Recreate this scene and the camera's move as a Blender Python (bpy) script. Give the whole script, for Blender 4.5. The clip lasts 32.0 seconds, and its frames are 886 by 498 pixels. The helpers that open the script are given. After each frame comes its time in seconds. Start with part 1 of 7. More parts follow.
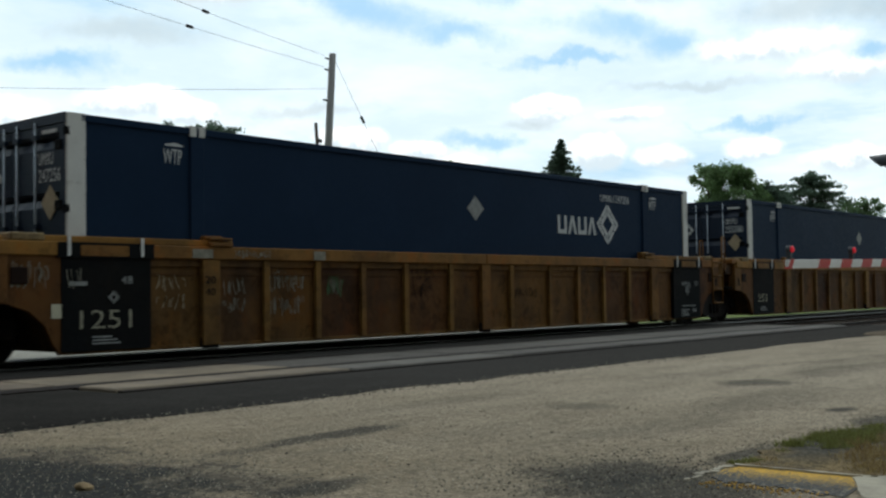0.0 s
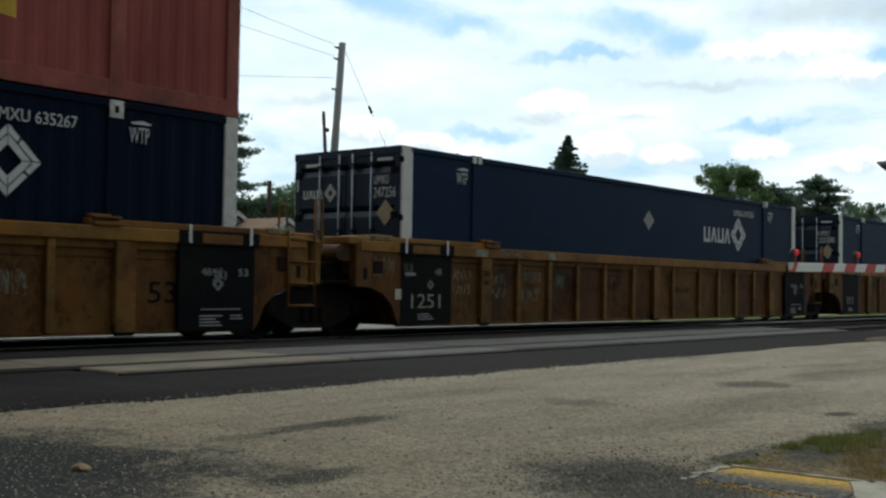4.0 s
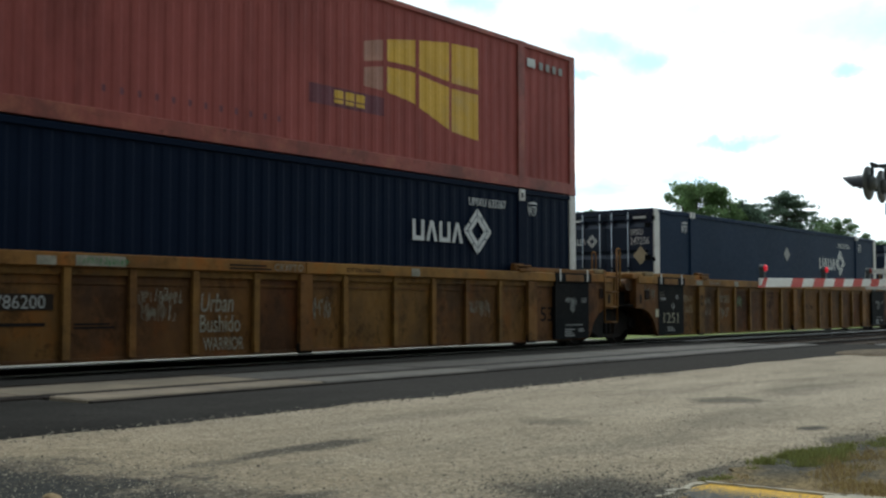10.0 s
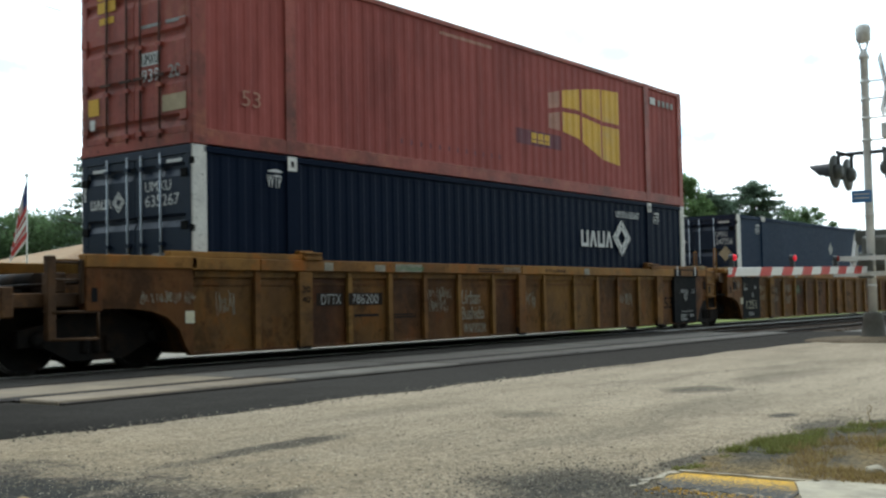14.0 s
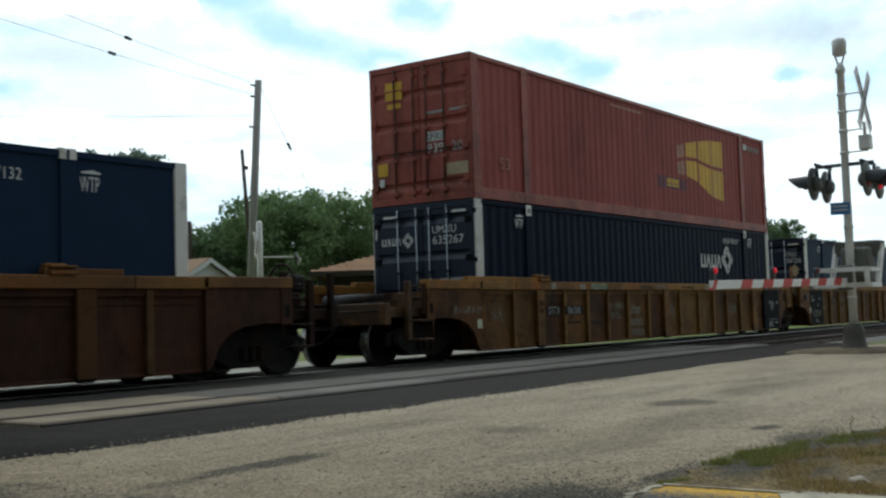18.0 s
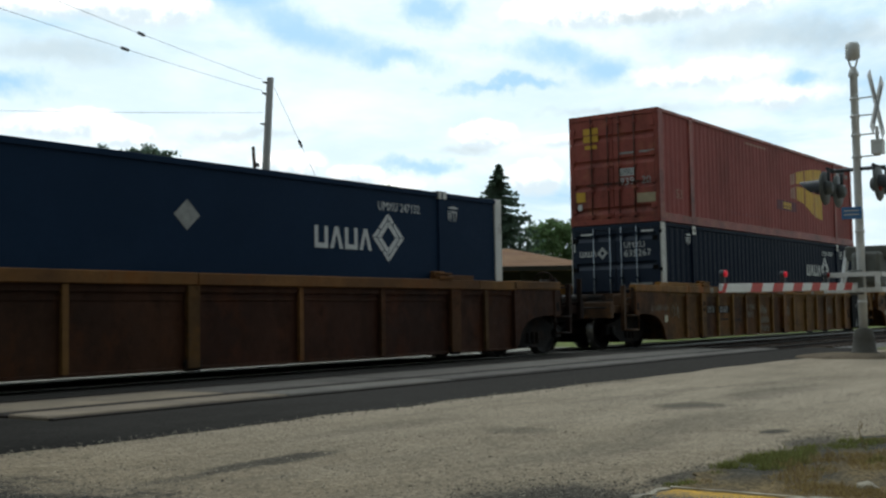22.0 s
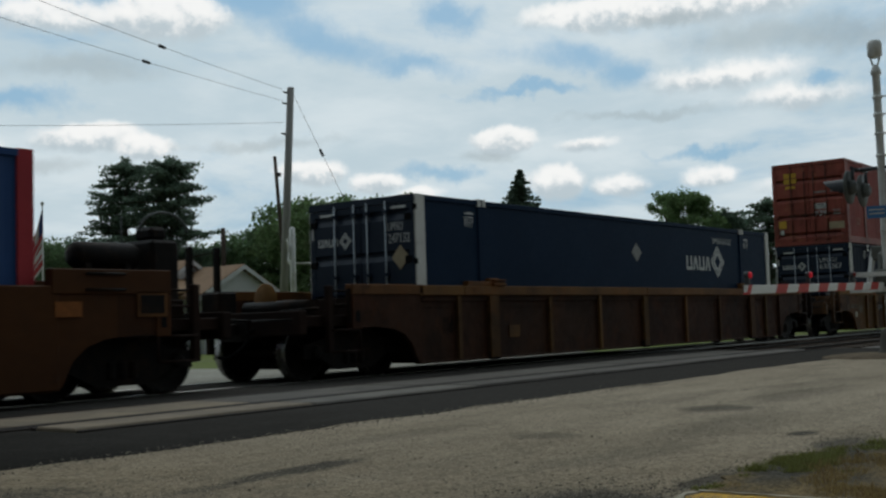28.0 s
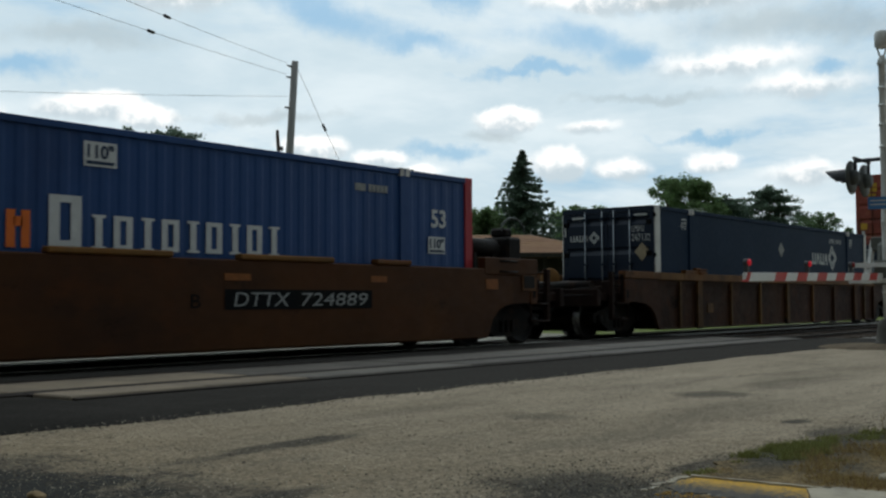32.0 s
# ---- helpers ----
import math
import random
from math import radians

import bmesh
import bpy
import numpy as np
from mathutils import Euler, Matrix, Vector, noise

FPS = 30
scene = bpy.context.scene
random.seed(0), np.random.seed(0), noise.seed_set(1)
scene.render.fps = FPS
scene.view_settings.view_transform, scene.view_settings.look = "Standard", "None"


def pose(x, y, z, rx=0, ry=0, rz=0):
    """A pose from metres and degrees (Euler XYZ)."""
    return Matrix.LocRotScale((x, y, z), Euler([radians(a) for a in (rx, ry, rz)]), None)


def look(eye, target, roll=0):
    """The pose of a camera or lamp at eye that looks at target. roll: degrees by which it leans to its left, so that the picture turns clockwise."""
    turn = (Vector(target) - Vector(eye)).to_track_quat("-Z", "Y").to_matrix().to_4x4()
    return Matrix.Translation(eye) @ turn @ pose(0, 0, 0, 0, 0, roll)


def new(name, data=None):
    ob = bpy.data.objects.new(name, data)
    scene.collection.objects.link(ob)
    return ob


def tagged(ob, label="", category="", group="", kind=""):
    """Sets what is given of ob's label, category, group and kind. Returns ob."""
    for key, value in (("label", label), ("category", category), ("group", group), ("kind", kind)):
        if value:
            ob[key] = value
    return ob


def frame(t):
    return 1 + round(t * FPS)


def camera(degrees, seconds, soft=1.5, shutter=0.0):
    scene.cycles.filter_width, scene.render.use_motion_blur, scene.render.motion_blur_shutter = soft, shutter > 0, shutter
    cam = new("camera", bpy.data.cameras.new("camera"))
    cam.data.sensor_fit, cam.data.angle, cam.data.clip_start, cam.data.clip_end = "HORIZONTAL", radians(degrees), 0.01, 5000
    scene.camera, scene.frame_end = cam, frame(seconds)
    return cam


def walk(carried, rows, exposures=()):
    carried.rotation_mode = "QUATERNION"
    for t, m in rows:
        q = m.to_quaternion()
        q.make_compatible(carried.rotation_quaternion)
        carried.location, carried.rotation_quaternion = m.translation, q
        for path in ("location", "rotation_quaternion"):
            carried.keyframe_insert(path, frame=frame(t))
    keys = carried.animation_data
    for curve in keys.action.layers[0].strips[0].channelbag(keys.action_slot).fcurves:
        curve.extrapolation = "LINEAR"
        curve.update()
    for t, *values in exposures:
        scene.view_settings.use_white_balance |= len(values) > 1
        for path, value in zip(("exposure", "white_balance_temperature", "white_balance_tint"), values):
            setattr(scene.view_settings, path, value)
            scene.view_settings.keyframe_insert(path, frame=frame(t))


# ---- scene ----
EYE_Z = 0.85          # camera height over the rails
TRACK_Y = 13.52       # middle of the train's track
SIDING_Y = 10.28      # middle of the near track, paved into the road
# seconds, heading, tilt, lean
PATH = [
    (0, -50.23, 2.25, 0.82), (0.5, -49.97, 2.32, -0.12), (1, -50.22, 2.33, -0.53), (1.5, -50.33, 2.07, -0.05),
    (2, -50.16, 2.24, -0.07), (2.5, -50.15, 2.25, -0.02), (3, -49.99, 1.96, -0.69), (3.5, -50.08, 1.81, -0.95),
    (5.5, -50.77, 2.12, 0.03), (6, -51.17, 2.11, 0.51), (6.5, -51.13, 2.26, 0.46), (7, -50.78, 2.20, 0.29),
    (7.5, -50.82, 2.18, 0.31), (8, -51.71, 3.20, -0.04), (8.5, -52.16, 3.18, -0.21), (9, -52.04, 3.27, 0.12),
    (9.5, -51.85, 3.04, 0.69), (10, -51.52, 2.96, 0.06), (10.5, -51.99, 3.00, 0.71), (11, -52.15, 2.84, 0.71),
    (11.5, -52.41, 2.44, 0.39), (12, -52.60, 2.48, 0.56), (12.5, -52.61, 2.38, 0.65), (13, -52.69, 2.47, 0.84),
    (13.5, -52.84, 2.49, 1.03), (14, -52.95, 2.67, 1.09), (14.5, -52.77, 2.47, 1.20), (16.5, -53.96, 3.82, 1.46),
    (17, -54.05, 3.83, 1.33), (17.5, -53.86, 3.68, 1.55), (18, -53.85, 3.48, 1.76), (18.5, -53.68, 2.96, 1.59),
    (19, -53.29, 2.50, 0.56), (19.5, -53.17, 3.23, 0.18), (20, -53.05, 3.54, 0.58), (20.5, -53.58, 3.52, 0.98),
    (21, -53.94, 3.50, 1.33), (21.5, -53.68, 3.46, 1.34), (22, -53.40, 3.46, 0.99), (22.5, -53.43, 3.33, 0.86),
    (23, -53.25, 3.34, 0.78), (23.5, -53.28, 3.50, 0.89), (24, -53.04, 3.56, 0.83), (24.5, -52.96, 3.41, 0.77),
    (25, -52.81, 3.57, 0.87), (25.5, -52.56, 3.54, 0.53), (27.5, -52.30, 3.56, 0.74), (28, -52.18, 3.82, 1.90),
    (28.5, -51.55, 3.57, 2.03), (29, -51.64, 3.47, 2.48), (29.5, -51.45, 4.06, 2.42), (30, -51.74, 3.34, 1.12),
    (30.5, -52.16, 2.99, 0.92), (31, -52.35, 2.95, 0.85), (31.5, -52.12, 2.96, 0.46), (32, -52.28, 2.72, 0.27),
]
RUN = [
    (0, 7.52), (1, 8.91), (2, 10.38), (3, 11.92), (3.5, 12.72), (5.5, 15.99), (6, 16.80), (7, 18.41),
    (8, 20.02), (9, 21.63), (10, 23.27), (11, 24.91), (12, 26.54), (13, 28.23), (14, 29.98), (14.5, 30.89),
    (16.5, 34.65), (17, 35.60), (18, 37.49), (19, 39.41), (20, 41.35), (21, 43.31), (22, 45.31), (23, 47.35),
    (24, 49.43), (25, 51.54), (25.5, 52.61), (27.5, 56.96), (28, 58.05), (29, 60.27), (30, 62.50), (31, 64.77),
    (32, 67.09),
]

cam = camera(43.36, 32.0, soft=2.4, shutter=0.5)
walk(cam, [(t, pose(0, 0, EYE_Z, 90 + tilt, lean, head)) for t, head, tilt, lean in PATH],
     exposures=[(0, 0.33), (3, 0.32), (6, 0.52), (7, 0.6), (9, 0.8), (11, 1.05), (13, 1.34), (14.2, 1.3), (15.5, 0.95), (17, 0.54), (19, 0.66), (21, 0.46), (23, 0.31), (25, 0.18), (28, -0.28), (29.5, -0.2), (31, -0.06), (32, -0.02)])


def run_at(t):
    return float(np.interp(t, [r[0] for r in RUN], [r[1] for r in RUN]))


# ---- world and sun ----
SUN_EL, SUN_AZ = 55, 42          # degrees; azimuth from +x towards +y
SKY_BRIGHT, SKY_DIM = 1.06, 0.17


def sky_world():
    w = bpy.data.worlds.new("sky")
    scene.world = w
    w.use_nodes = True
    nt = w.node_tree
    nt.nodes.clear()
    N, L = nt.nodes.new, nt.links.new
    out, bg = N("ShaderNodeOutputWorld"), N("ShaderNodeBackground")
    L(bg.outputs[0], out.inputs[0])
    sky = N("ShaderNodeTexSky")
    sky.sky_type, sky.sun_disc = "NISHITA", False
    sky.sun_elevation, sky.sun_rotation = radians(SUN_EL), radians(90 - SUN_AZ)
    sky.air_density, sky.dust_density = 1.3, 1.5
    tc = N("ShaderNodeTexCoord")

    def math_node(op, a, b=None, c=None):
        n = N("ShaderNodeMath")
        n.operation = op
        for i, v in enumerate((a, b, c)):
            if v is None:
                continue
            if isinstance(v, (int, float)):
                n.inputs[i].default_value = v
            else:
                L(v, n.inputs[i])
        return n.outputs[0]

    def noise_at(vec, scale, detail, rough=0.55, warp=0.0):
        n = N("ShaderNodeTexNoise")
        n.inputs["Scale"].default_value, n.inputs["Detail"].default_value = scale, detail
        n.inputs["Roughness"].default_value, n.inputs["Distortion"].default_value = rough, warp
        L(vec, n.inputs["Vector"])
        return n.outputs["Fac"]

    def ramp(fac, lo, hi):
        n = N("ShaderNodeMapRange")
        n.interpolation_type = "SMOOTHSTEP"
        L(fac, n.inputs["Value"])
        n.inputs["From Min"].default_value, n.inputs["From Max"].default_value = lo, hi
        return n.outputs["Result"]

    def mix(fac, a, b):
        n = N("ShaderNodeMix")
        n.data_type = "RGBA"
        for sock, v in (("Factor", fac), ("A", a), ("B", b)):
            s = [i for i in n.inputs if i.name == sock and (sock == "Factor" and i.type == "VALUE" or i.type == "RGBA")][0]
            if isinstance(v, tuple):
                s.default_value = (*v, 1)
            elif isinstance(v, (int, float)):
                s.default_value = v
            else:
                L(v, s)
        return [o for o in n.outputs if o.type == "RGBA"][0]

    sep = N("ShaderNodeSeparateXYZ")
    L(tc.outputs["Generated"], sep.inputs[0])
    high = math_node("MAXIMUM", sep.outputs[2], 0.0)
    flat = math_node("ADD", high, 0.16)
    com = N("ShaderNodeCombineXYZ")
    L(math_node("DIVIDE", sep.outputs[0], flat), com.inputs[0])
    L(math_node("DIVIDE", sep.outputs[1], flat), com.inputs[1])
    plane = com.outputs[0]
    # azimuth and height of the ray, in degrees, for the named clouds
    az = math_node("MULTIPLY", math_node("ARCTAN2", sep.outputs[1], sep.outputs[0]), 57.2958)
    el = math_node("MULTIPLY", math_node("ARCSINE", sep.outputs[2]), 57.2958)
    billow = noise_at(tc.outputs["Generated"], 75.0, 6, 0.6, 0.0)
    # the outlines of heaps and gaps are torn: the ray is shifted by broken noise before it is compared with them
    torn = N("ShaderNodeTexNoise")
    torn.inputs["Scale"].default_value, torn.inputs["Detail"].default_value, torn.inputs["Roughness"].default_value = 17.0, 8, 0.62
    L(tc.outputs["Generated"], torn.inputs["Vector"])
    shift = N("ShaderNodeSeparateColor")
    L(torn.outputs["Color"], shift.inputs[0])
    shift_az = math_node("SUBTRACT", shift.outputs[0], 0.5)
    shift_el = math_node("SUBTRACT", shift.outputs[1], 0.5)

    def puff(a, e, ra, re, rag=1.0, soft=0.5, tilt=0.0):
        u = math_node("SUBTRACT", math_node("MULTIPLY_ADD", shift_az, rag * 7.0, az), a)
        v = math_node("SUBTRACT", math_node("MULTIPLY_ADD", shift_el, rag * 3.4, el), e)
        v = math_node("MULTIPLY_ADD", u, -tilt, v)
        dx, dy = math_node("DIVIDE", u, ra), math_node("DIVIDE", v, re)
        r = math_node("SQRT", math_node("ADD", math_node("MULTIPLY", dx, dx), math_node("MULTIPLY", dy, dy)))
        r = math_node("ADD", r, math_node("MULTIPLY", math_node("SUBTRACT", billow, 0.5), rag * 0.8))
        return ramp(r, 1.1, 1.1 - soft)

    def union(a, b):
        return math_node("MAXIMUM", a, b)

    blue = mix(0.8, sky.outputs[0], (1.5, 3.9, 6.2))
    scaled = N("ShaderNodeVectorMath")
    scaled.operation = "SCALE"
    L(blue, scaled.inputs[0])
    scaled.inputs["Scale"].default_value = 0.11
    veil = ramp(noise_at(plane, 0.9, 9, 0.62, 0.4), 0.22, 0.50)
    gaps = None
    for g in GAPS:
        f = puff(*g)
        gaps = f if gaps is None else union(gaps, f)
    veil = math_node("MULTIPLY", veil, math_node("SUBTRACT", 1.0, math_node("MULTIPLY", gaps, 0.74)))
    shade = ramp(noise_at(plane, 1.7, 8, 0.6, 0.2), 0.35, 0.68)
    cloud = mix(shade, (0.585, 0.715, 0.785), (0.745, 0.845, 0.890))
    col = mix(veil, scaled.outputs[0], cloud)
    # heaps: white crowns over grey-blue bases
    for g in PUFFS:
        body = puff(*g)
        lift = math_node("DIVIDE", math_node("SUBTRACT", el, g[1]), g[3])
        lift = math_node("ADD", lift, math_node("MULTIPLY", math_node("SUBTRACT", billow, 0.5), 2.4))
        fluff = mix(ramp(lift, -0.7, 0.35), (0.57, 0.66, 0.71), (1.08, 1.08, 1.06))
        col = mix(math_node("MULTIPLY", body, 0.92), col, fluff)
    for g in GREYS:
        col = mix(math_node("MULTIPLY", puff(*g), 0.42), col, (0.38, 0.445, 0.465))
    below = ramp(sep.outputs[2], -0.01, 0.0)
    col = mix(below, (0.12, 0.12, 0.10), col)
    # the cloud deck is brightest round the hidden sun and dims away from it
    dot = N("ShaderNodeVectorMath")
    dot.operation = "DOT_PRODUCT"
    L(tc.outputs["Generated"], dot.inputs[0])
    dot.inputs[1].default_value = (math.cos(radians(32)) * math.cos(radians(SUN_AZ)), math.cos(radians(32)) * math.sin(radians(SUN_AZ)), math.sin(radians(32)))
    L(col, bg.inputs["Color"])
    dim = ramp(dot.outputs["Value"], -0.35, 0.92)
    L(math_node("MULTIPLY_ADD", dim, SKY_BRIGHT - SKY_DIM, SKY_DIM), bg.inputs["Strength"])


# azimuth, height, half width, half height, raggedness, softness (and tilt) of blue gaps, grey undersides and white heaps
GAPS = [(43.4, 14.6, 5.6, 1.35, 0.6, 0.95, 0.28), (46.8, 16.4, 3.0, 1.5, 0.5, 0.8, 0.3), (39.2, 13.3, 4.4, 0.8, 0.7, 1.0, 0.12), (36.9, 15.6, 2.4, 1.2, 0.7, 0.9), (30.4, 13.1, 3.8, 0.95, 0.6, 0.95, 0.12), (28.0, 12.4, 1.8, 0.9, 0.5, 0.9),
        (18.2, 11.4, 1.1, 0.5, 0.6, 0.9), (59.2, 11.3, 4.0, 0.8, 0.9, 1.0), (46.0, 18.8, 5.0, 1.6, 0.8, 0.9), (37.8, 7.6, 3.4, 0.55, 0.9, 1.0), (33.5, 11.7, 4.0, 0.4, 1.0, 1.0), (24.5, 8.2, 3.5, 0.4, 1.0, 1.0)]
GREYS = [(20.5, 13.5, 6.5, 1.0, 0.6, 0.9), (25.5, 14.8, 3.0, 0.5, 0.6, 0.9), (55.8, 13.0, 4.6, 0.8, 0.6, 0.9), (35.2, 8.55, 2.2, 0.4, 0.6, 0.9), (27.0, 10.3, 5.0, 0.35, 0.8, 1.0), (16.0, 13.0, 4.0, 0.9, 0.6, 0.9), (46.5, 9.4, 5.0, 0.4, 0.8, 1.0), (58.0, 8.4, 3.0, 0.5, 0.6, 0.9)]
PUFFS = [(51.4, 15.7, 3.3, 1.5, 0.5, 0.35), (57.0, 15.4, 4.6, 1.0, 0.6, 0.6), (29.0, 15.2, 4.2, 1.0, 0.5, 0.4), (23.0, 15.4, 6.0, 1.3, 0.6, 0.8), (23.2, 11.8, 4.6, 0.8, 0.6, 0.7), (19.4, 10.5, 3.2, 0.7, 0.6, 0.8),
         (34.4, 9.35, 1.9, 0.85, 0.36, 0.35), (30.2, 8.85, 1.8, 0.42, 0.4, 0.7), (31.8, 7.05, 1.6, 1.0, 0.4, 0.45), (28.6, 6.7, 1.6, 0.65, 0.4, 0.6), (24.0, 6.9, 1.5, 0.7, 0.4, 0.6), (55.2, 9.7, 3.2, 0.8, 0.45, 0.5),
         (52.4, 9.15, 1.8, 0.8, 0.4, 0.4), (44.4, 7.9, 2.1, 0.7, 0.4, 0.5), (41.0, 7.3, 1.6, 0.6, 0.4, 0.5), (38.9, 6.6, 1.4, 0.5, 0.4, 0.6), (19.6, 6.3, 2.1, 0.85, 0.45, 0.6), (62.0, 8.9, 3.0, 0.9, 0.5, 0.6)]
sky_world()
sun = new("sun", bpy.data.lights.new("sun", "SUN"))
sun.data.energy, sun.data.angle, sun.data.color = 0.35, radians(25), (1.0, 0.96, 0.90)
sun.matrix_world = look((0, 0, 60), (-math.cos(radians(SUN_EL)) * math.cos(radians(SUN_AZ)) * 60,
                                     -math.cos(radians(SUN_EL)) * math.sin(radians(SUN_AZ)) * 60,
                                     60 - 60 * math.sin(radians(SUN_EL))))


# ---- materials ----
def material(name, color, rough=0.6, metal=0.0, var=0.25, scale=3.0, grain=40.0, bump=0.15, grime=None, grime_amount=0.5,
             streak=(1, 1, 1), rain=0.0, island=False, each=0.0, gloss=0.25, rust=None, blotch=0.0):
    """A worn surface: two scales of variation, an optional second colour in stains, fine relief."""
    m = bpy.data.materials.new(name)
    m.use_nodes = True
    nt = m.node_tree
    N, L = nt.nodes.new, nt.links.new
    b = nt.nodes["Principled BSDF"]
    tc, mp = N("ShaderNodeTexCoord"), N("ShaderNodeMapping")
    L(tc.outputs["Object"], mp.inputs[0])
    mp.inputs["Scale"].default_value = streak

    def nz(s, d=6, r=0.6):
        n = N("ShaderNodeTexNoise")
        n.inputs["Scale"].default_value, n.inputs["Detail"].default_value, n.inputs["Roughness"].default_value = s, d, r
        L(mp.outputs[0], n.inputs["Vector"])
        return n.outputs["Fac"]

    def mixc(f, a, c, kind="MIX"):
        n = N("ShaderNodeMix")
        n.data_type, n.blend_type = "RGBA", kind
        ins = [i for i in n.inputs if i.type == "RGBA"]
        fac = [i for i in n.inputs if i.type == "VALUE"][0]
        for s, v in ((fac, f), (ins[0], a), (ins[1], c)):
            if isinstance(v, tuple):
                s.default_value = (*v, 1)
            elif isinstance(v, (int, float)):
                s.default_value = v
            else:
                L(v, s)
        return [o for o in n.outputs if o.type == "RGBA"][0]

    def mr(f, a, c, lo=0.0, hi=1.0):
        n = N("ShaderNodeMapRange")
        L(f, n.inputs[0])
        for i, v in enumerate((a, c, lo, hi)):
            n.inputs[i + 1].default_value = v
        return n.outputs[0]

    big, fine = nz(scale), nz(grain, 4)
    dark = tuple(max(0.0, c * (1 - var)) for c in color)
    lite = tuple(min(1.0, c * (1 + var)) for c in color)
    col = mixc(mr(big, 0.3, 0.7), dark, lite)
    col = mixc(mr(fine, 0.35, 0.65, 0.0, 0.5), col, tuple(c * (1 - var * 0.8) for c in color))
    if grime:
        col = mixc(mr(nz(scale * 0.55, 8, 0.7), 0.62 - grime_amount * 0.3, 0.70), col, grime)
    if rust:
        col = mixc(mr(nz(scale * 1.7, 9, 0.72), 0.52, 0.66, 0.0, 0.8), col, rust)
        col = mixc(mr(nz(scale * 4.5, 9, 0.75), 0.60, 0.68, 0.0, 0.7), col, tuple(c * 0.22 for c in color))
    if blotch:
        col = mixc(mr(nz(scale * 2.3, 10, 0.78), 0.51, 0.61, 0.0, blotch), col, tuple(c * 0.30 for c in color))
        col = mixc(mr(nz(scale * 7.0, 8, 0.75), 0.60, 0.66, 0.0, blotch), col, tuple(c * 0.25 for c in color))
    if rain:
        mp2, n2 = N("ShaderNodeMapping"), N("ShaderNodeTexNoise")
        L(tc.outputs["Object"], mp2.inputs[0])
        mp2.inputs["Scale"].default_value = (2.6, 2.6, 0.45)
        n2.inputs["Scale"].default_value, n2.inputs["Detail"].default_value, n2.inputs["Roughness"].default_value = 1.0, 7, 0.7
        L(mp2.outputs[0], n2.inputs["Vector"])
        col = mixc(mr(n2.outputs["Fac"], 0.46, 0.68, 0.0, rain), col, tuple(c * 0.22 for c in color))
    if each:
        rnd = N("ShaderNodeNewGeometry").outputs["Random Per Island"] if island else N("ShaderNodeObjectInfo").outputs["Random"]
        h = N("ShaderNodeHueSaturation")
        L(mr(rnd, 0, 1, 1 - each, 1 + each), h.inputs["Value"])
        L(mr(rnd, 0, 1, 0.5 - each * 0.04, 0.5 + each * 0.04), h.inputs["Hue"])
        L(col, h.inputs["Color"])
        col = h.outputs[0]
    L(col, b.inputs["Base Color"])
    L(mr(fine, 0.3, 0.7, max(0.05, rough - 0.1), min(1, rough + 0.1)), b.inputs["Roughness"])
    b.inputs["Metallic"].default_value = metal
    b.inputs["Specular IOR Level"].default_value = gloss
    if bump:
        bp = N("ShaderNodeBump")
        bp.inputs["Strength"].default_value, bp.inputs["Distance"].default_value = bump, 0.01
        L(fine, bp.inputs["Height"])
        L(bp.outputs[0], b.inputs["Normal"])
    return m


def flaking(name, paint, under, share):
    """Paint worn through to what is under it, in small flakes."""
    m = material(name, paint, 0.8, var=0.15, scale=6, grain=60, bump=0.4)
    nt = m.node_tree
    b = nt.nodes["Principled BSDF"]
    tc, n, r, mx = [nt.nodes.new("ShaderNode" + k) for k in ("TexCoord", "TexNoise", "MapRange", "Mix")]
    n.inputs["Scale"].default_value, n.inputs["Detail"].default_value, n.inputs["Roughness"].default_value = 42.0, 6, 0.8
    nt.links.new(tc.outputs["Object"], n.inputs["Vector"])
    nt.links.new(n.outputs["Fac"], r.inputs[0])
    r.inputs[1].default_value, r.inputs[2].default_value = share - 0.02, share + 0.02
    mx.data_type = "RGBA"
    ins = [i for i in mx.inputs if i.type == "RGBA"]
    nt.links.new(r.outputs[0], [i for i in mx.inputs if i.type == "VALUE"][0])
    nt.links.new(b.inputs["Base Color"].links[0].from_socket, ins[0])
    ins[1].default_value = (*under, 1)
    nt.links.new([o for o in mx.outputs if o.type == "RGBA"][0], b.inputs["Base Color"])
    return m


def leafy(name, color, each=0.35, through_share=0.45):
    """Thin leaves: diffuse with light coming through from behind."""
    m = material(name, color, 0.65, var=0.2, scale=0.5, grain=3, bump=0.0, each=each, island=True)
    nt = m.node_tree
    b = nt.nodes["Principled BSDF"]
    tr, mx = nt.nodes.new("ShaderNodeBsdfTranslucent"), nt.nodes.new("ShaderNodeMixShader")
    nt.links.new(b.inputs["Base Color"].links[0].from_socket, tr.inputs[0])
    mx.inputs[0].default_value = through_share
    nt.links.new(b.outputs[0], mx.inputs[1])
    nt.links.new(tr.outputs[0], mx.inputs[2])
    nt.links.new(mx.outputs[0], nt.nodes["Material Output"].inputs[0])
    return m


def glow(name, color, strength):
    m = bpy.data.materials.new(name)
    m.use_nodes = True
    b = m.node_tree.nodes["Principled BSDF"]
    b.inputs["Base Color"].default_value = (*color, 1)
    b.inputs["Emission Color"].default_value = (*color, 1)
    b.inputs["Emission Strength"].default_value = strength
    return m


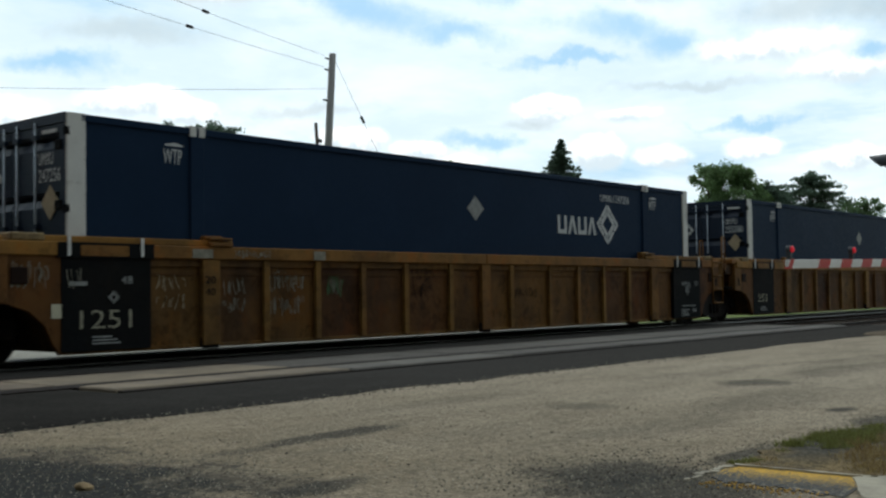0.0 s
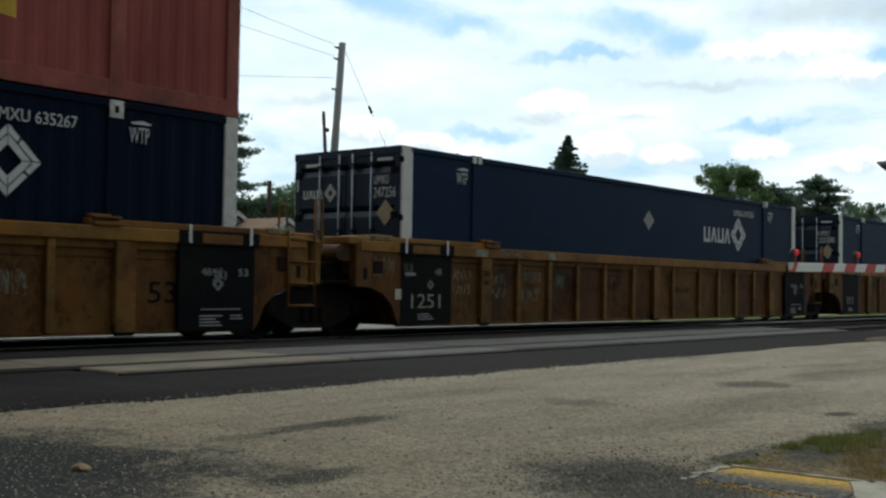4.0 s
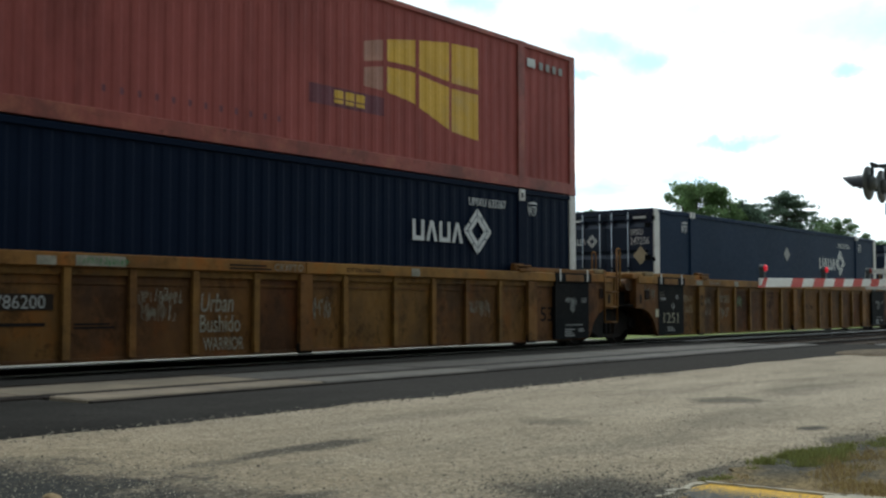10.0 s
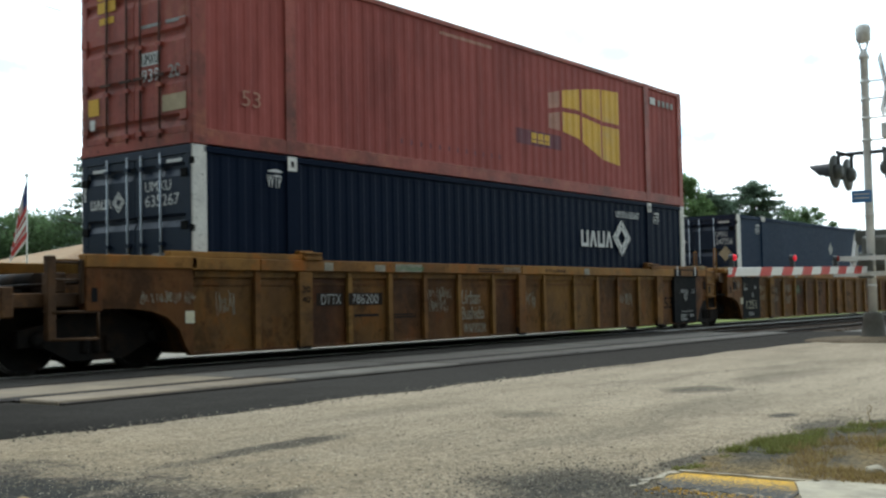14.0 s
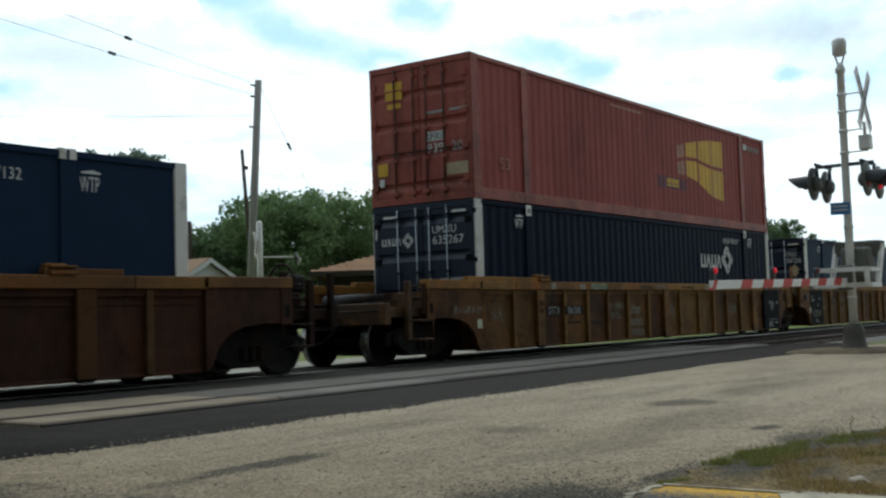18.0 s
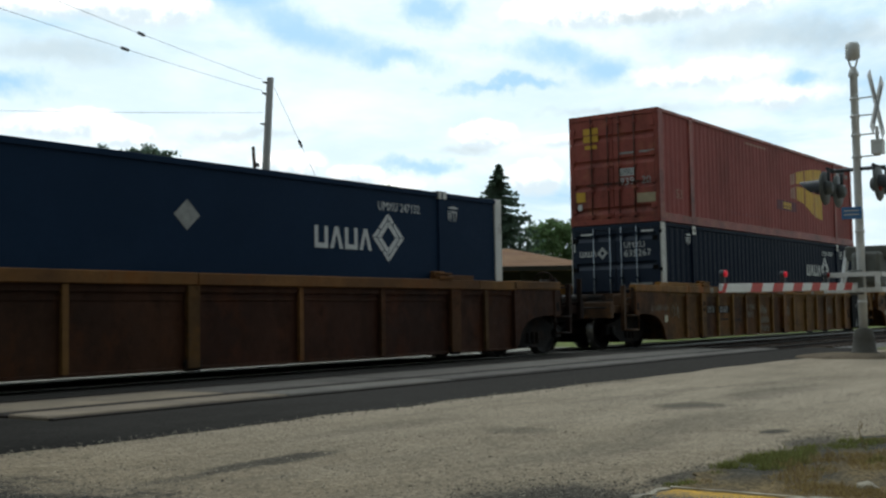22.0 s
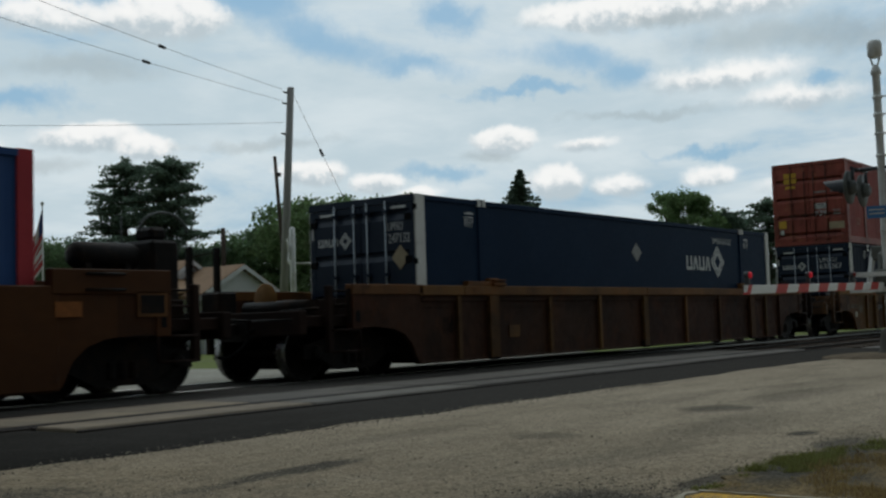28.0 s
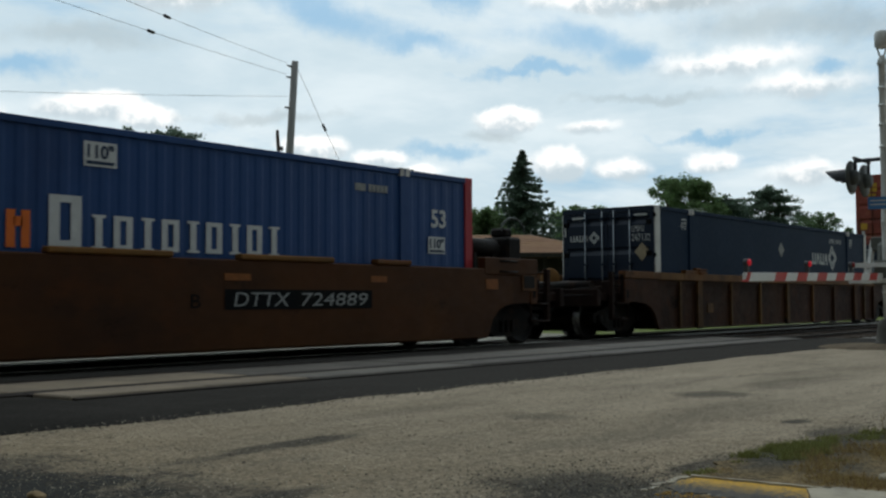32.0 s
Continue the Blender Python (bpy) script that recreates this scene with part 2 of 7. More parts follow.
MAT = dict(
    navy=material("navy_paint", (0.0140, 0.0305, 0.0625), 0.5, var=0.12, scale=0.8, grain=12, bump=0.05, grime=(0.0175, 0.0355, 0.070), grime_amount=0.3, gloss=0.03),
    navy_fold=material("dark_navy_paint", (0.0060, 0.0118, 0.0270), 0.5, var=0.12, scale=0.8, grain=12, bump=0.05, gloss=0.03),
    navy_door=material("navy_door_paint", (0.0125, 0.0225, 0.044), 0.36, var=0.15, scale=1.2, grain=14, bump=0.05, gloss=0.3),
    white=material("white_paint", (0.72, 0.71, 0.67), 0.55, var=0.08, scale=3, grain=30, grime=(0.34, 0.31, 0.27), grime_amount=0.25),
    letter=material("white_lettering", (0.62, 0.63, 0.62), 0.6, var=0.12, scale=6, grain=40, bump=0.0),
    dull_letter=material("faded_lettering", (0.33, 0.335, 0.32), 0.65, var=0.3, scale=9, grain=40, bump=0.0),
    cream=material("cream_lettering", (0.62, 0.58, 0.42), 0.65, var=0.15, scale=6, grain=40, bump=0.0),
    bar=material("galvanised_bar", (0.38, 0.42, 0.46), 0.4, metal=0.6, var=0.15, scale=5, grain=50, bump=0.05),
    tan_plate=material("bare_diamond_plate", (0.42, 0.34, 0.22), 0.6, var=0.2, scale=4, grain=30),
    # base kept darker than the chord, its shadow on the panels included; grime besides
    tan=material("tan_car_paint", (0.163, 0.074, 0.0205), 0.65, var=0.2, scale=1.0, grain=9, bump=0.12, grime=(0.050, 0.027, 0.015), grime_amount=0.6, streak=(1.0, 1, 0.75), rain=0.35, each=0.28, rust=(0.17, 0.056, 0.010), blotch=0.85, gloss=0.12),
    chord=material("yellow_chord_paint", (0.29, 0.142, 0.036), 0.6, var=0.2, scale=1.1, grain=9, bump=0.12, grime=(0.12, 0.064, 0.026), grime_amount=0.6, each=0.16, rust=(0.34, 0.112, 0.016), blotch=0.45, gloss=0.12),
    brown=material("brown_car_paint", (0.062, 0.025, 0.013), 0.68, var=0.25, scale=0.9, grain=9, bump=0.14, grime=(0.024, 0.012, 0.008), grime_amount=0.5, streak=(1, 1, 0.75), rain=0.25, each=0.14, rust=(0.085, 0.027, 0.009), blotch=0.5, gloss=0.12),
    brown_chord=material("brown_chord_paint", (0.21, 0.10, 0.033), 0.62, var=0.3, scale=1.0, grain=14, bump=0.14, grime=(0.08, 0.04, 0.02), grime_amount=0.7, each=0.16, rust=(0.20, 0.070, 0.015), gloss=0.12),
    orange=material("orange_brown_paint", (0.092, 0.0335, 0.0082), 0.6, var=0.16, scale=0.5, grain=7, bump=0.06, grime=(0.042, 0.018, 0.009), grime_amount=0.6, streak=(0.6, 1, 1), rain=0.12, rust=(0.088, 0.029, 0.008), gloss=0.12),
    black=material("black_paint", (0.010, 0.010, 0.0105), 0.7, var=0.3, scale=2, grain=20, gloss=0.06),
    iron=material("greasy_iron", (0.014, 0.012, 0.011), 0.6, metal=0.3, var=0.35, scale=4, grain=30, bump=0.2, grime=(0.035, 0.020, 0.012), grime_amount=0.4, gloss=0.1),
    tread=material("polished_tread", (0.26, 0.25, 0.24), 0.28, metal=1.0, var=0.15, scale=6, grain=50, bump=0.03),
    red=material("red_container_paint", (0.335, 0.088, 0.076), 0.62, var=0.12, scale=0.7, grain=10, bump=0.05, grime=(0.225, 0.060, 0.052), grime_amount=0.45, streak=(1, 1, 0.5), rain=0.3, gloss=0.1),
    red_dark=material("worn_red_frame_paint", (0.345, 0.085, 0.064), 0.5, var=0.22, scale=1.3, grain=14, grime=(0.11, 0.042, 0.032), grime_amount=0.55, rain=0.4, rust=(0.38, 0.13, 0.075)),
    yellow=material("yellow_emblem_paint", (0.66, 0.39, 0.055), 0.6, var=0.14, scale=2, grain=20, bump=0.0, grime=(0.55, 0.36, 0.13), grime_amount=0.4),
    faded=material("faded_emblem_paint", (0.40, 0.20, 0.145), 0.6, var=0.2, scale=3, grain=20, bump=0.0),
    plum=material("plum_panel_paint", (0.16, 0.048, 0.062), 0.6, var=0.15, scale=3, grain=20, bump=0.0),
    blue=material("blue_container_paint", (0.016, 0.062, 0.195), 0.5, var=0.12, scale=0.8, grain=12, bump=0.05, grime=(0.015, 0.046, 0.14), grime_amount=0.4, streak=(1, 1, 0.5)),
    faded_black=material("faded_black_paint", (0.0075, 0.0085, 0.0095), 0.75, var=0.35, scale=1.6, grain=18, bump=0.1, grime=(0.014, 0.012, 0.010), grime_amount=0.5, gloss=0.08),
    # car tan lightened: light on the ribs put into the colour; posts, ladders share it
    lit_tan=material("lit_tan_paint", (0.235, 0.115, 0.032), 0.65, var=0.2, scale=1.2, grain=9, bump=0.12, grime=(0.075, 0.04, 0.018), grime_amount=0.6, each=0.2, rust=(0.21, 0.075, 0.014), blotch=0.6, gloss=0.12),
    tan_end=material("grimy_tan_paint", (0.098, 0.046, 0.017), 0.68, var=0.3, scale=1.4, grain=12, bump=0.15, grime=(0.024, 0.015, 0.010), grime_amount=0.7, rust=(0.17, 0.072, 0.016), blotch=0.8),
    dark_brown=material("grimy_brown_paint", (0.026, 0.013, 0.009), 0.7, var=0.3, scale=1.4, grain=16, bump=0.15, grime=(0.012, 0.009, 0.008), grime_amount=0.7, gloss=0.08),
    base_iron=material("weathered_base_casting", (0.115, 0.107, 0.09), 0.75, var=0.25, scale=3, grain=30, bump=0.2, grime=(0.07, 0.06, 0.048), grime_amount=0.6),
    lamp_grey=material("grey_lamp_paint", (0.115, 0.125, 0.118), 0.55, var=0.25, scale=4, grain=30, grime=(0.05, 0.05, 0.05), grime_amount=0.5),
    stencil=flaking("worn_cream_stencil", (0.46, 0.43, 0.31), (0.03, 0.03, 0.03), 0.53),
    kerb_white=material("pale_kerb_concrete", (0.44, 0.385, 0.285), 0.85, var=0.25, scale=5, grain=40, bump=0.3, grime=(0.17, 0.15, 0.12), grime_amount=0.6),
    old_amber=material("dull_reflector", (0.26, 0.085, 0.016), 0.6, var=0.3, scale=8, grain=40, bump=0.0),
    worn_patch=material("worn_black_patch", (0.034, 0.025, 0.019), 0.75, var=0.35, scale=3, grain=18, bump=0.05, gloss=0.06),
    grey_slab=material("grey_crossing_slab", (0.152, 0.136, 0.115), 0.85, var=0.22, scale=1.4, grain=30, bump=0.2, grime=(0.085, 0.077, 0.067), grime_amount=0.5, each=0.16),
    brown_rib=material("brown_rib_paint", (0.098, 0.045, 0.017), 0.66, var=0.25, scale=1.0, grain=9, bump=0.12, grime=(0.045, 0.023, 0.013), grime_amount=0.6, each=0.35, rust=(0.12, 0.042, 0.011), blotch=0.5, gloss=0.12),
    crimson=material("crimson_post_paint", (0.40, 0.035, 0.045), 0.5, var=0.15, scale=2, grain=20, bump=0.05),
    amber=material("orange_lettering", (0.75, 0.17, 0.03), 0.6, var=0.12, scale=5, grain=30, bump=0.0),
    chalk=material("pale_spray_paint", (0.30, 0.28, 0.22), 0.8, var=0.5, scale=7, grain=30, bump=0.0),
    green_spray=material("green_spray_paint", (0.10, 0.24, 0.11), 0.8, var=0.3, scale=6, grain=30, bump=0.0),
    pad=material("scuffed_yellow_paint", (0.30, 0.21, 0.10), 0.7, var=0.3, scale=5, grain=30, bump=0.15, grime=(0.12, 0.075, 0.035), grime_amount=0.6, blotch=0.6),
    scraped=flaking("scraped_white_paint", (0.70, 0.69, 0.65), (0.045, 0.042, 0.040), 0.60),
    rusty_bar=material("rusty_bar", (0.085, 0.038, 0.028), 0.7, var=0.35, scale=6, grain=40, bump=0.15, grime=(0.035, 0.022, 0.018), grime_amount=0.6),
    sign_dark=material("dark_blue_print", (0.020, 0.040, 0.085), 0.6, var=0.2, scale=9, grain=50, bump=0.0),
    # dark colour for the shade in the open rail and slab gaps
    filler=material("gap_shade_colour", (0.022, 0.015, 0.011), 0.8, var=0.35, scale=3, grain=30, bump=0.3, streak=(0.3, 2, 1)),
    gravel_lot=None, asphalt=None,
    concrete=material("pale_crossing_slab", (0.262, 0.205, 0.146), 0.85, var=0.2, scale=1.6, grain=30, bump=0.2, grime=(0.13, 0.108, 0.085), grime_amount=0.6, each=0.18),
    rail=material("rusty_rail_side", (0.085, 0.050, 0.032), 0.7, metal=0.3, var=0.3, scale=4, grain=40, bump=0.2),
    rail_top=material("worn_rail_head", (0.40, 0.38, 0.35), 0.35, metal=1.0, var=0.15, scale=2, grain=30, bump=0.02),
    tie=material("weathered_sleeper", (0.085, 0.062, 0.045), 0.85, var=0.35, scale=5, grain=40, bump=0.5, each=0.25),
    ballast=material("grey_ballast", (0.20, 0.185, 0.165), 0.9, var=0.35, scale=8, grain=50, bump=0.8, each=0.3, island=True),
    wood=material("weathered_pole_wood", (0.34, 0.33, 0.315), 0.85, var=0.3, scale=3, grain=40, bump=0.3, streak=(4, 4, 0.3)),
    steel=material("silver_mast_paint", (0.74, 0.74, 0.71), 0.5, metal=0.1, var=0.12, scale=3, grain=40, bump=0.08, grime=(0.42, 0.40, 0.35), grime_amount=0.35),
    lampblack=material("black_lamp_paint", (0.055, 0.060, 0.066), 0.5, var=0.2, scale=5, grain=30),
    gate_white=material("gate_white_sheeting", (0.74, 0.74, 0.72), 0.4, var=0.06, scale=5, grain=30, bump=0.02),
    gate_red=material("gate_red_sheeting", (0.52, 0.045, 0.035), 0.4, var=0.1, scale=5, grain=30, bump=0.02),
    sign_blue=material("sign_blue_sheeting", (0.075, 0.215, 0.46), 0.45, var=0.1, scale=5, grain=30, bump=0.02),
    mech=material("grey_green_housing", (0.145, 0.15, 0.132), 0.6, var=0.2, scale=3, grain=30, bump=0.1, grime=(0.09, 0.085, 0.07), grime_amount=0.5),
    lens_on=glow("lit_red_lens", (0.62, 0.012, 0.03), 0.22),
    lens=material("unlit_red_lens", (0.20, 0.018, 0.016), 0.15, var=0.1, bump=0.0),
    belt=material("shade_belt_green", (0.055, 0.085, 0.032), 0.8, var=0.5, scale=0.5, grain=3, bump=0.6),
    bark=material("bark", (0.085, 0.065, 0.050), 0.9, var=0.3, scale=6, grain=40, bump=0.5, streak=(2, 2, 0.5)),
    leaf=leafy("green_leaves", (0.170, 0.258, 0.110), 0.35, 0.52),
    leaf_dark=leafy("dark_leaves", (0.146, 0.225, 0.108), 0.35, 0.52),
    needle=leafy("pine_needles", (0.140, 0.202, 0.142), 0.35, 0.56),
    grass=leafy("grass_blades", (0.20, 0.205, 0.062), 0.4, 0.4),
    dry=leafy("dry_grass_blades", (0.32, 0.225, 0.095), 0.35, 0.35),
    shingle=material("tan_shingles", (0.33, 0.215, 0.13), 0.85, var=0.15, scale=2, grain=20, bump=0.3, each=0.12),
    shingle_brown=material("brown_shingles", (0.30, 0.165, 0.088), 0.85, var=0.15, scale=2, grain=20, bump=0.3, each=0.12),
    siding=material("white_siding", (0.66, 0.67, 0.68), 0.6, var=0.06, scale=2, grain=20, each=0.05),
    dark_wall=material("dark_shed_wall", (0.045, 0.040, 0.036), 0.8, var=0.3, scale=2, grain=20),
    glass=material("dark_window_glass", (0.03, 0.035, 0.04), 0.08, var=0.1, bump=0.0),
    yellow_line=flaking("flaking_yellow_paint", (0.62, 0.335, 0.03), (0.12, 0.10, 0.07), 0.505),
    stone=material("loose_stones", (0.150, 0.128, 0.100), 0.9, var=0.3, scale=8, grain=50, bump=0.4, each=0.75, island=True),
    flag_red=material("flag_red_cloth", (0.45, 0.06, 0.06), 0.8, var=0.1, bump=0.05),
    flag_blue=material("flag_blue_cloth", (0.03, 0.045, 0.14), 0.8, var=0.1, bump=0.05),
    flag_white=material("flag_white_cloth", (0.65, 0.63, 0.62), 0.8, var=0.1, bump=0.05),
)


def paving(name, base, light, patch, scale, patch_lo, patch_hi, stones, stains=(), worn=None, grit=(0.80, 1.18), pits=0.6, sheen=0.04):
    """Gravelly paving in world coordinates: broad patches, long worn bands, aggregate."""
    m = bpy.data.materials.new(name)
    m.use_nodes = True
    nt = m.node_tree
    N, L = nt.nodes.new, nt.links.new
    b = nt.nodes["Principled BSDF"]
    tc = N("ShaderNodeTexCoord")

    def nz(s, d, r, sx=1.0, sy=1.0, out="Fac"):
        mp = N("ShaderNodeMapping")
        mp.inputs["Scale"].default_value = (sx, sy, 1)
        L(tc.outputs["Object"], mp.inputs[0])
        n = N("ShaderNodeTexNoise")
        n.inputs["Scale"].default_value, n.inputs["Detail"].default_value, n.inputs["Roughness"].default_value = s, d, r
        L(mp.outputs[0], n.inputs["Vector"])
        return n.outputs[out]

    def mixc(f, a, c):
        n = N("ShaderNodeMix")
        n.data_type = "RGBA"
        ins = [i for i in n.inputs if i.type == "RGBA"]
        fac = [i for i in n.inputs if i.type == "VALUE"][0]
        for s, v in ((fac, f), (ins[0], a), (ins[1], c)):
            if isinstance(v, tuple):
                s.default_value = (*v, 1)
            else:
                L(v, s)
        return [o for o in n.outputs if o.type == "RGBA"][0]

    def mr(f, a, c, lo=0.0, hi=1.0):
        n = N("ShaderNodeMapRange")
        L(f, n.inputs[0])
        for i, v in enumerate((a, c, lo, hi)):
            n.inputs[i + 1].default_value = v
        return n.outputs[0]

    col = mixc(mr(nz(scale, 7, 0.65), 0.35, 0.65), base, light)
    col = mixc(mr(nz(0.55, 8, 0.68, 0.55, 1.3), patch_lo, patch_hi), col, patch)
    col = mixc(mr(nz(4.0, 7, 0.7, 0.8, 1.5), 0.50, 0.68, 0.0, 0.5), col, tuple(c * 0.68 for c in base))
    if worn:
        along = N("ShaderNodeVectorMath")
        along.operation = "DOT_PRODUCT"
        along.inputs[1].default_value = (0.93, 0.36, 0.0)
        L(tc.outputs["Object"], along.inputs[0])
        ext = N("ShaderNodeMath")
        ext.operation = "MULTIPLY_ADD"
        L(nz(0.6, 8, 0.65), ext.inputs[0])
        ext.inputs[1].default_value = 7.0
        L(along.outputs["Value"], ext.inputs[2])
        col = mixc(mr(ext.outputs[0], 8.0, 14.5, 0.0, 0.85), col, worn)
    if pits > 0.6:
        col = mixc(mr(nz(0.85, 7, 0.62, 0.45, 1.5), 0.42, 0.62, 0.0, 0.50), col, (0.235, 0.195, 0.140))
        col = mixc(mr(nz(1.5, 8, 0.70, 0.30, 1.9), 0.53, 0.66, 0.0, 0.45), col, (0.150, 0.122, 0.088))
    if stains:
        sep = N("ShaderNodeSeparateXYZ")
        L(tc.outputs["Object"], sep.inputs[0])

        def op(kind, a, c):
            n = N("ShaderNodeMath")
            n.operation = kind
            for i, val in enumerate((a, c)):
                if isinstance(val, (int, float)):
                    n.inputs[i].default_value = val
                else:
                    L(val, n.inputs[i])
            return n.outputs[0]

        rag = op("ADD", op("MULTIPLY", op("SUBTRACT", nz(1.9, 9, 0.72), 0.5), 2.2), op("MULTIPLY", op("SUBTRACT", nz(26.0, 4, 0.8), 0.5), 1.7))
        for sx, sy, rx, ry, amount in stains:
            dx = op("DIVIDE", op("SUBTRACT", sep.outputs[0], sx), rx)
            dy = op("DIVIDE", op("SUBTRACT", sep.outputs[1], sy), ry)
            r = op("ADD", op("SQRT", op("ADD", op("MULTIPLY", dx, dx), op("MULTIPLY", dy, dy)), 0), rag)
            col = mixc(mr(r, 1.15, 0.6, 0.0, amount), col, patch)
    v = N("ShaderNodeTexVoronoi")
    v.inputs["Scale"].default_value = stones
    L(tc.outputs["Object"], v.inputs["Vector"])
    bw = N("ShaderNodeRGBToBW")
    L(v.outputs["Color"], bw.inputs[0])
    h = N("ShaderNodeHueSaturation")
    L(mr(bw.outputs[0], 0.2, 0.8, *grit), h.inputs["Value"])
    L(col, h.inputs["Color"])
    spots = mr(nz(21.0, 3, 0.7), 0.63, 0.71, 0.0, pits)
    col = mixc(spots, h.outputs[0], tuple(c * 0.35 for c in base))
    if pits > 0.6:
        # open pores where the fines have washed out, and short cracks along the wheel tracks
        col = mixc(mr(nz(48.0, 4, 0.75), 0.585, 0.65, 0.0, 0.62), col, tuple(c * 0.30 for c in base))
        col = mixc(mr(nz(9.0, 7, 0.75, 0.45, 1.6), 0.595, 0.66, 0.0, 0.55), col, tuple(c * 0.34 for c in base))
        col = mixc(mr(nz(34.0, 3, 0.7), 0.66, 0.72, 0.0, 0.5), col, tuple(min(0.6, c * 1.75) for c in light))
    L(col, b.inputs["Base Color"])
    b.inputs["Roughness"].default_value = 0.95
    b.inputs["Specular IOR Level"].default_value = sheen
    bp = N("ShaderNodeBump")
    bp.inputs["Strength"].default_value, bp.inputs["Distance"].default_value = 0.16, 0.008
    L(v.outputs["Distance"], bp.inputs["Height"])
    L(bp.outputs[0], b.inputs["Normal"])
    return m


MAT["gravel_lot"] = paving("worn_gravelly_paving", (0.218, 0.170, 0.113), (0.302, 0.241, 0.164), (0.036, 0.036, 0.033), 1.6, 0.62, 0.76, 55.0,
                           [(4.78, 4.86, 0.62, 0.15, 0.75), (4.05, 4.78, 0.40, 0.10, 0.5), (4.55, 2.76, 0.48, 0.36, 0.75), (4.25, 2.35, 0.45, 0.55, 0.80), (2.62, 4.95, 1.0, 1.15, 0.98), (2.0, 4.2, 1.35, 1.1, 0.9), (3.35, 4.1, 0.30, 0.55, 0.5),
                            (9.5, 4.3, 0.42, 0.36, 0.6), (7.72, 2.86, 0.20, 0.10, 0.8), (7.0, 4.5, 0.22, 0.32, 0.4), (3.42, 3.6, 0.38, 0.14, 0.7), (7.3, 2.42, 0.5, 0.16, 0.7), (5.4, 2.5, 0.45, 0.09, 0.7),
                            (11.5, 4.2, 1.4, 0.35, 0.3), (8.2, 3.6, 1.2, 0.4, 0.18), (6.2, 3.4, 0.8, 0.3, 0.22), (10.5, 5.2, 1.5, 0.3, 0.2), (13.0, 4.7, 1.6, 0.25, 0.2), (6.8, 5.6, 1.2, 0.2, 0.2)],
                           (0.410, 0.338, 0.248), (0.68, 1.26), 0.8)
MAT["asphalt"] = paving("dark_asphalt", (0.0150, 0.0140, 0.0125), (0.025, 0.0232, 0.0205), (0.052, 0.047, 0.040), 0.9, 0.52, 0.70, 80.0, (), (0.066, 0.061, 0.055), sheen=0.0)
MAT["soil"] = paving("soil_and_grass", (0.15, 0.19, 0.055), (0.19, 0.225, 0.075), (0.20, 0.18, 0.13), 0.3, 0.50, 0.66, 20.0)
MAT["far_gravel"] = paving("pale_far_gravel", (0.33, 0.31, 0.26), (0.40, 0.38, 0.32), (0.22, 0.20, 0.16), 0.8, 0.55, 0.7, 30.0)


# ---- building blocks ----
def box(bm, x0, x1, y0, y1, z0, z1, bevel=0.0):
    vs = [bm.verts.new((x, y, z)) for x in (x0, x1) for y in (y0, y1) for z in (z0, z1)]
    fs = [bm.faces.new([vs[i] for i in f]) for f in ((0, 1, 3, 2), (4, 6, 7, 5), (0, 4, 5, 1), (2, 3, 7, 6), (0, 2, 6, 4), (1, 5, 7, 3))]
    if bevel:
        es = {e for f in fs for e in f.edges}
        bmesh.ops.bevel(bm, geom=list(es), offset=bevel, segments=1, affect="EDGES")
    return bm


def prism(bm, outline, a, b, axis="y"):
    """A flat outline swept from a to b along an axis: (x, z) for y, (x, y) for z, (y, z) for x."""
    def at(u, v, w):
        return (u, w, v) if axis == "y" else (u, v, w) if axis == "z" else (w, u, v)
    lo, hi = [bm.verts.new(at(u, v, a)) for u, v in outline], [bm.verts.new(at(u, v, b)) for u, v in outline]
    n = len(outline)
    bm.faces.new(lo)
    bm.faces.new(hi[::-1])
    for i in range(n):
        bm.faces.new((lo[i], hi[i], hi[(i + 1) % n], lo[(i + 1) % n]))
    return bm


def rod(bm, p, q, r0, r1=None, seg=8):
    """A round bar from p to q."""
    p, q = Vector(p), Vector(q)
    r1 = r0 if r1 is None else r1
    d = (q - p).normalized()
    u = d.orthogonal().normalized()
    w = d.cross(u)
    rings = []
    for c, r in ((p, r0), (q, r1)):
        rings.append([bm.verts.new(c + (u * math.cos(a) + w * math.sin(a)) * r) for a in (2 * math.pi * i / seg for i in range(seg))])
    for i in range(seg):
        f = bm.faces.new((rings[0][i], rings[0][(i + 1) % seg], rings[1][(i + 1) % seg], rings[1][i]))
        f.smooth = seg > 6
    bm.faces.new(rings[0][::-1])
    bm.faces.new(rings[1])
    return bm


def tube(bm, pts, r, seg=6):
    """One continuous round strand through the points."""
    pts = [Vector(p) for p in pts]
    prev = None
    for i, p in enumerate(pts):
        d = (pts[min(i + 1, len(pts) - 1)] - pts[max(i - 1, 0)]).normalized()
        side = Vector((0, 0, 1)) if abs(d.z) < 0.95 else Vector((0, 1, 0))
        u = d.cross(side).normalized()
        w = d.cross(u)
        ring = [bm.verts.new(p + (u * math.cos(a) + w * math.sin(a)) * r) for a in (2 * math.pi * k / seg for k in range(seg))]
        if prev:
            for k in range(seg):
                bm.faces.new((prev[k], prev[(k + 1) % seg], ring[(k + 1) % seg], ring[k])).smooth = True
        prev = ring
    return bm


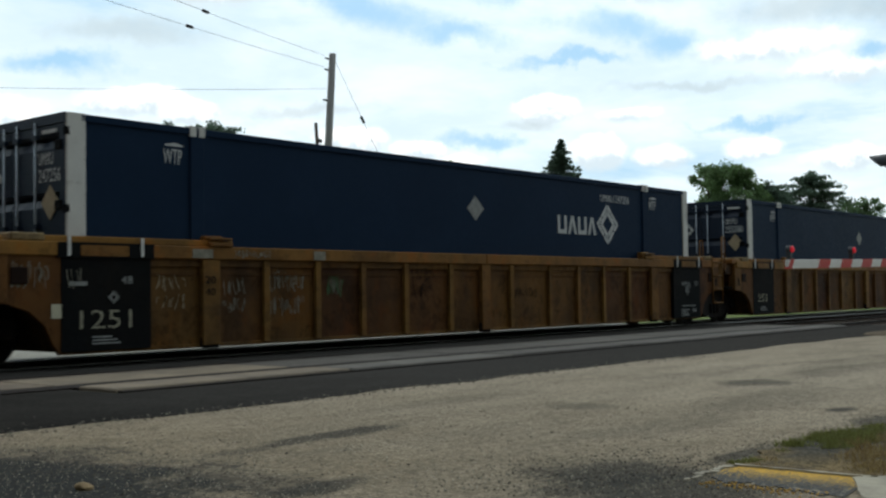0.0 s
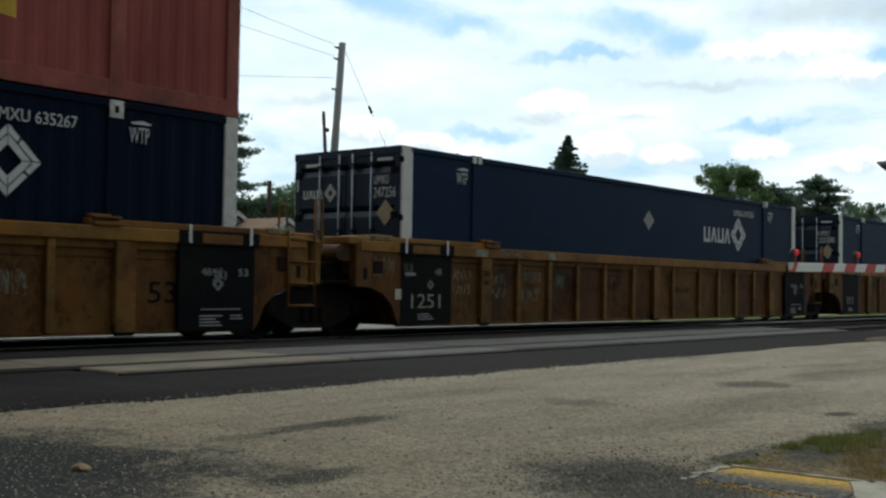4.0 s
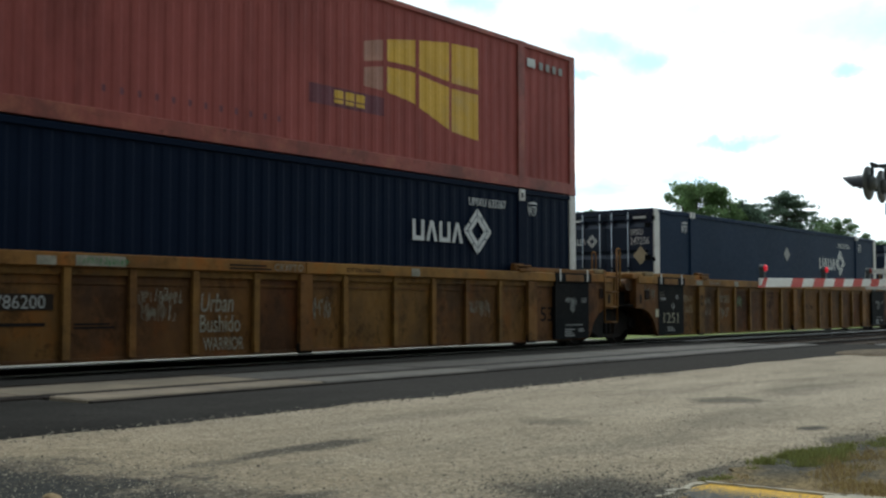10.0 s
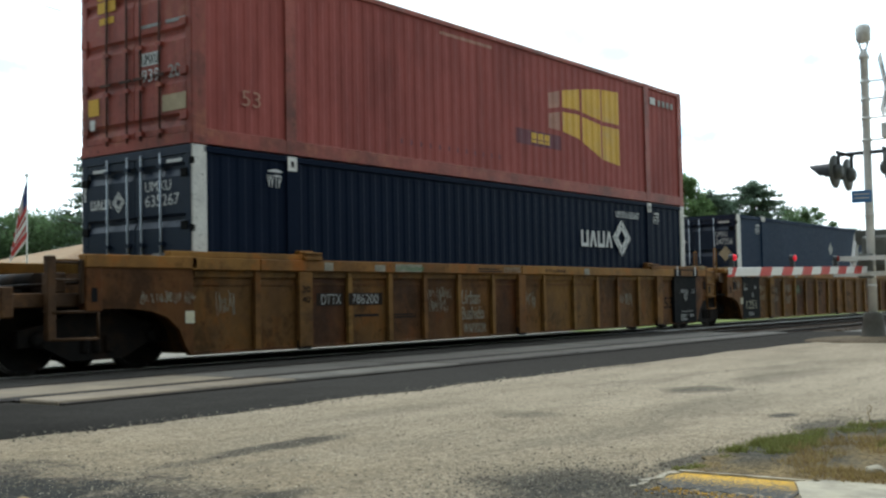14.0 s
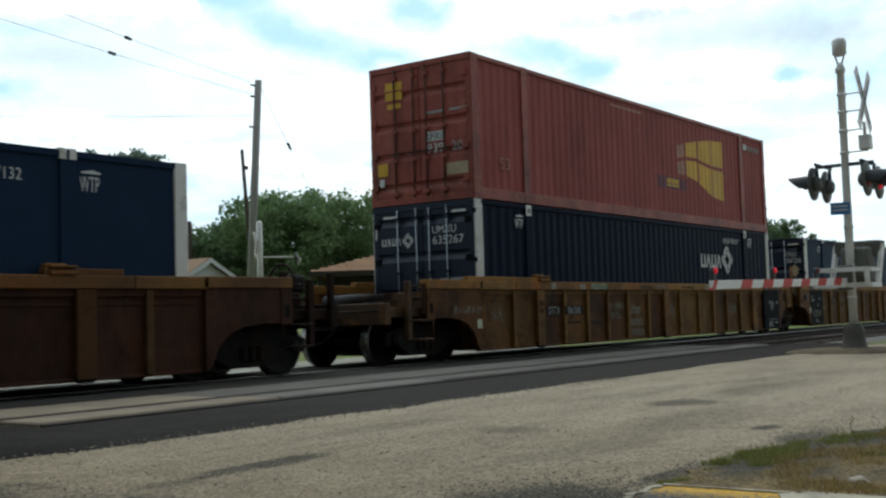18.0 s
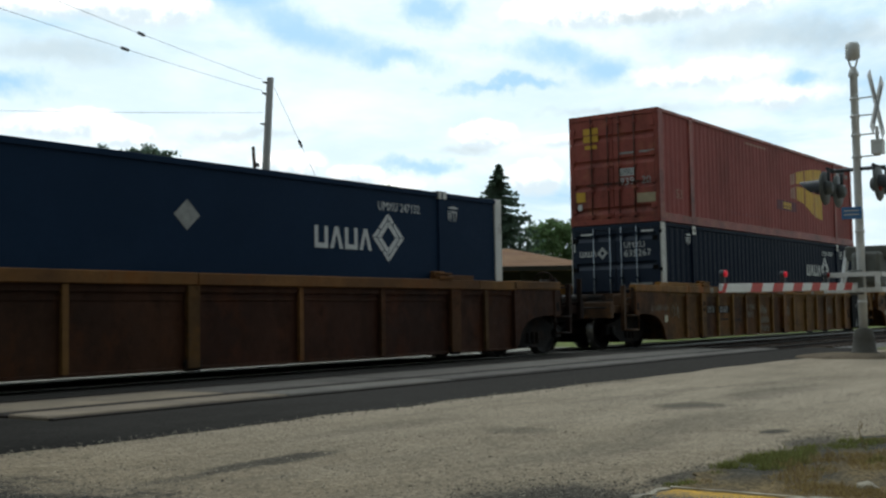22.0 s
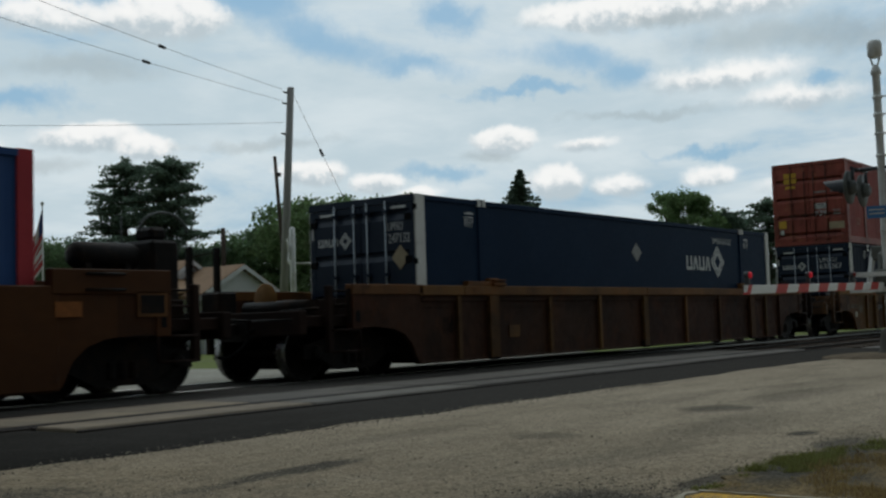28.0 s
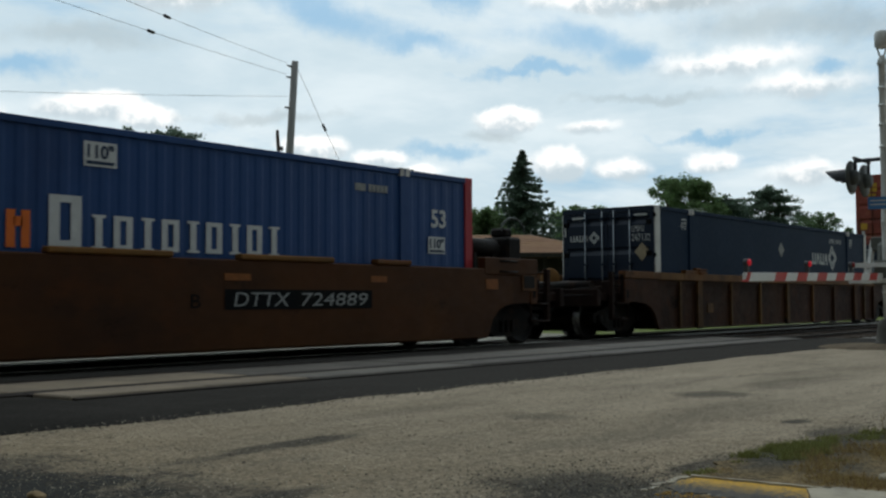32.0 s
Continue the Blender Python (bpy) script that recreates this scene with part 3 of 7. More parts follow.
def lathe(bm, profile, seg=24, m=None, caps=True):
    """A turned shape round z from (radius, z) pairs."""
    rings = []
    for r, z in profile:
        rings.append([bm.verts.new(((m or Matrix()) @ Vector((r * math.cos(a), r * math.sin(a), z)))) for a in (2 * math.pi * i / seg for i in range(seg))])
    for a, b in zip(rings, rings[1:]):
        for i in range(seg):
            f = bm.faces.new((a[i], a[(i + 1) % seg], b[(i + 1) % seg], b[i]))
            f.smooth = True
    if caps:
        bm.faces.new(rings[0][::-1])
        bm.faces.new(rings[-1])
    return bm


def finish(bm, name):
    bmesh.ops.recalc_face_normals(bm, faces=bm.faces)
    me = bpy.data.meshes.new(name)
    bm.to_mesh(me)
    bm.free()
    return me


def part(name, bm, mat, parent=None, label="", at=None):
    """Links a bmesh (or a mesh) as one object under a thing or a part."""
    me = bm if isinstance(bm, bpy.types.Mesh) else finish(bm, name)
    if not me.materials:
        me.materials.append(mat)
    ob = new(name, me)
    if parent is not None:
        ob.parent = parent
    if at is not None:
        ob.matrix_basis = at
    if label:
        tagged(ob, label)
    return ob


def thing(name, at, label, category, group="", kind=""):
    ob = new(name)
    ob.empty_display_size = 0.2
    ob.matrix_basis = at
    return tagged(ob, label, category, group, kind)


def raw_mesh(name, verts, faces):
    me = bpy.data.meshes.new(name)
    me.from_pydata(verts, [], faces)
    me.update()
    return me


def B():
    return bmesh.new()


def text_mesh(words, w, h, slant=0.0, bold=0.0):
    """Letters as a thin mesh, w wide and h high, from the lower left corner, in the xy plane."""
    cu = bpy.data.curves.new("letters", "FONT")
    cu.body = words
    cu.extrude = 0.002
    cu.resolution_u = 3
    cu.offset = bold
    ob = bpy.data.objects.new("letters", cu)
    scene.collection.objects.link(ob)
    me = bpy.data.meshes.new_from_object(ob.evaluated_get(bpy.context.evaluated_depsgraph_get()))
    bpy.data.objects.remove(ob)
    co = np.array([v.co for v in me.vertices])
    lo, hi = co.min(0), co.max(0)
    for v in me.vertices:
        v.co = ((v.co.x - lo[0]) / (hi[0] - lo[0]) * w, (v.co.y - lo[1]) / (hi[1] - lo[1]) * h, v.co.z)
        v.co.x += slant * v.co.y
    me.materials.clear()
    return me


SIDE = lambda x, y, z: pose(x, y, z, 90, 0, 0)        # flat on the side that faces the camera
END = lambda x, y, z: pose(x, y, z, 90, 0, -90)       # flat on the end that faces back along the train


def flat(bm, outline, t=0.004):
    """A thin plate with this outline in the xy plane."""
    return prism(bm, outline, 0, t, "z")


def rect(bm, x0, x1, y0, y1, t=0.004):
    return flat(bm, [(x0, y0), (x1, y0), (x1, y1), (x0, y1)], t)


def emblem(c, name, w, h, mat, slit_mat, at, label=""):
    """A diamond ring with slits across and along it, from the lower left corner of its box."""
    cx, cy = w / 2, h / 2
    def pt(a, r, k):
        co, si = (1, 0, -1, 0)[a % 4], (0, 1, 0, -1)[a % 4]
        u, v = r * (1 - k), r * k
        return cx + (u * co - v * si) * cx, cy + (u * si + v * co) * cy
    bm = B()
    for a in range(4):
        flat(bm, [pt(a, 0.44, 0), pt(a, 1, 0), pt(a, 1, 1), pt(a, 0.44, 1)])
    bmesh.ops.remove_doubles(bm, verts=bm.verts, dist=0.0005)
    ring = part(name, bm, mat, c, label, at)
    for a in range(4):
        part("slit", flat(B(), [pt(a, 0.72, 0.04), pt(a, 0.77, 0.04), pt(a, 0.77, 0.96), pt(a, 0.72, 0.96)], 0.006), slit_mat, ring)
        part("slit", flat(B(), [pt(a, 0.48, 0.0), pt(a, 1.02, 0.0), pt(a, 1.02, 0.035), pt(a, 0.48, 0.05)], 0.006), slit_mat, ring)
        part("slit", flat(B(), [pt(a, 0.76, 0.60), pt(a, 1.02, 0.60), pt(a, 1.02, 0.65), pt(a, 0.76, 0.66)], 0.006), slit_mat, ring)
    return ring


def wordmark(c, name, w, h, mat, at, label=""):
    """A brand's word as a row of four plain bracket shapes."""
    step = w / 4
    t, x1 = step * 0.22, step * 0.86
    for i in range(4):
        if i % 2 == 0:
            pts = [(0, h), (0, 0), (x1, 0), (x1, h), (x1 - t, h), (x1 - t, t), (t, t), (t, h)]
        else:
            pts = [(0, 0), (x1 * 0.36, h), (x1 * 0.64, h), (x1, 0), (x1 - t, 0), (x1 * 0.5, h - t * 1.3), (t, 0)]
        part(name, flat(B(), [(u + i * step, v) for u, v in pts]), mat, c, label, at)


# ---- ground, roads and tracks ----
def slab(name, outline, z, mat, label, category, depth=0.2):
    bm = prism(B(), outline, z - depth, z, "z")
    return tagged(part(name, bm, mat), label, category, "", "structure")


def ragged_edge(p, q, n, amp):
    """Points from p to q with an uneven edge."""
    out = []
    for i in range(n + 1):
        k = i / n
        x, y = p[0] + (q[0] - p[0]) * k, p[1] + (q[1] - p[1]) * k
        out.append((x, y + amp * noise.noise((x * 0.9, y, 3.1)) + amp * 0.4 * noise.noise((x * 4.0, y, 7.7))))
    return out


def setting():
    bm = B()
    bmesh.ops.create_grid(bm, x_segments=8, y_segments=8, size=2500)
    g = part("ground", bm, MAT["soil"], at=pose(0, 0, -0.16))
    tagged(g, "flat ground of grass and soil to the horizon", "ground", "", "structure")
    near = ragged_edge((-40, 6.66), (24, 6.72), 160, 0.16)
    slab("road", [(-40, -30), (70, -30), (70, 5.6), (24, 6.1)] + near[::-1], 0.0, MAT["gravel_lot"], "worn pale gravelly paving with dark stains before the tracks", "road", 0.15)
    lab = "dark asphalt strip laid round the tracks at the crossing"
    slab("asphalt", [(-40, 6.4), (24, 6.4), (25.5, 7.2), (25.5, SIDING_Y - 1.66), (5.84, SIDING_Y - 1.66), (5.80, SIDING_Y - 0.86), (-40, SIDING_Y - 0.86)], -0.006, MAT["asphalt"], lab, "road", 0.14)
    slab("far_shoulder", [(-40, TRACK_Y + 0.82), (25.5, TRACK_Y + 0.82), (25.5, 16.6), (-40, 16.6)], -0.010, MAT["far_gravel"], "pale gravel shoulder beyond the tracks", "road", 0.14)
    for a, b in ((SIDING_Y + 0.88, TRACK_Y - 0.82), (TRACK_Y - 0.60, TRACK_Y + 0.60)):
        slab("asphalt", [(-40, a), (25.5, a), (25.5, b), (-40, b)], -0.008, MAT["asphalt"], lab, "road", 0.14)
    slab("far_road", [(-40, 16.55), (17.5, 16.55), (17, 24), (19, 60), (-60, 60)], -0.02, MAT["far_gravel"], "pale gravel road beyond the tracks", "road", 0.12)


def rail_line(name, y, x0, x1, buried):
    """A steel rail: foot, web and head."""
    t = thing(name, pose(0, y, 0), "steel rail with a worn bright head", "rail", "rails of the tracks", "structure")
    z = 0.0
    web = prism(B(), [(-0.07, z - 0.16), (0.07, z - 0.16), (0.07, z - 0.14), (0.012, z - 0.12), (0.012, z - 0.04), (-0.012, z - 0.04), (-0.012, z - 0.12), (-0.07, z - 0.14)], x0, x1, "x")
    part("web", web, MAT["rail"], t, "rusty brown web and foot")
    head = prism(B(), [(-0.036, z - 0.042), (0.036, z - 0.042), (0.036, z), (0.025, z + 0.006), (-0.025, z + 0.006), (-0.036, z)], x0, x1, "x")
    # buried heads share the dark colour of the gaps
    part("head", head, MAT["rail_top"] if not buried else MAT["filler"], t)
    return t


def track_bed(name, y):
    """Ballast bed with sleepers, beyond the paved crossing."""
    bm = prism(B(), [(y - 2.3, -0.2), (y + 2.3, -0.2), (y + 1.6, -0.11), (y - 1.6, -0.11)], 25.5, 130, "x")
    bed = tagged(part(name, bm, MAT["ballast"]), "grey stone ballast bed under the rails", "track bed", "", "structure")
    me = finish(box(B(), -0.11, 0.11, -1.3, 1.3, -0.16, -0.07, 0.01), "sleeper")
    me.materials.append(MAT["tie"])
    for i in range(110):
        part("sleeper", me, None, bed, at=pose(25.9 + i * 0.55, y + random.uniform(-0.04, 0.04), random.uniform(-0.006, 0.006), 0, 0, random.uniform(-1, 1)))
    return bed


def crossing_slabs():
    """Pale slabs between and beside the rails of the near track."""
    t = thing("crossing_panels", pose(0, 0, 0), "pale worn crossing slabs laid along the near track", "crossing panel", "", "structure")
    for i in range(11):
        x, n = -9.45 + i * 3.06, 3.06
        dz = random.uniform(-0.006, 0.006)
        stuff = MAT["concrete" if i < 6 else "grey_slab"]
        part("slab", box(B(), x + 0.02, x + n - 0.02, SIDING_Y - 0.52, SIDING_Y + 0.54, -0.12, 0.014 + dz, 0.012), stuff, t)
        if i >= 5:
            dy = random.uniform(-0.03, 0.03)
            part("slab", box(B(), x + 0.02, x + n - 0.02, SIDING_Y - 1.54 + dy, SIDING_Y - 0.93, -0.12, 0.026 + dz, 0.014), stuff, t)
    # strips coloured dark for gap shade beside the rails and before the outer slabs
    for y0, y1, x0 in ((-0.695, -0.525, -40), (0.545, 0.695, -40), (0.785, 0.875, -40), (-0.855, -0.785, -40), (-0.925, -0.86, 5.86), (-1.655, -1.575, 5.86)):
        part("filler", box(B(), x0, 25.4, SIDING_Y + y0, SIDING_Y + y1, -0.14, 0.008), MAT["filler"], t, "dark strip standing for the shaded gap")


setting()
for dy in (-0.74, 0.74):
    rail_line("rail", TRACK_Y + dy, -60, 140, False)
    rail_line("rail", SIDING_Y + dy, -60, 140, True)
crossing_slabs()
track_bed("ballast_bed", TRACK_Y)
track_bed("ballast_bed", SIDING_Y)


# ---- the train ----
LONG, WIDE, TALL, FLOOR_Z = 16.15, 2.59, 2.896, 0.25
HALF = WIDE / 2
TRAIN = []          # (thing, its x in the train)


def train_thing(name, x, z, label, category, group):
    t = thing(name, pose(x + run_at(0), TRACK_Y, z), label, category, group)
    TRAIN.append((t, x, z))
    return t


def corrugated(x0, x1, z0, z1, pitch, depth, out):
    """A wall of upright folds from x0 to x1; its outer face lies at y = 0, out towards -y when out is -1."""
    xs, ys = [], []
    n = max(1, round((x1 - x0) / pitch))
    p = (x1 - x0) / n
    for i in range(n):
        a = x0 + i * p
        for k, d in ((0.0, 0), (0.34, 0), (0.5, 1), (0.84, 1)):
            xs.append(a + k * p)
            ys.append(-out * depth * d)
    xs.append(x1)
    ys.append(0)
    v, f = [], []
    for x, y in zip(xs, ys):
        v += [(x, y, z0), (x, y, z1)]
    for i in range(len(xs) - 1):
        f.append((2 * i, 2 * i + 2, 2 * i + 3, 2 * i + 1) if out < 0 else (2 * i, 2 * i + 1, 2 * i + 3, 2 * i + 2))
    return raw_mesh("folded_wall", v, f)


def door_end(c, mats, kind):
    """The two door leaves at the end that faces back, with locking bars, hinges and recessed bands."""
    leaf_mat, bar_mat = mats
    part("end_frame", box(box(box(B(), -0.02, 0.12, -HALF + 0.02, HALF - 0.02, 0.0, 0.16), -0.02, 0.12, -HALF + 0.02, HALF - 0.02, TALL - 0.13, TALL - 0.004),
                          0.055, 0.12, -HALF + 0.1, HALF - 0.1, 0.1, TALL - 0.1), leaf_mat, c)
    bands = [0.36, 1.08, 1.82, 2.55] if kind == "navy" else [0.35, 0.98, 1.60, 2.24]
    for side in (-1, 1):
        y0, y1 = (0.012, HALF - 0.14) if side > 0 else (-HALF + 0.14, -0.012)
        bm = B()
        prof, z = [], 0.17
        for b in bands:
            prof += [(0.0, z), (0.0, b - 0.09), (0.050, b + 0.01), (0.050, b + 0.06), (0.0, b + 0.10)]
            z = b + 0.10
        prof += [(0.0, TALL - 0.14), (0.05, TALL - 0.14), (0.05, 0.17)]
        prism(bm, prof, y0, y1, "y")
        door = part("door", bm, leaf_mat, c)
        w = y1 - y0
        for y in ((0.14, 0.62) if side > 0 else (-0.18, -0.62)):
            bar = part("locking_bar", rod(B(), (-0.03, y, 0.12), (-0.03, y, TALL - 0.08), 0.016), bar_mat, door)
            for z in (0.22, 0.9, 1.5, 2.62):
                part("bar_bracket", box(B(), -0.055, 0.0, y - 0.06, y + 0.06, z - 0.03, z + 0.03), leaf_mat, door)
            part("door_handle", box(B(), -0.065, -0.045, y - 0.13, y + 0.13, 1.02, 1.06), bar_mat, door)
        for z in (0.4, 1.05, 1.75, 2.5):
            yy = y1 if side > 0 else y0
            part("hinge", box(B(), -0.03, 0.06, yy - 0.05, yy + 0.10, z - 0.06, z + 0.06, 0.008), MAT["black"] if kind == "navy" else leaf_mat, door)
    if kind == "navy":
        for z in (0.40, 1.05, 1.70, 2.66):
            part("hinge_notch", box(B(), -0.012, 0.035, -HALF - 0.003, -HALF + 0.06, z - 0.05, z + 0.05), MAT["black"], c, "dark hinge notch")
        for side in (-1, 1):
            part("hinge_post", box(B(), -0.006, 0.02, min(side * (HALF - 0.03), side * (HALF - 0.15)), max(side * (HALF - 0.03), side * (HALF - 0.15)), 0.02, TALL - 0.02), leaf_mat, c)
    return c


def container(x, z, kind, label, corrugate, ident="", diamond=True):
    """A 53-foot container: side walls, roof, floor, corner posts, rails, door leaves, stacking posts."""
    paint = dict(navy=MAT["navy_fold"] if corrugate else MAT["navy"], red=MAT["red"], blue=MAT["blue"])[kind]
    edge = dict(navy=paint, red=MAT["red_dark"], blue=MAT["blue"])[kind]
    c = train_thing("shipping_container", x, z, label, "shipping container", "containers on the train")
    posts = (1.98, 14.17)
    for s in (-1, 1):
        y = s * (HALF - 0.03)
        spans = ((0.25, posts[0] - 0.11), (posts[0] + 0.11, posts[1] - 0.11), (posts[1] + 0.11, LONG - 0.22))
        for a, b in spans:
            if corrugate:
                me = corrugated(a, b, 0.22 if kind == "red" else 0.16, TALL - 0.1, *corrugate, s)
                ob = part("side_wall", me, paint, c, at=pose(0, y, 0))
            else:
                part("side_wall", box(B(), a, b, min(y, y - s * 0.03), max(y, y - s * 0.03), 0.14, TALL - 0.09), paint, c)
        yy = s * HALF
        part("bottom_rail", box(B(), 0.2, LONG - 0.2, min(yy, yy - s * 0.09), max(yy, yy - s * 0.09), 0.0, 0.225 if kind == "red" else 0.165, 0.008), edge, c)
        part("top_rail", box(B(), 0.2, LONG - 0.2, min(yy, yy - s * 0.08), max(yy, yy - s * 0.08), TALL - 0.105, TALL - 0.01, 0.008), edge, c)
        for px in posts:
            part("stacking_post", box(B(), px - 0.115, px + 0.115, min(yy + s * 0.004, yy - s * 0.1), max(yy + s * 0.004, yy - s * 0.1), 0.0, TALL, 0.01), edge, c)
            if kind != "red":
                bm = B()
                if corrugate and kind == "navy":
                    box(bm, px - 0.10, px + 0.10, min(yy + s * 0.012, yy), max(yy + s * 0.012, yy), TALL - 0.24, TALL - 0.02)
                else:
                    for d in (-0.075, 0.075):
                        box(bm, px + d - 0.05, px + d + 0.05, min(yy + s * 0.012, yy - s * 0.1), max(yy + s * 0.012, yy - s * 0.1), TALL - 0.13, TALL + 0.012)
                ob = part("stacking_casting", bm, MAT["white"], c)
                if corrugate and kind == "navy":
                    part("casting_hole", box(B(), px - 0.03, px + 0.03, min(yy + s * 0.016, yy), max(yy + s * 0.016, yy), TALL - 0.18, TALL - 0.09), MAT["black"], ob)
        for px, w in ((0.0, 0.27), (LONG - 0.23, 0.23)):
            mat = MAT["scraped" if corrugate else "white"] if kind == "navy" else MAT["crimson"] if kind == "blue" else edge
            part("corner_post", box(B(), px, px + w, min(yy, yy - s * 0.14), max(yy, yy - s * 0.14), 0.0, TALL, 0.012), mat, c)
        if kind == "red":
            for px in (0.0, LONG - 0.28):
                part("corner_casting", box(B(), px, px + 0.28, min(yy + s * 0.006, yy - s * 0.1), max(yy + s * 0.006, yy - s * 0.1), -0.012, 0.12, 0.01), MAT["red_dark"], c)
    bm = B()
    box(bm, 0.05, LONG - 0.05, -HALF + 0.04, HALF - 0.04, TALL - 0.05, TALL - 0.015)
    for i in range(14):
        box(bm, 0.6 + i * 1.1, 1.2 + i * 1.1, -HALF + 0.14, HALF - 0.14, TALL - 0.02, TALL - 0.002)
    part("roof", bm, paint, c)
    part("floor", box(B(), 0.05, LONG - 0.05, -HALF + 0.05, HALF - 0.05, 0.02, 0.12), edge, c)
    part("front_wall", box(B(), LONG - 0.1, LONG - 0.04, -HALF + 0.1, HALF - 0.1, 0.05, TALL - 0.05), paint, c)
    door_end(c, (MAT["navy_door"] if kind == "navy" else edge, MAT["bar"] if kind == "navy" else MAT["rusty_bar"]), "navy" if kind != "red" else "red")
    return c


def words(parent, name, text, w, h, mat, at, label=""):
    return part(name, text_mesh(text, w, h), mat, parent, label, at)


def navy_marks(c, number, short, corrugated_side, diamond):
    """White marks of a navy container: emblem, word bars, owner's number, arrow bars on the doors."""
    y = -HALF - (0.006 if corrugated_side else -0.026)
    lx = 10.76 if not corrugated_side else 10.86
    wordmark(c, "brand_bar", 1.46, 0.36, MAT["letter"], SIDE(lx, y, 1.74), "white brand bar")
    emblem(c, "emblem", 0.86, 0.86, MAT["letter"], MAT["navy"], SIDE(lx + 1.43, y, 1.55), "white diamond emblem")
    words(c, "number", number, 1.16, 0.15, MAT["letter"], SIDE(lx + 1.60, y, 2.45))
    for px, tx in ((1.44, 0), (14.37, 1)):
        words(c, "height_mark", "WTP", 0.30, 0.2, MAT["letter"], SIDE(px, y, 2.37))
        bm = flat(B(), [(0, 0), (0.3, 0), (0.3, 0.02), (0.17, 0.05), (0, 0.02)])
        part("height_arrow", bm, MAT["letter"], c, "", SIDE(px + 0.02, y, 2.61))
    if diamond:
        bm = flat(B(), [(0.24, 0), (0.48, 0.22), (0.24, 0.44), (0, 0.22)])
        part("side_placard", bm, MAT["dull_letter"], c, "grey diamond placard holder", SIDE(7.9, y, 1.88))
    # doors: the leaf by the camera carries the number, the far leaf the emblem
    x = -0.006
    w0, w1, yd = (0.58, 0.76, -0.25) if corrugated_side else (0.34, 0.50, -0.66)
    words(c, "door_number", short[0], w0, 0.15, MAT["letter"], END(x, yd, 2.27))
    words(c, "door_number", short[1], w1, 0.17, MAT["letter"], END(x, yd, 2.05))
    wordmark(c, "door_brand_bar", 0.52, 0.15, MAT["letter"], END(x, 1.05, 2.08))
    emblem(c, "door_emblem", 0.31, 0.33, MAT["letter"], MAT["navy_door"], END(x, 0.53, 2.0))
    for yy, a, b, lo, hi in ((1.0, 0, 0.34, 0, 0.05), (1.22, 0, 0.04, -0.42, -0.14), (-0.74, 0, 0.34, 0.02, 0.07)):
        part("door_stripe", rect(B(), a, b, lo, hi), MAT["letter"], c, "", END(x, yy, 2.64))
    if diamond:
        bm = flat(B(), [(0.2, 0), (0.4, 0.22), (0.2, 0.44), (0, 0.22)], 0.012)
        part("door_placard", bm, MAT["tan_plate"], c, "bare tan diamond placard", END(x, -0.74, 1.57))
    else:
        for k in range(3):
            part("small_print", rect(B(), 0, 0.62 - 0.1 * k, 0, 0.05), MAT["dull_letter"], c, "", END(x, -0.40, 1.32 - 0.09 * k))


def fold_y(x, a, b, pitch, depth):
    """How far a folded wall lies back at x."""
    n = max(1, round((b - a) / pitch))
    p = (b - a) / n
    k = ((x - a) / p) % 1.0
    if k < 0.34:
        return 0.0
    if k < 0.5:
        return depth * (k - 0.34) / 0.16
    if k < 0.84:
        return depth
    return depth * (1 - (k - 0.84) / 0.16)


def on_folds(cols, a, b, pitch, depth, step=0.02):
    """Paint laid over a folded wall: cols gives (bottom, top) pairs at x, or nothing."""
    v, f = [], []
    x0, x1, fn = cols
    n = int((x1 - x0) / step)
    prev = None
    for i in range(n + 1):
        x = x0 + (x1 - x0) * i / n
        row = []
        for lo, hi in fn(x):
            y = -HALF + 0.03 + fold_y(x, a, b, pitch, depth) - 0.004
            row.append(len(v))
            v += [(x, y, lo), (x, y, hi)]
        if prev is not None and len(prev) == len(row):
            for p, q in zip(prev, row):
                f.append((p, q, q + 1, p + 1))
        prev = row
    return raw_mesh("painted_shape", v, f)


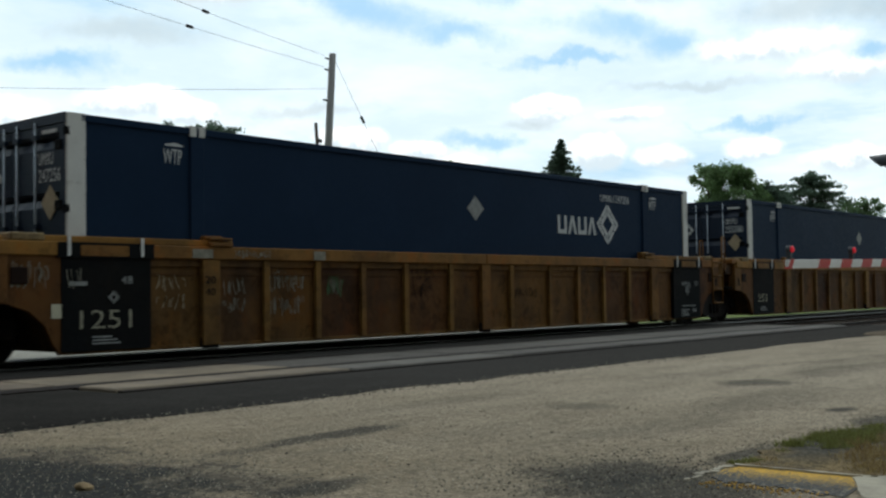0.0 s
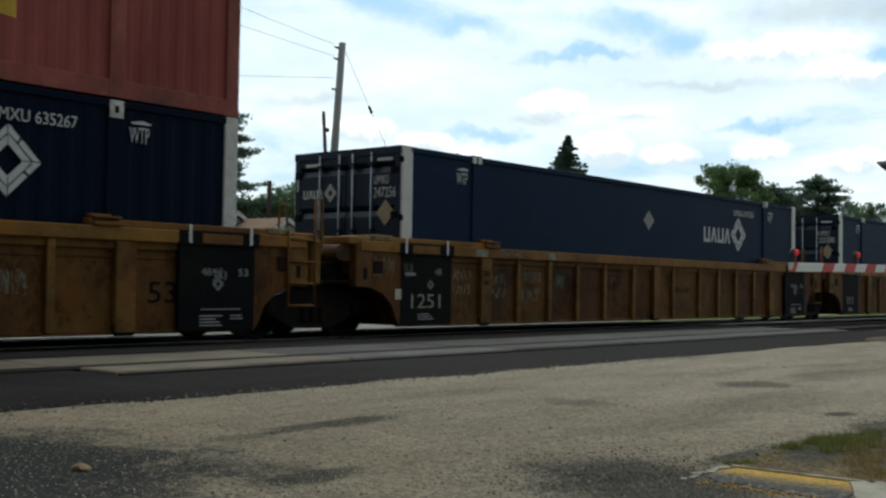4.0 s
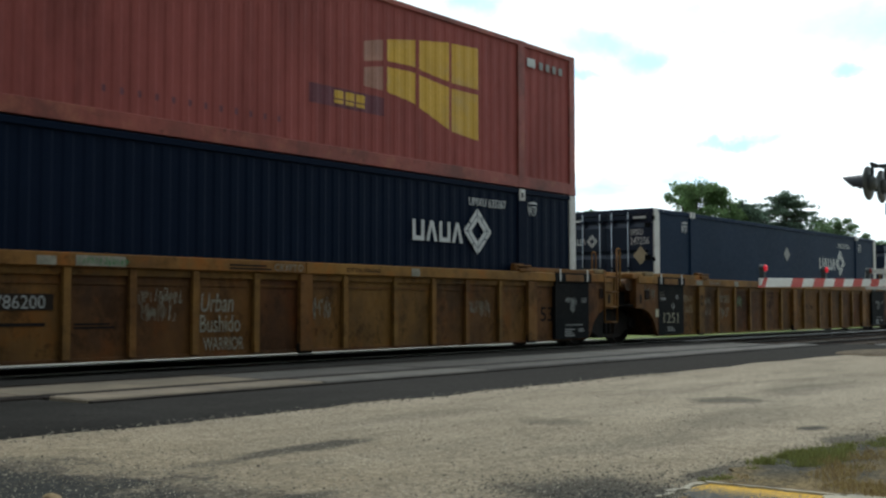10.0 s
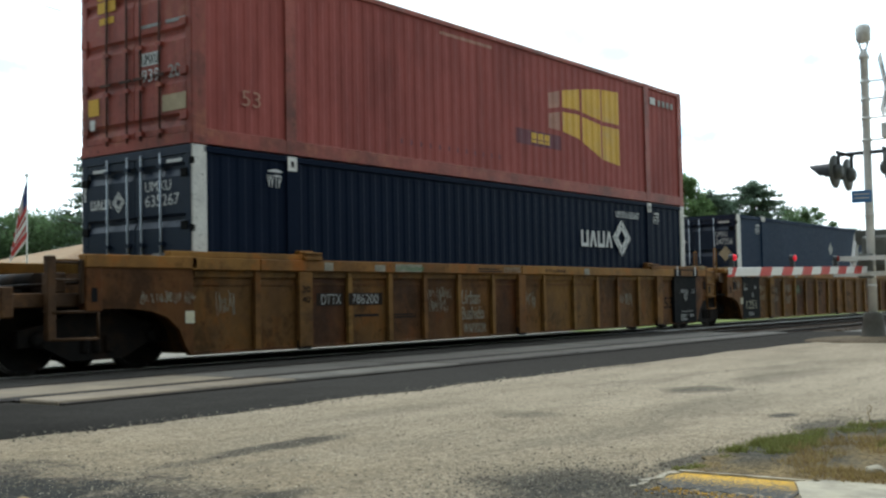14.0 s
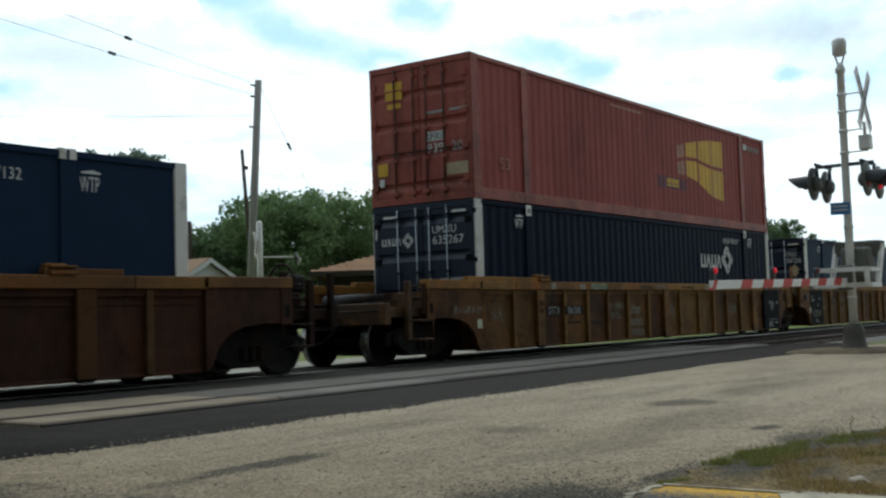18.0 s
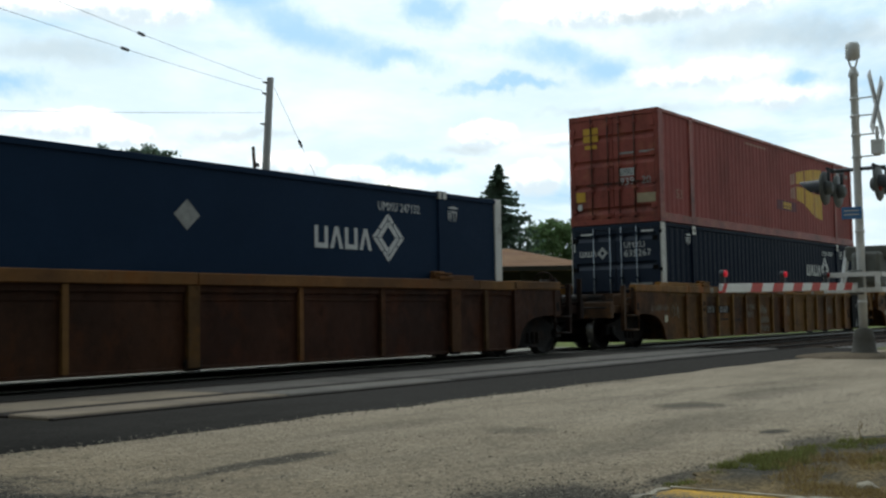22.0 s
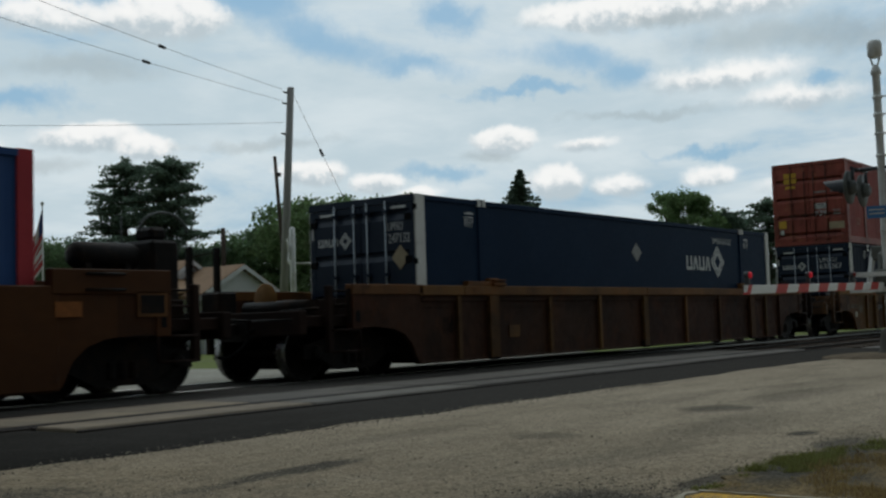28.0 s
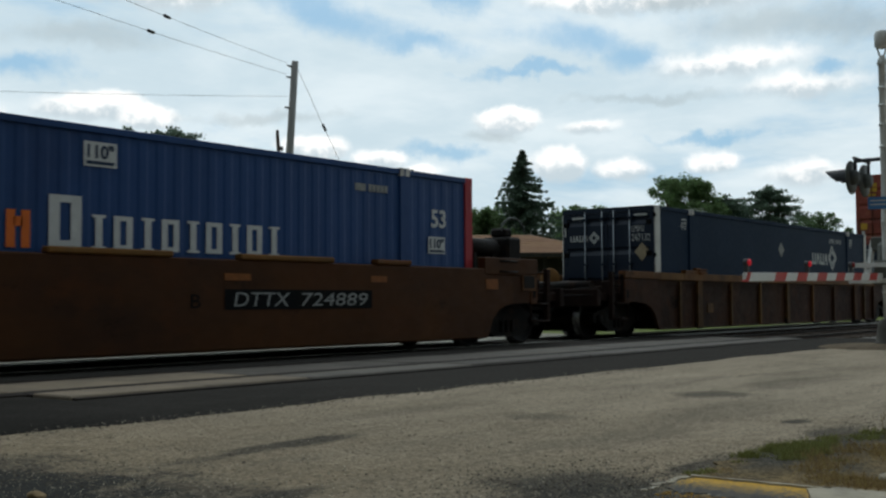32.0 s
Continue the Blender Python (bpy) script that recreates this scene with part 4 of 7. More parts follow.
def red_marks(c):
    """Yellow four-paned emblem, plum panels and number of the red container."""
    a, b, pitch, depth = 2.09, 14.06, 0.278, 0.009
    # panes in the container's own x and z
    def top(x):
        return float(np.interp(x, [9.66, 10.2, 10.9, 11.9, 12.83], [2.04, 2.17, 2.29, 2.43, 2.48]))
    def mid(x):
        return float(np.interp(x, [9.66, 10.2, 10.9, 11.5, 12.0, 12.83], [1.66, 1.76, 1.78, 1.71, 1.66, 1.66]))
    def low(x):
        return float(np.interp(x, [9.66, 10.2, 10.9, 11.9, 12.0, 12.83], [1.30, 1.29, 1.20, 0.86, 0.83, 0.75]))
    def panes(x):
        return [(low(x), mid(x) - 0.05), (mid(x) + 0.05, top(x))]
    for x0, x1, mat, lab in ((9.66, 10.14, "faded", "faded pane"), (10.24, 10.98, "yellow", "pale yellow pane"), (11.08, 11.92, "yellow", "yellow pane"), (12.00, 12.80, "yellow", "yellow pane")):
        part("emblem_pane", on_folds((x0, x1, panes), a, b, pitch, depth), MAT[mat], c, lab)
    part("plum_panel", on_folds((8.42, 10.16, lambda x: [(0.86, 1.17)]), a, b, pitch, depth), MAT["plum"], c, "dark plum panel")
    for i in range(3):
        part("brand_bar", on_folds((8.98 + i * 0.25, 9.18 + i * 0.25, lambda x: [(0.92, 0.98), (1.0, 1.13)]), a, b, pitch, depth - 0.001, 0.02), MAT["yellow"], c, "yellow brand bar", pose(0, -0.004, 0))
    for i in range(12):
        part("rust_spot", on_folds((4.7 + i * 0.278, 4.76 + i * 0.278, lambda x: [(0.46, 0.55)]), a, b, pitch, depth), MAT["plum"], c, "", pose(0, -0.003, 0))
    part("faded_line", on_folds((5.9, 7.6, lambda x: [(2.62, 2.68)]), a, b, pitch, depth), MAT["faded"], c)
    words(c, "length_mark", "53", 0.38, 0.24, MAT["faded"], SIDE(0.95, -HALF - 0.0, 0.64))
    part("number_plate_white", rect(B(), 0, 0.28, 0, 0.17), MAT["letter"], c, "", SIDE(14.38, -HALF + 0.0, 2.42))
    for i in range(4):
        part("number_bar", rect(B(), 0, 0.13, 0, 0.15), MAT["dull_letter"], c, "", SIDE(14.80 + i * 0.24, -HALF, 2.42))
    x = -0.008
    part("door_label", rect(B(), 0, 0.40, 0, 0.19), MAT["letter"], c, "white label", END(x, -0.19, 1.22))
    words(c, "door_code", "UMXU", 0.36, 0.15, MAT["black"], END(x - 0.006, -0.21, 1.24))
    words(c, "door_number", "939", 0.40, 0.19, MAT["letter"], END(x, -0.19, 0.98))
    words(c, "door_number", "20", 0.26, 0.19, MAT["dull_letter"], END(x, -0.80, 0.98))
    bm = B()
    for i, j in ((0, 0), (1, 0), (0, 1), (1, 1)):
        rect(bm, i * 0.24, i * 0.24 + 0.2, j * 0.2, j * 0.2 + 0.17)
    part("door_emblem", bm, MAT["yellow"], c, "faded yellow emblem", END(x, 0.86, 2.18))
    part("door_brand_bar", rect(B(), 0, 0.36, 0, 0.10), MAT["yellow"], c, "", END(x, 0.82, 2.0))
    part("door_plate", rect(B(), 0, 0.52, 0, 0.24), MAT["tan_plate"], c, "pale worn plate", END(x, -0.66, 0.50))
    part("door_label", rect(B(), 0, 0.26, 0, 0.26), MAT["yellow"], c, "yellow label", END(x, 1.10, 0.62))
    part("door_label", rect(B(), 0, 0.12, 0, 0.16), MAT["letter"], c, "", END(x, 1.06, 0.40))
    for k in range(2):
        part("small_print", rect(B(), 0, 0.44, 0, 0.05), MAT["dull_letter"], c, "", END(x, -0.19 - 0.56 * k, 1.78))


def blue_marks(c):
    """White word bars, width plates and length mark of the blue container."""
    y = -HALF + 0.024
    # container x = train x + 66.52
    x = 7.29
    for i in range(10):
        w, h = (0.52, 0.66) if i == 0 else (0.33, 0.44)
        bm = B()
        if i % 2:      # an upright bar with a foot and a cap
            flat(bm, [(w * 0.20, 0), (w * 0.84, 0), (w * 0.84, h * 0.08), (w * 0.68, h * 0.08), (w * 0.68, h * 0.92), (w * 0.84, h * 0.92), (w * 0.84, h), (w * 0.20, h), (w * 0.20, h * 0.92), (w * 0.36, h * 0.92), (w * 0.36, h * 0.08), (w * 0.20, h * 0.08)])
        else:          # a closed frame of four bars
            for a, b, lo, hi in ((0.04, 0.34, 0, 1), (0.64, 0.94, 0, 1), (0.34, 0.64, 0.86, 1), (0.34, 0.64, 0, 0.14)):
                rect(bm, w * a, w * b, h * lo, h * hi)
        part("brand_bar", bm, MAT["letter"], c, "white brand bar", SIDE(x, y - 0.002, 1.30))
        x += w + 0.055
    for i in range(2):
        bm = B()
        rect(bm, 0, 0.12, 0, 0.46)
        rect(bm, 0.2, 0.32, 0, 0.46)
        rect(bm, 0.1, 0.22, 0.26, 0.38)
        part("brand_bar", bm, MAT["amber"], c, "orange brand bar", SIDE(6.30 + i * 0.44, y, 1.28))
    for px, pz, w, h in ((7.80, 2.36, 0.50, 0.32), (14.84, 1.46, 0.48, 0.30)):
        pl = part("width_plate", rect(B(), 0, w, 0, h), MAT["letter"], c, "white plate with dark figures", SIDE(px, y - 0.004, pz))
        part("stencil", text_mesh('110"', w * 0.80, h * 0.58, 0.0, 0.03), MAT["sign_dark"], pl, at=pose(w * 0.10, h * 0.32, 0.006))
        part("small_print", rect(B(), w * 0.08, w * 0.92, h * 0.08, h * 0.22), MAT["sign_dark"], pl, at=pose(0, 0, 0.002))
    part("length_mark", text_mesh("53", 0.42, 0.33, 0.0, 0.025), MAT["letter"], c, "", SIDE(14.93, y - 0.004, 1.92))
    part("number_bar", rect(B(), 0, 0.26, 0, 0.12), MAT["dull_letter"], c, "", SIDE(12.93, y, 2.44))
    for i in range(5):
        part("number_bar", rect(B(), 0, 0.08, 0, 0.12), MAT["dull_letter"], c, "", SIDE(13.26 + i * 0.1, y, 2.44))


XA, XB, XC, XD, XE = 19.437, 0.0, -19.593, -42.987, -66.52
ca = container(XA, FLOOR_Z, "navy", "dark navy steel container with white corner posts", None)
navy_marks(ca, "UMXU 255580", ("UMXU", "255580"), False, True)
cb = container(XB, FLOOR_Z, "navy", "dark navy steel container with a grey diamond placard and white posts", None)
navy_marks(cb, "UMXU 247256", ("UMXU", "247256"), False, True)
cc = container(XC, FLOOR_Z, "navy", "dark navy corrugated container under a red one, white posts scraped", (0.30, 0.011))
navy_marks(cc, "UMXU 635267", ("UMXU", "635267"), True, False)
cr = container(XC, FLOOR_Z + TALL + 0.016, "red", "faded red corrugated container with yellow emblem on a navy one", (0.278, 0.009))
red_marks(cr)
cd = container(XD, FLOOR_Z, "navy", "dark navy steel container in a brown well car", None)
navy_marks(cd, "UMXU 247132", ("UMXU", "247132"), False, True)
ce = container(XE, FLOOR_Z, "blue", "blue corrugated container with crimson corner posts and white word bars", (0.30, 0.009))
blue_marks(ce)


# ---- well cars ----
WHEEL_R = 0.46
SPUN = []           # (wheelset, its rest pose)


def wheelset_meshes():
    bm = B()
    for s in (-1, 1):
        turn = pose(0, 0, 0, 90 * s, 0, 0)
        lathe(bm, [(0.10, 0.64), (0.13, 0.65), (0.15, 0.70), (0.32, 0.715), (0.40, 0.68), (0.452, 0.66), (0.452, 0.80), (0.40, 0.80), (0.37, 0.755), (0.16, 0.76), (0.11, 0.84), (0.05, 0.86)], 32, turn)
    rod(bm, (0, -0.66, 0), (0, 0.66, 0), 0.085, seg=12)
    for s in (-1, 1):
        rod(bm, (0, s * 0.84, 0), (0, s * 1.08, 0), 0.075, seg=10)
    me = finish(bm, "wheelset")
    me.materials.append(MAT["iron"])
    bm = B()
    for s in (1,):
        turn = pose(0, 0, 0, 90 * s, 0, 0)
        lathe(bm, [(0.40, 0.652), (0.485, 0.655), (0.488, 0.675), (0.462, 0.70), (WHEEL_R - 0.002, 0.803), (0.43, 0.806)], 40, turn, False)
    tr = finish(bm, "tread")
    tr.materials.append(MAT["tread"])
    return me, tr


WHEEL_ME, TREAD_ME = wheelset_meshes()


def truck(car, x, wide=1.78):
    """A two-axle truck: bolster, cast side frames with springs, two wheelsets that roll."""
    bm = B()
    box(bm, -0.22, 0.22, -1.0, 1.0, 0.42, 0.74, 0.03)
    t = part("truck", bm, MAT["iron"], car, "dark greasy cast-iron truck", pose(x, 0, 0))
    h = wide / 2
    prof = [(-h - 0.26, 0.36), (-h - 0.26, 0.58), (-h + 0.16, 0.66), (-0.36, 0.80), (0.36, 0.80), (h - 0.16, 0.66), (h + 0.26, 0.58), (h + 0.26, 0.36), (h - 0.05, 0.38), (0.42, 0.17), (-0.42, 0.17), (-h + 0.05, 0.38)]
    for s in (-1, 1):
        y = s * 1.0
        part("side_frame", prism(B(), prof, y - 0.07, y + 0.07), MAT["iron"], t)
        for k in (-0.2, -0.02, 0.16):
            coil = [(0.06 + 0.018 * (j % 2), j * 0.025) for j in range(10)]
            part("spring", lathe(B(), coil, 8, pose(k, y + s * 0.05, 0.26)), MAT["iron"], t)
        for k in (-h, h):
            part("bearing_cap", lathe(B(), [(0.11, 0), (0.11, 0.03), (0.05, 0.05)], 12, pose(k, y + s * 0.07, WHEEL_R, -90 * s, 0, 0)), MAT["iron"], t)
    for k in (-0.34, 0.34):
        part("brake_beam", box(B(), k - 0.06, k + 0.06, -0.78, 0.78, 0.26, 0.46, 0.02), MAT["iron"], t)
    part("brake_rod", rod(rod(B(), (-h, 0.12, 0.62), (h, 0.12, 0.70), 0.03), (-h, -0.5, 0.20), (h, -0.5, 0.24), 0.025), MAT["iron"], t)
    part("spring_plank", box(B(), -0.30, 0.30, -0.98, 0.98, 0.16, 0.26, 0.02), MAT["iron"], t)
    for k in (-h, h):
        w = part("wheelset", WHEEL_ME, None, t, "", pose(k, 0, WHEEL_R))
        SPUN.append((w, k))
        for j in (-1, 1):
            part("bright_tread", TREAD_ME, None, t, "polished wheel tread", pose(k, 0, WHEEL_R, 0, 0, 0 if j < 0 else 180))
    return t


def arch_plate(x0, direction, reach, top, y0, y1):
    """The car's side over a truck: a plate cut out along the wheel arch."""
    pts = [(0.05, 0.18), (0.14, 0.30), (0.24, 0.52), (0.45, 0.70), (0.72, 0.79), (1.15, 0.83), (reach, 0.83), (reach, top), (0.0, top), (0.0, 0.18)]
    return prism(B(), [(x0 + direction * u, z) for u, z in pts], y0, y1)


def scribble(seed, w, h, n):
    """Sprayed handwriting, unreadable: many thin crossing strokes, loops and drips."""
    rnd = random.Random(seed)
    bm = B()

    def stroke(pts, hw):
        for (a, b), (c, d) in zip(pts, pts[1:]):
            v = Vector((c - a, d - b))
            if v.length < 0.004:
                continue
            m = Vector((-v.y, v.x)).normalized() * hw
            flat(bm, [(a - m.x, b - m.y), (c - m.x, d - m.y), (c + m.x, d + m.y), (a + m.x, b + m.y)], 0.002)

    rows = 2 if h > 0.4 else 1
    n = max(4, int(n * 1.8))
    for r in range(rows):
        for k in range(n):
            gw, gh = w / n, h / rows
            cx, base = gw * (k + 0.5), gh * r
            for q in range(rnd.randint(1, 3)):
                hw = rnd.uniform(0.0035, 0.0065)
                if rnd.random() < 0.5:
                    a0, turn = rnd.uniform(0, 6.28), rnd.choice((-1, 1)) * rnd.uniform(2.0, 5.5)
                    rx, rz = gw * rnd.uniform(0.22, 0.5), gh * rnd.uniform(0.18, 0.42)
                    cz = base + gh * rnd.uniform(0.35, 0.65)
                    stroke([(cx + rx * math.cos(a0 + turn * i / 7), cz + rz * math.sin(a0 + turn * i / 7)) for i in range(8)], hw)
                else:
                    lean = gw * rnd.uniform(-0.4, 0.4)
                    stroke([(cx - lean, base + gh * rnd.uniform(0.05, 0.3)), (cx + lean * 0.3, base + gh * 0.55), (cx + lean, base + gh * rnd.uniform(0.7, 0.98))], hw)
    return bm


def well_car(x, style, label, ribs, ends):
    """A car with a sunken well: side sheets with ribs, top chords, floor, arched ends and trucks."""
    side, chord = dict(tan=(MAT["tan"], MAT["chord"]), brown=(MAT["brown"], MAT["brown_chord"]), smooth=(MAT["orange"], MAT["orange"]))[style]
    car = train_thing("well_car", x, 0.0, label, "freight car", "cars of the train")
    grimy = MAT["tan_end"] if style == "tan" else MAT["dark_brown"]
    L = LONG
    ctop = 1.52
    for s in (-1, 1):
        def span(a, b):
            return (min(s * a, s * b), max(s * a, s * b))
        cuts = [-0.15] + [r for r, w in ribs] + [L + 0.15]
        for a, b in zip(cuts, cuts[1:]):
            part("side_panel", box(B(), a, b, *span(1.385, 1.40), 0.18, 1.40), side, car)
        part("bottom_sill", box(B(), -0.15, L + 0.15, *span(1.30, 1.425), 0.165, 0.215, 0.008), side, car)
        if style == "smooth":
            part("outer_sheet", box(B(), -0.2, L + 0.2, *span(1.40, 1.49), 0.18, 1.47, 0.02), side, car)
            for a, b in ((7.15, 9.05), (10.25, 12.2), (13.2, 14.1)):
                part("top_pad", box(B(), a, b, *span(1.36, 1.52), 1.47, 1.555, 0.02), MAT["brown_chord"], car, "worn yellow-brown pad on the rim")
        else:
            cuts = (-0.2, 1.1, 8.15, L - 1.1, L + 0.2)
            for a, b in zip(cuts, cuts[1:]):
                m = chord
                part("top_chord", box(B(), a + 0.004, b - 0.004, *span(1.325, 1.50), 1.345, ctop, 0.012), m, car)
            part("inner_lip", box(B(), -0.1, L + 0.1, *span(1.40, 1.418), 1.135, 1.165), side, car)
            part("chord_lip", box(B(), -0.1, L + 0.1, *span(1.40, 1.44), 1.25, 1.345), side, car)
            me = finish(box(B(), -0.055, 0.055, 0, 0.065, 0.2, 1.345, 0.008), "rib")
            for r, w in ribs:
                yy = s * 1.40
                bm = B()
                if w > 0.2:
                    box(bm, r - w / 2, r + w / 2, *span(1.40, 1.49), 0.19, 1.345, 0.012)
                    part("wide_rib", bm, MAT["lit_tan"] if style == "tan" else MAT["brown_rib"], car)
                    part("rib_foot", box(B(), r - 0.16, r + 0.16, *span(1.41, 1.48), 0.15, 0.32, 0.03), MAT["iron"], car)
                else:
                    box(bm, r - w / 2, r + w / 2, *span(1.40, 1.47), 0.2, 1.345, 0.008)
                    part("rib", bm, MAT["lit_tan"] if style == "tan" else chord if w < 0.105 else MAT["brown_rib"], car)
            for a, b, q in ((-0.55 if style == "tan" else 1.25, 2.45, 2.2), (L - 2.45, L + 0.55 if style == "tan" else L - 1.25, L - 2.2)):
                part("guide_rail", box(B(), a, b, *span(1.34, 1.47), ctop, ctop + 0.085, 0.01), chord, car)
                bm = box(B(), q - 0.2, q + 0.2, *span(1.30, 1.53), ctop, ctop + 0.05, 0.01)
                box(bm, q - 0.2, q + 0.12, *span(1.30, 1.42), ctop + 0.05, ctop + 0.15, 0.02)
                box(bm, q - 0.2, q + 0.2, *span(1.44, 1.53), ctop + 0.09, ctop + 0.12, 0.01)
                part("lock_bracket", bm, chord, car)
    bm = B()
    for i in range(9):
        box(bm, 0.2 + i * 1.9, 0.75 + i * 1.9, -1.38, 1.38, 0.17, 0.235)
    part("well_floor", bm, side, car)
    for end, kind in (("back", ends[0]), ("front", ends[1])):
        d = -1 if end == "back" else 1
        e0 = 0.0 if d < 0 else L
        def X(u):
            return e0 + d * u
        reach = 1.0 if kind == "joint" else 1.75
        for s in (-1, 1):
            y0, y1 = min(s * 1.385, s * 1.47), max(s * 1.385, s * 1.47)
            part("end_side", arch_plate(X(0.15), d, reach, 1.40 if style != "smooth" else 1.62, y0, y1), side, car)
            part("end_chord", box(B(), *sorted((X(0.1), X(reach + 0.15))), min(s * 1.33, s * 1.50), max(s * 1.33, s * 1.50), 1.36, 1.53 if style != "smooth" else 1.68, 0.012), chord, car)
            if kind != "joint":
                part("end_post", box(B(), *sorted((X(reach - 0.1), X(reach + 0.15))), min(s * 1.33, s * 1.49), max(s * 1.33, s * 1.49), 0.80, 1.36, 0.012), side, car)
                part("post_hole", box(B(), *sorted((X(reach - 0.02), X(reach + 0.07))), min(s * 1.485, s * 1.494), max(s * 1.485, s * 1.494), 0.92, 1.10), MAT["black"], car)
        part("bulkhead", prism(B(), [(X(0.08), 0.2), (X(0.16), 0.2), (X(0.5), 0.95), (X(0.5), 1.36), (X(0.42), 1.36), (X(0.42), 0.98)], -1.38, 1.38), grimy, car)
        if kind == "joint":
            part("end_deck", box(B(), *sorted((X(0.45), X(1.1))), -1.38, 1.38, 0.98, 1.34, 0.02), side, car)
            for s in (-1, 1):
                def out(a, b):
                    return (min(s * a, s * b), max(s * a, s * b))
                part("end_post", box(B(), *sorted((X(0.86), X(1.22))), *out(1.30, 1.475), 0.80, 1.46, 0.015), MAT["lit_tan"], car)
                part("post_hole", box(B(), *sorted((X(0.98), X(1.06))), *out(1.470, 1.479), 0.92, 1.10), MAT["black"], car)
                part("end_cap", box(B(), *sorted((X(0.92), X(1.40))), *out(0.85, 1.48), 1.46, 1.585, 0.02), chord, car)
                if d < 0:
                    lug = [(X(1.20), 1.20), (X(1.20), 1.46)] + [(X(1.44) + 0.13 * d * math.sin(math.pi * k / 8), 1.33 + 0.13 * math.cos(math.pi * k / 8)) for k in range(9)]
                    part("bearing_lug", prism(B(), lug, *out(0.70, 1.38)), MAT["tan_end"], car, "rounded yellow bearing lug")
                    # solid black box in place of the dark recess below the lug
                    part("lug_shroud", box(B(), *sorted((X(1.22), X(1.56))), *out(0.60, 1.20), 0.82, 1.18, 0.03), MAT["black"], car, "black box standing for the dark recess under the lug")
                else:
                    part("bearing_block", box(B(), *sorted((X(1.30), X(1.52))), *out(0.70, 1.44), 0.82, 1.50, 0.03), MAT["lit_tan"], car, "upright yellow bearing block")
                part("jacking_pad", box(B(), *sorted((X(0.40), X(0.84))), *out(0.70, 1.49), 1.53, 1.63, 0.02), MAT["pad"], car, "pale scuffed jacking pad")
                part("spring_bar", rod(B(), (X(0.6), s * 1.40, 0.90), (X(1.5), s * 1.36, 0.86), 0.03), MAT["iron"], car)
            part("valve_box", box(B(), *sorted((X(0.62), X(0.84))), -1.49, -1.47, 1.02, 1.22, 0.01), MAT["dark_brown"], car)
            part("air_pipe", rod(rod(B(), (X(0.5), -1.30, 0.92), (X(1.75), -1.26, 0.86), 0.03), (X(0.5), -1.1, 1.40), (X(1.75), -0.9, 1.22), 0.025), MAT["iron"], car)
            part("side_bearing", box(B(), *sorted((X(1.3), X(1.72))), -1.10, 1.10, 0.76, 0.92, 0.02), MAT["iron"], car)
            part("centre_casting", box(B(), *sorted((X(1.0), X(1.70))), -0.36, 0.36, 0.74, 1.18, 0.05), MAT["iron"], car)
            for s in (-1, 1):
                part("placard_panel", box(B(), *sorted((X(0.19), X(-1.09))), min(s * 1.40, s * 1.478), max(s * 1.40, s * 1.478), 0.2, 1.345, 0.004), MAT["faded_black"], car, "black painted panel with stencilled figures")
                part("chord_black", box(B(), *sorted((X(0.25), X(-1.12))), min(s * 1.33, s * 1.506), max(s * 1.33, s * 1.506), 1.34, 1.524), MAT["faded_black"], car, "black stretch of chord")
                part("chord_strip", box(B(), *sorted((X(-0.06), X(-0.74))), min(s * 1.506, s * 1.512), max(s * 1.506, s * 1.512), 1.362, 1.495), chord, car, "bare yellow stretch of chord")
                for u in (0.12, -0.92):
                    part("white_tick", box(B(), *sorted((X(u), X(u - 0.045))), min(s * 1.506, s * 1.512), max(s * 1.506, s * 1.512), 1.36, 1.60), MAT["white"], car, "short white upright mark")
            if d > 0:
                bm = B()
                for u in (0.80, 1.32):
                    rod(bm, (X(u), -1.50, 0.52), (X(u), -1.50, 2.10 if u > 1 else 1.62), 0.022)
                for z in (0.52, 0.84, 1.16, 1.48):
                    rod(bm, (X(0.80), -1.50, z), (X(1.32), -1.50, z), 0.018)
                part("ladder", bm, MAT["lit_tan"], car, "yellow end ladder with a tall grab iron")
                part("grab_iron", tube(B(), [(X(1.32), -1.50, 2.06), (X(1.34), -1.50, 2.10), (X(1.44), -1.50, 2.10), (X(1.46), -1.50, 2.06), (X(1.46), -1.50, 1.30)], 0.02), MAT["lit_tan"], car)
                part("grab_iron", tube(B(), [(X(0.96), -1.10, 1.50), (X(0.96), -1.10, 1.99), (X(0.98), -1.10, 2.02), (X(1.10), -1.10, 2.02), (X(1.12), -1.10, 1.99), (X(1.12), -1.10, 1.50)], 0.018), MAT["lit_tan"], car)
                truck(car, X(1.72), 1.83)
        else:
            part("end_deck", box(B(), *sorted((X(0.45), X(2.9))), -1.34, 1.34, 0.86, 1.04, 0.015), grimy, car)
            part("end_sill", box(B(), *sorted((X(2.85), X(3.02))), -1.42, 1.42, 0.74, 1.12, 0.015), grimy, car)
            part("draft_sill", box(B(), *sorted((X(0.5), X(3.05))), -0.3, 0.3, 0.66, 1.02, 0.02), MAT["iron"], car)
            bm = B()
            box(bm, *sorted((X(3.0), X(3.34))), -0.09, 0.09, 0.78, 0.95, 0.02)
            prism(bm, [(X(3.30), -0.16), (X(3.58), -0.20), (X(3.62), -0.06), (X(3.50), 0.02), (X(3.52), 0.14), (X(3.36), 0.18)], 0.72, 1.0, "z")
            part("coupler", bm, MAT["iron"], car, "dark iron knuckle coupler")
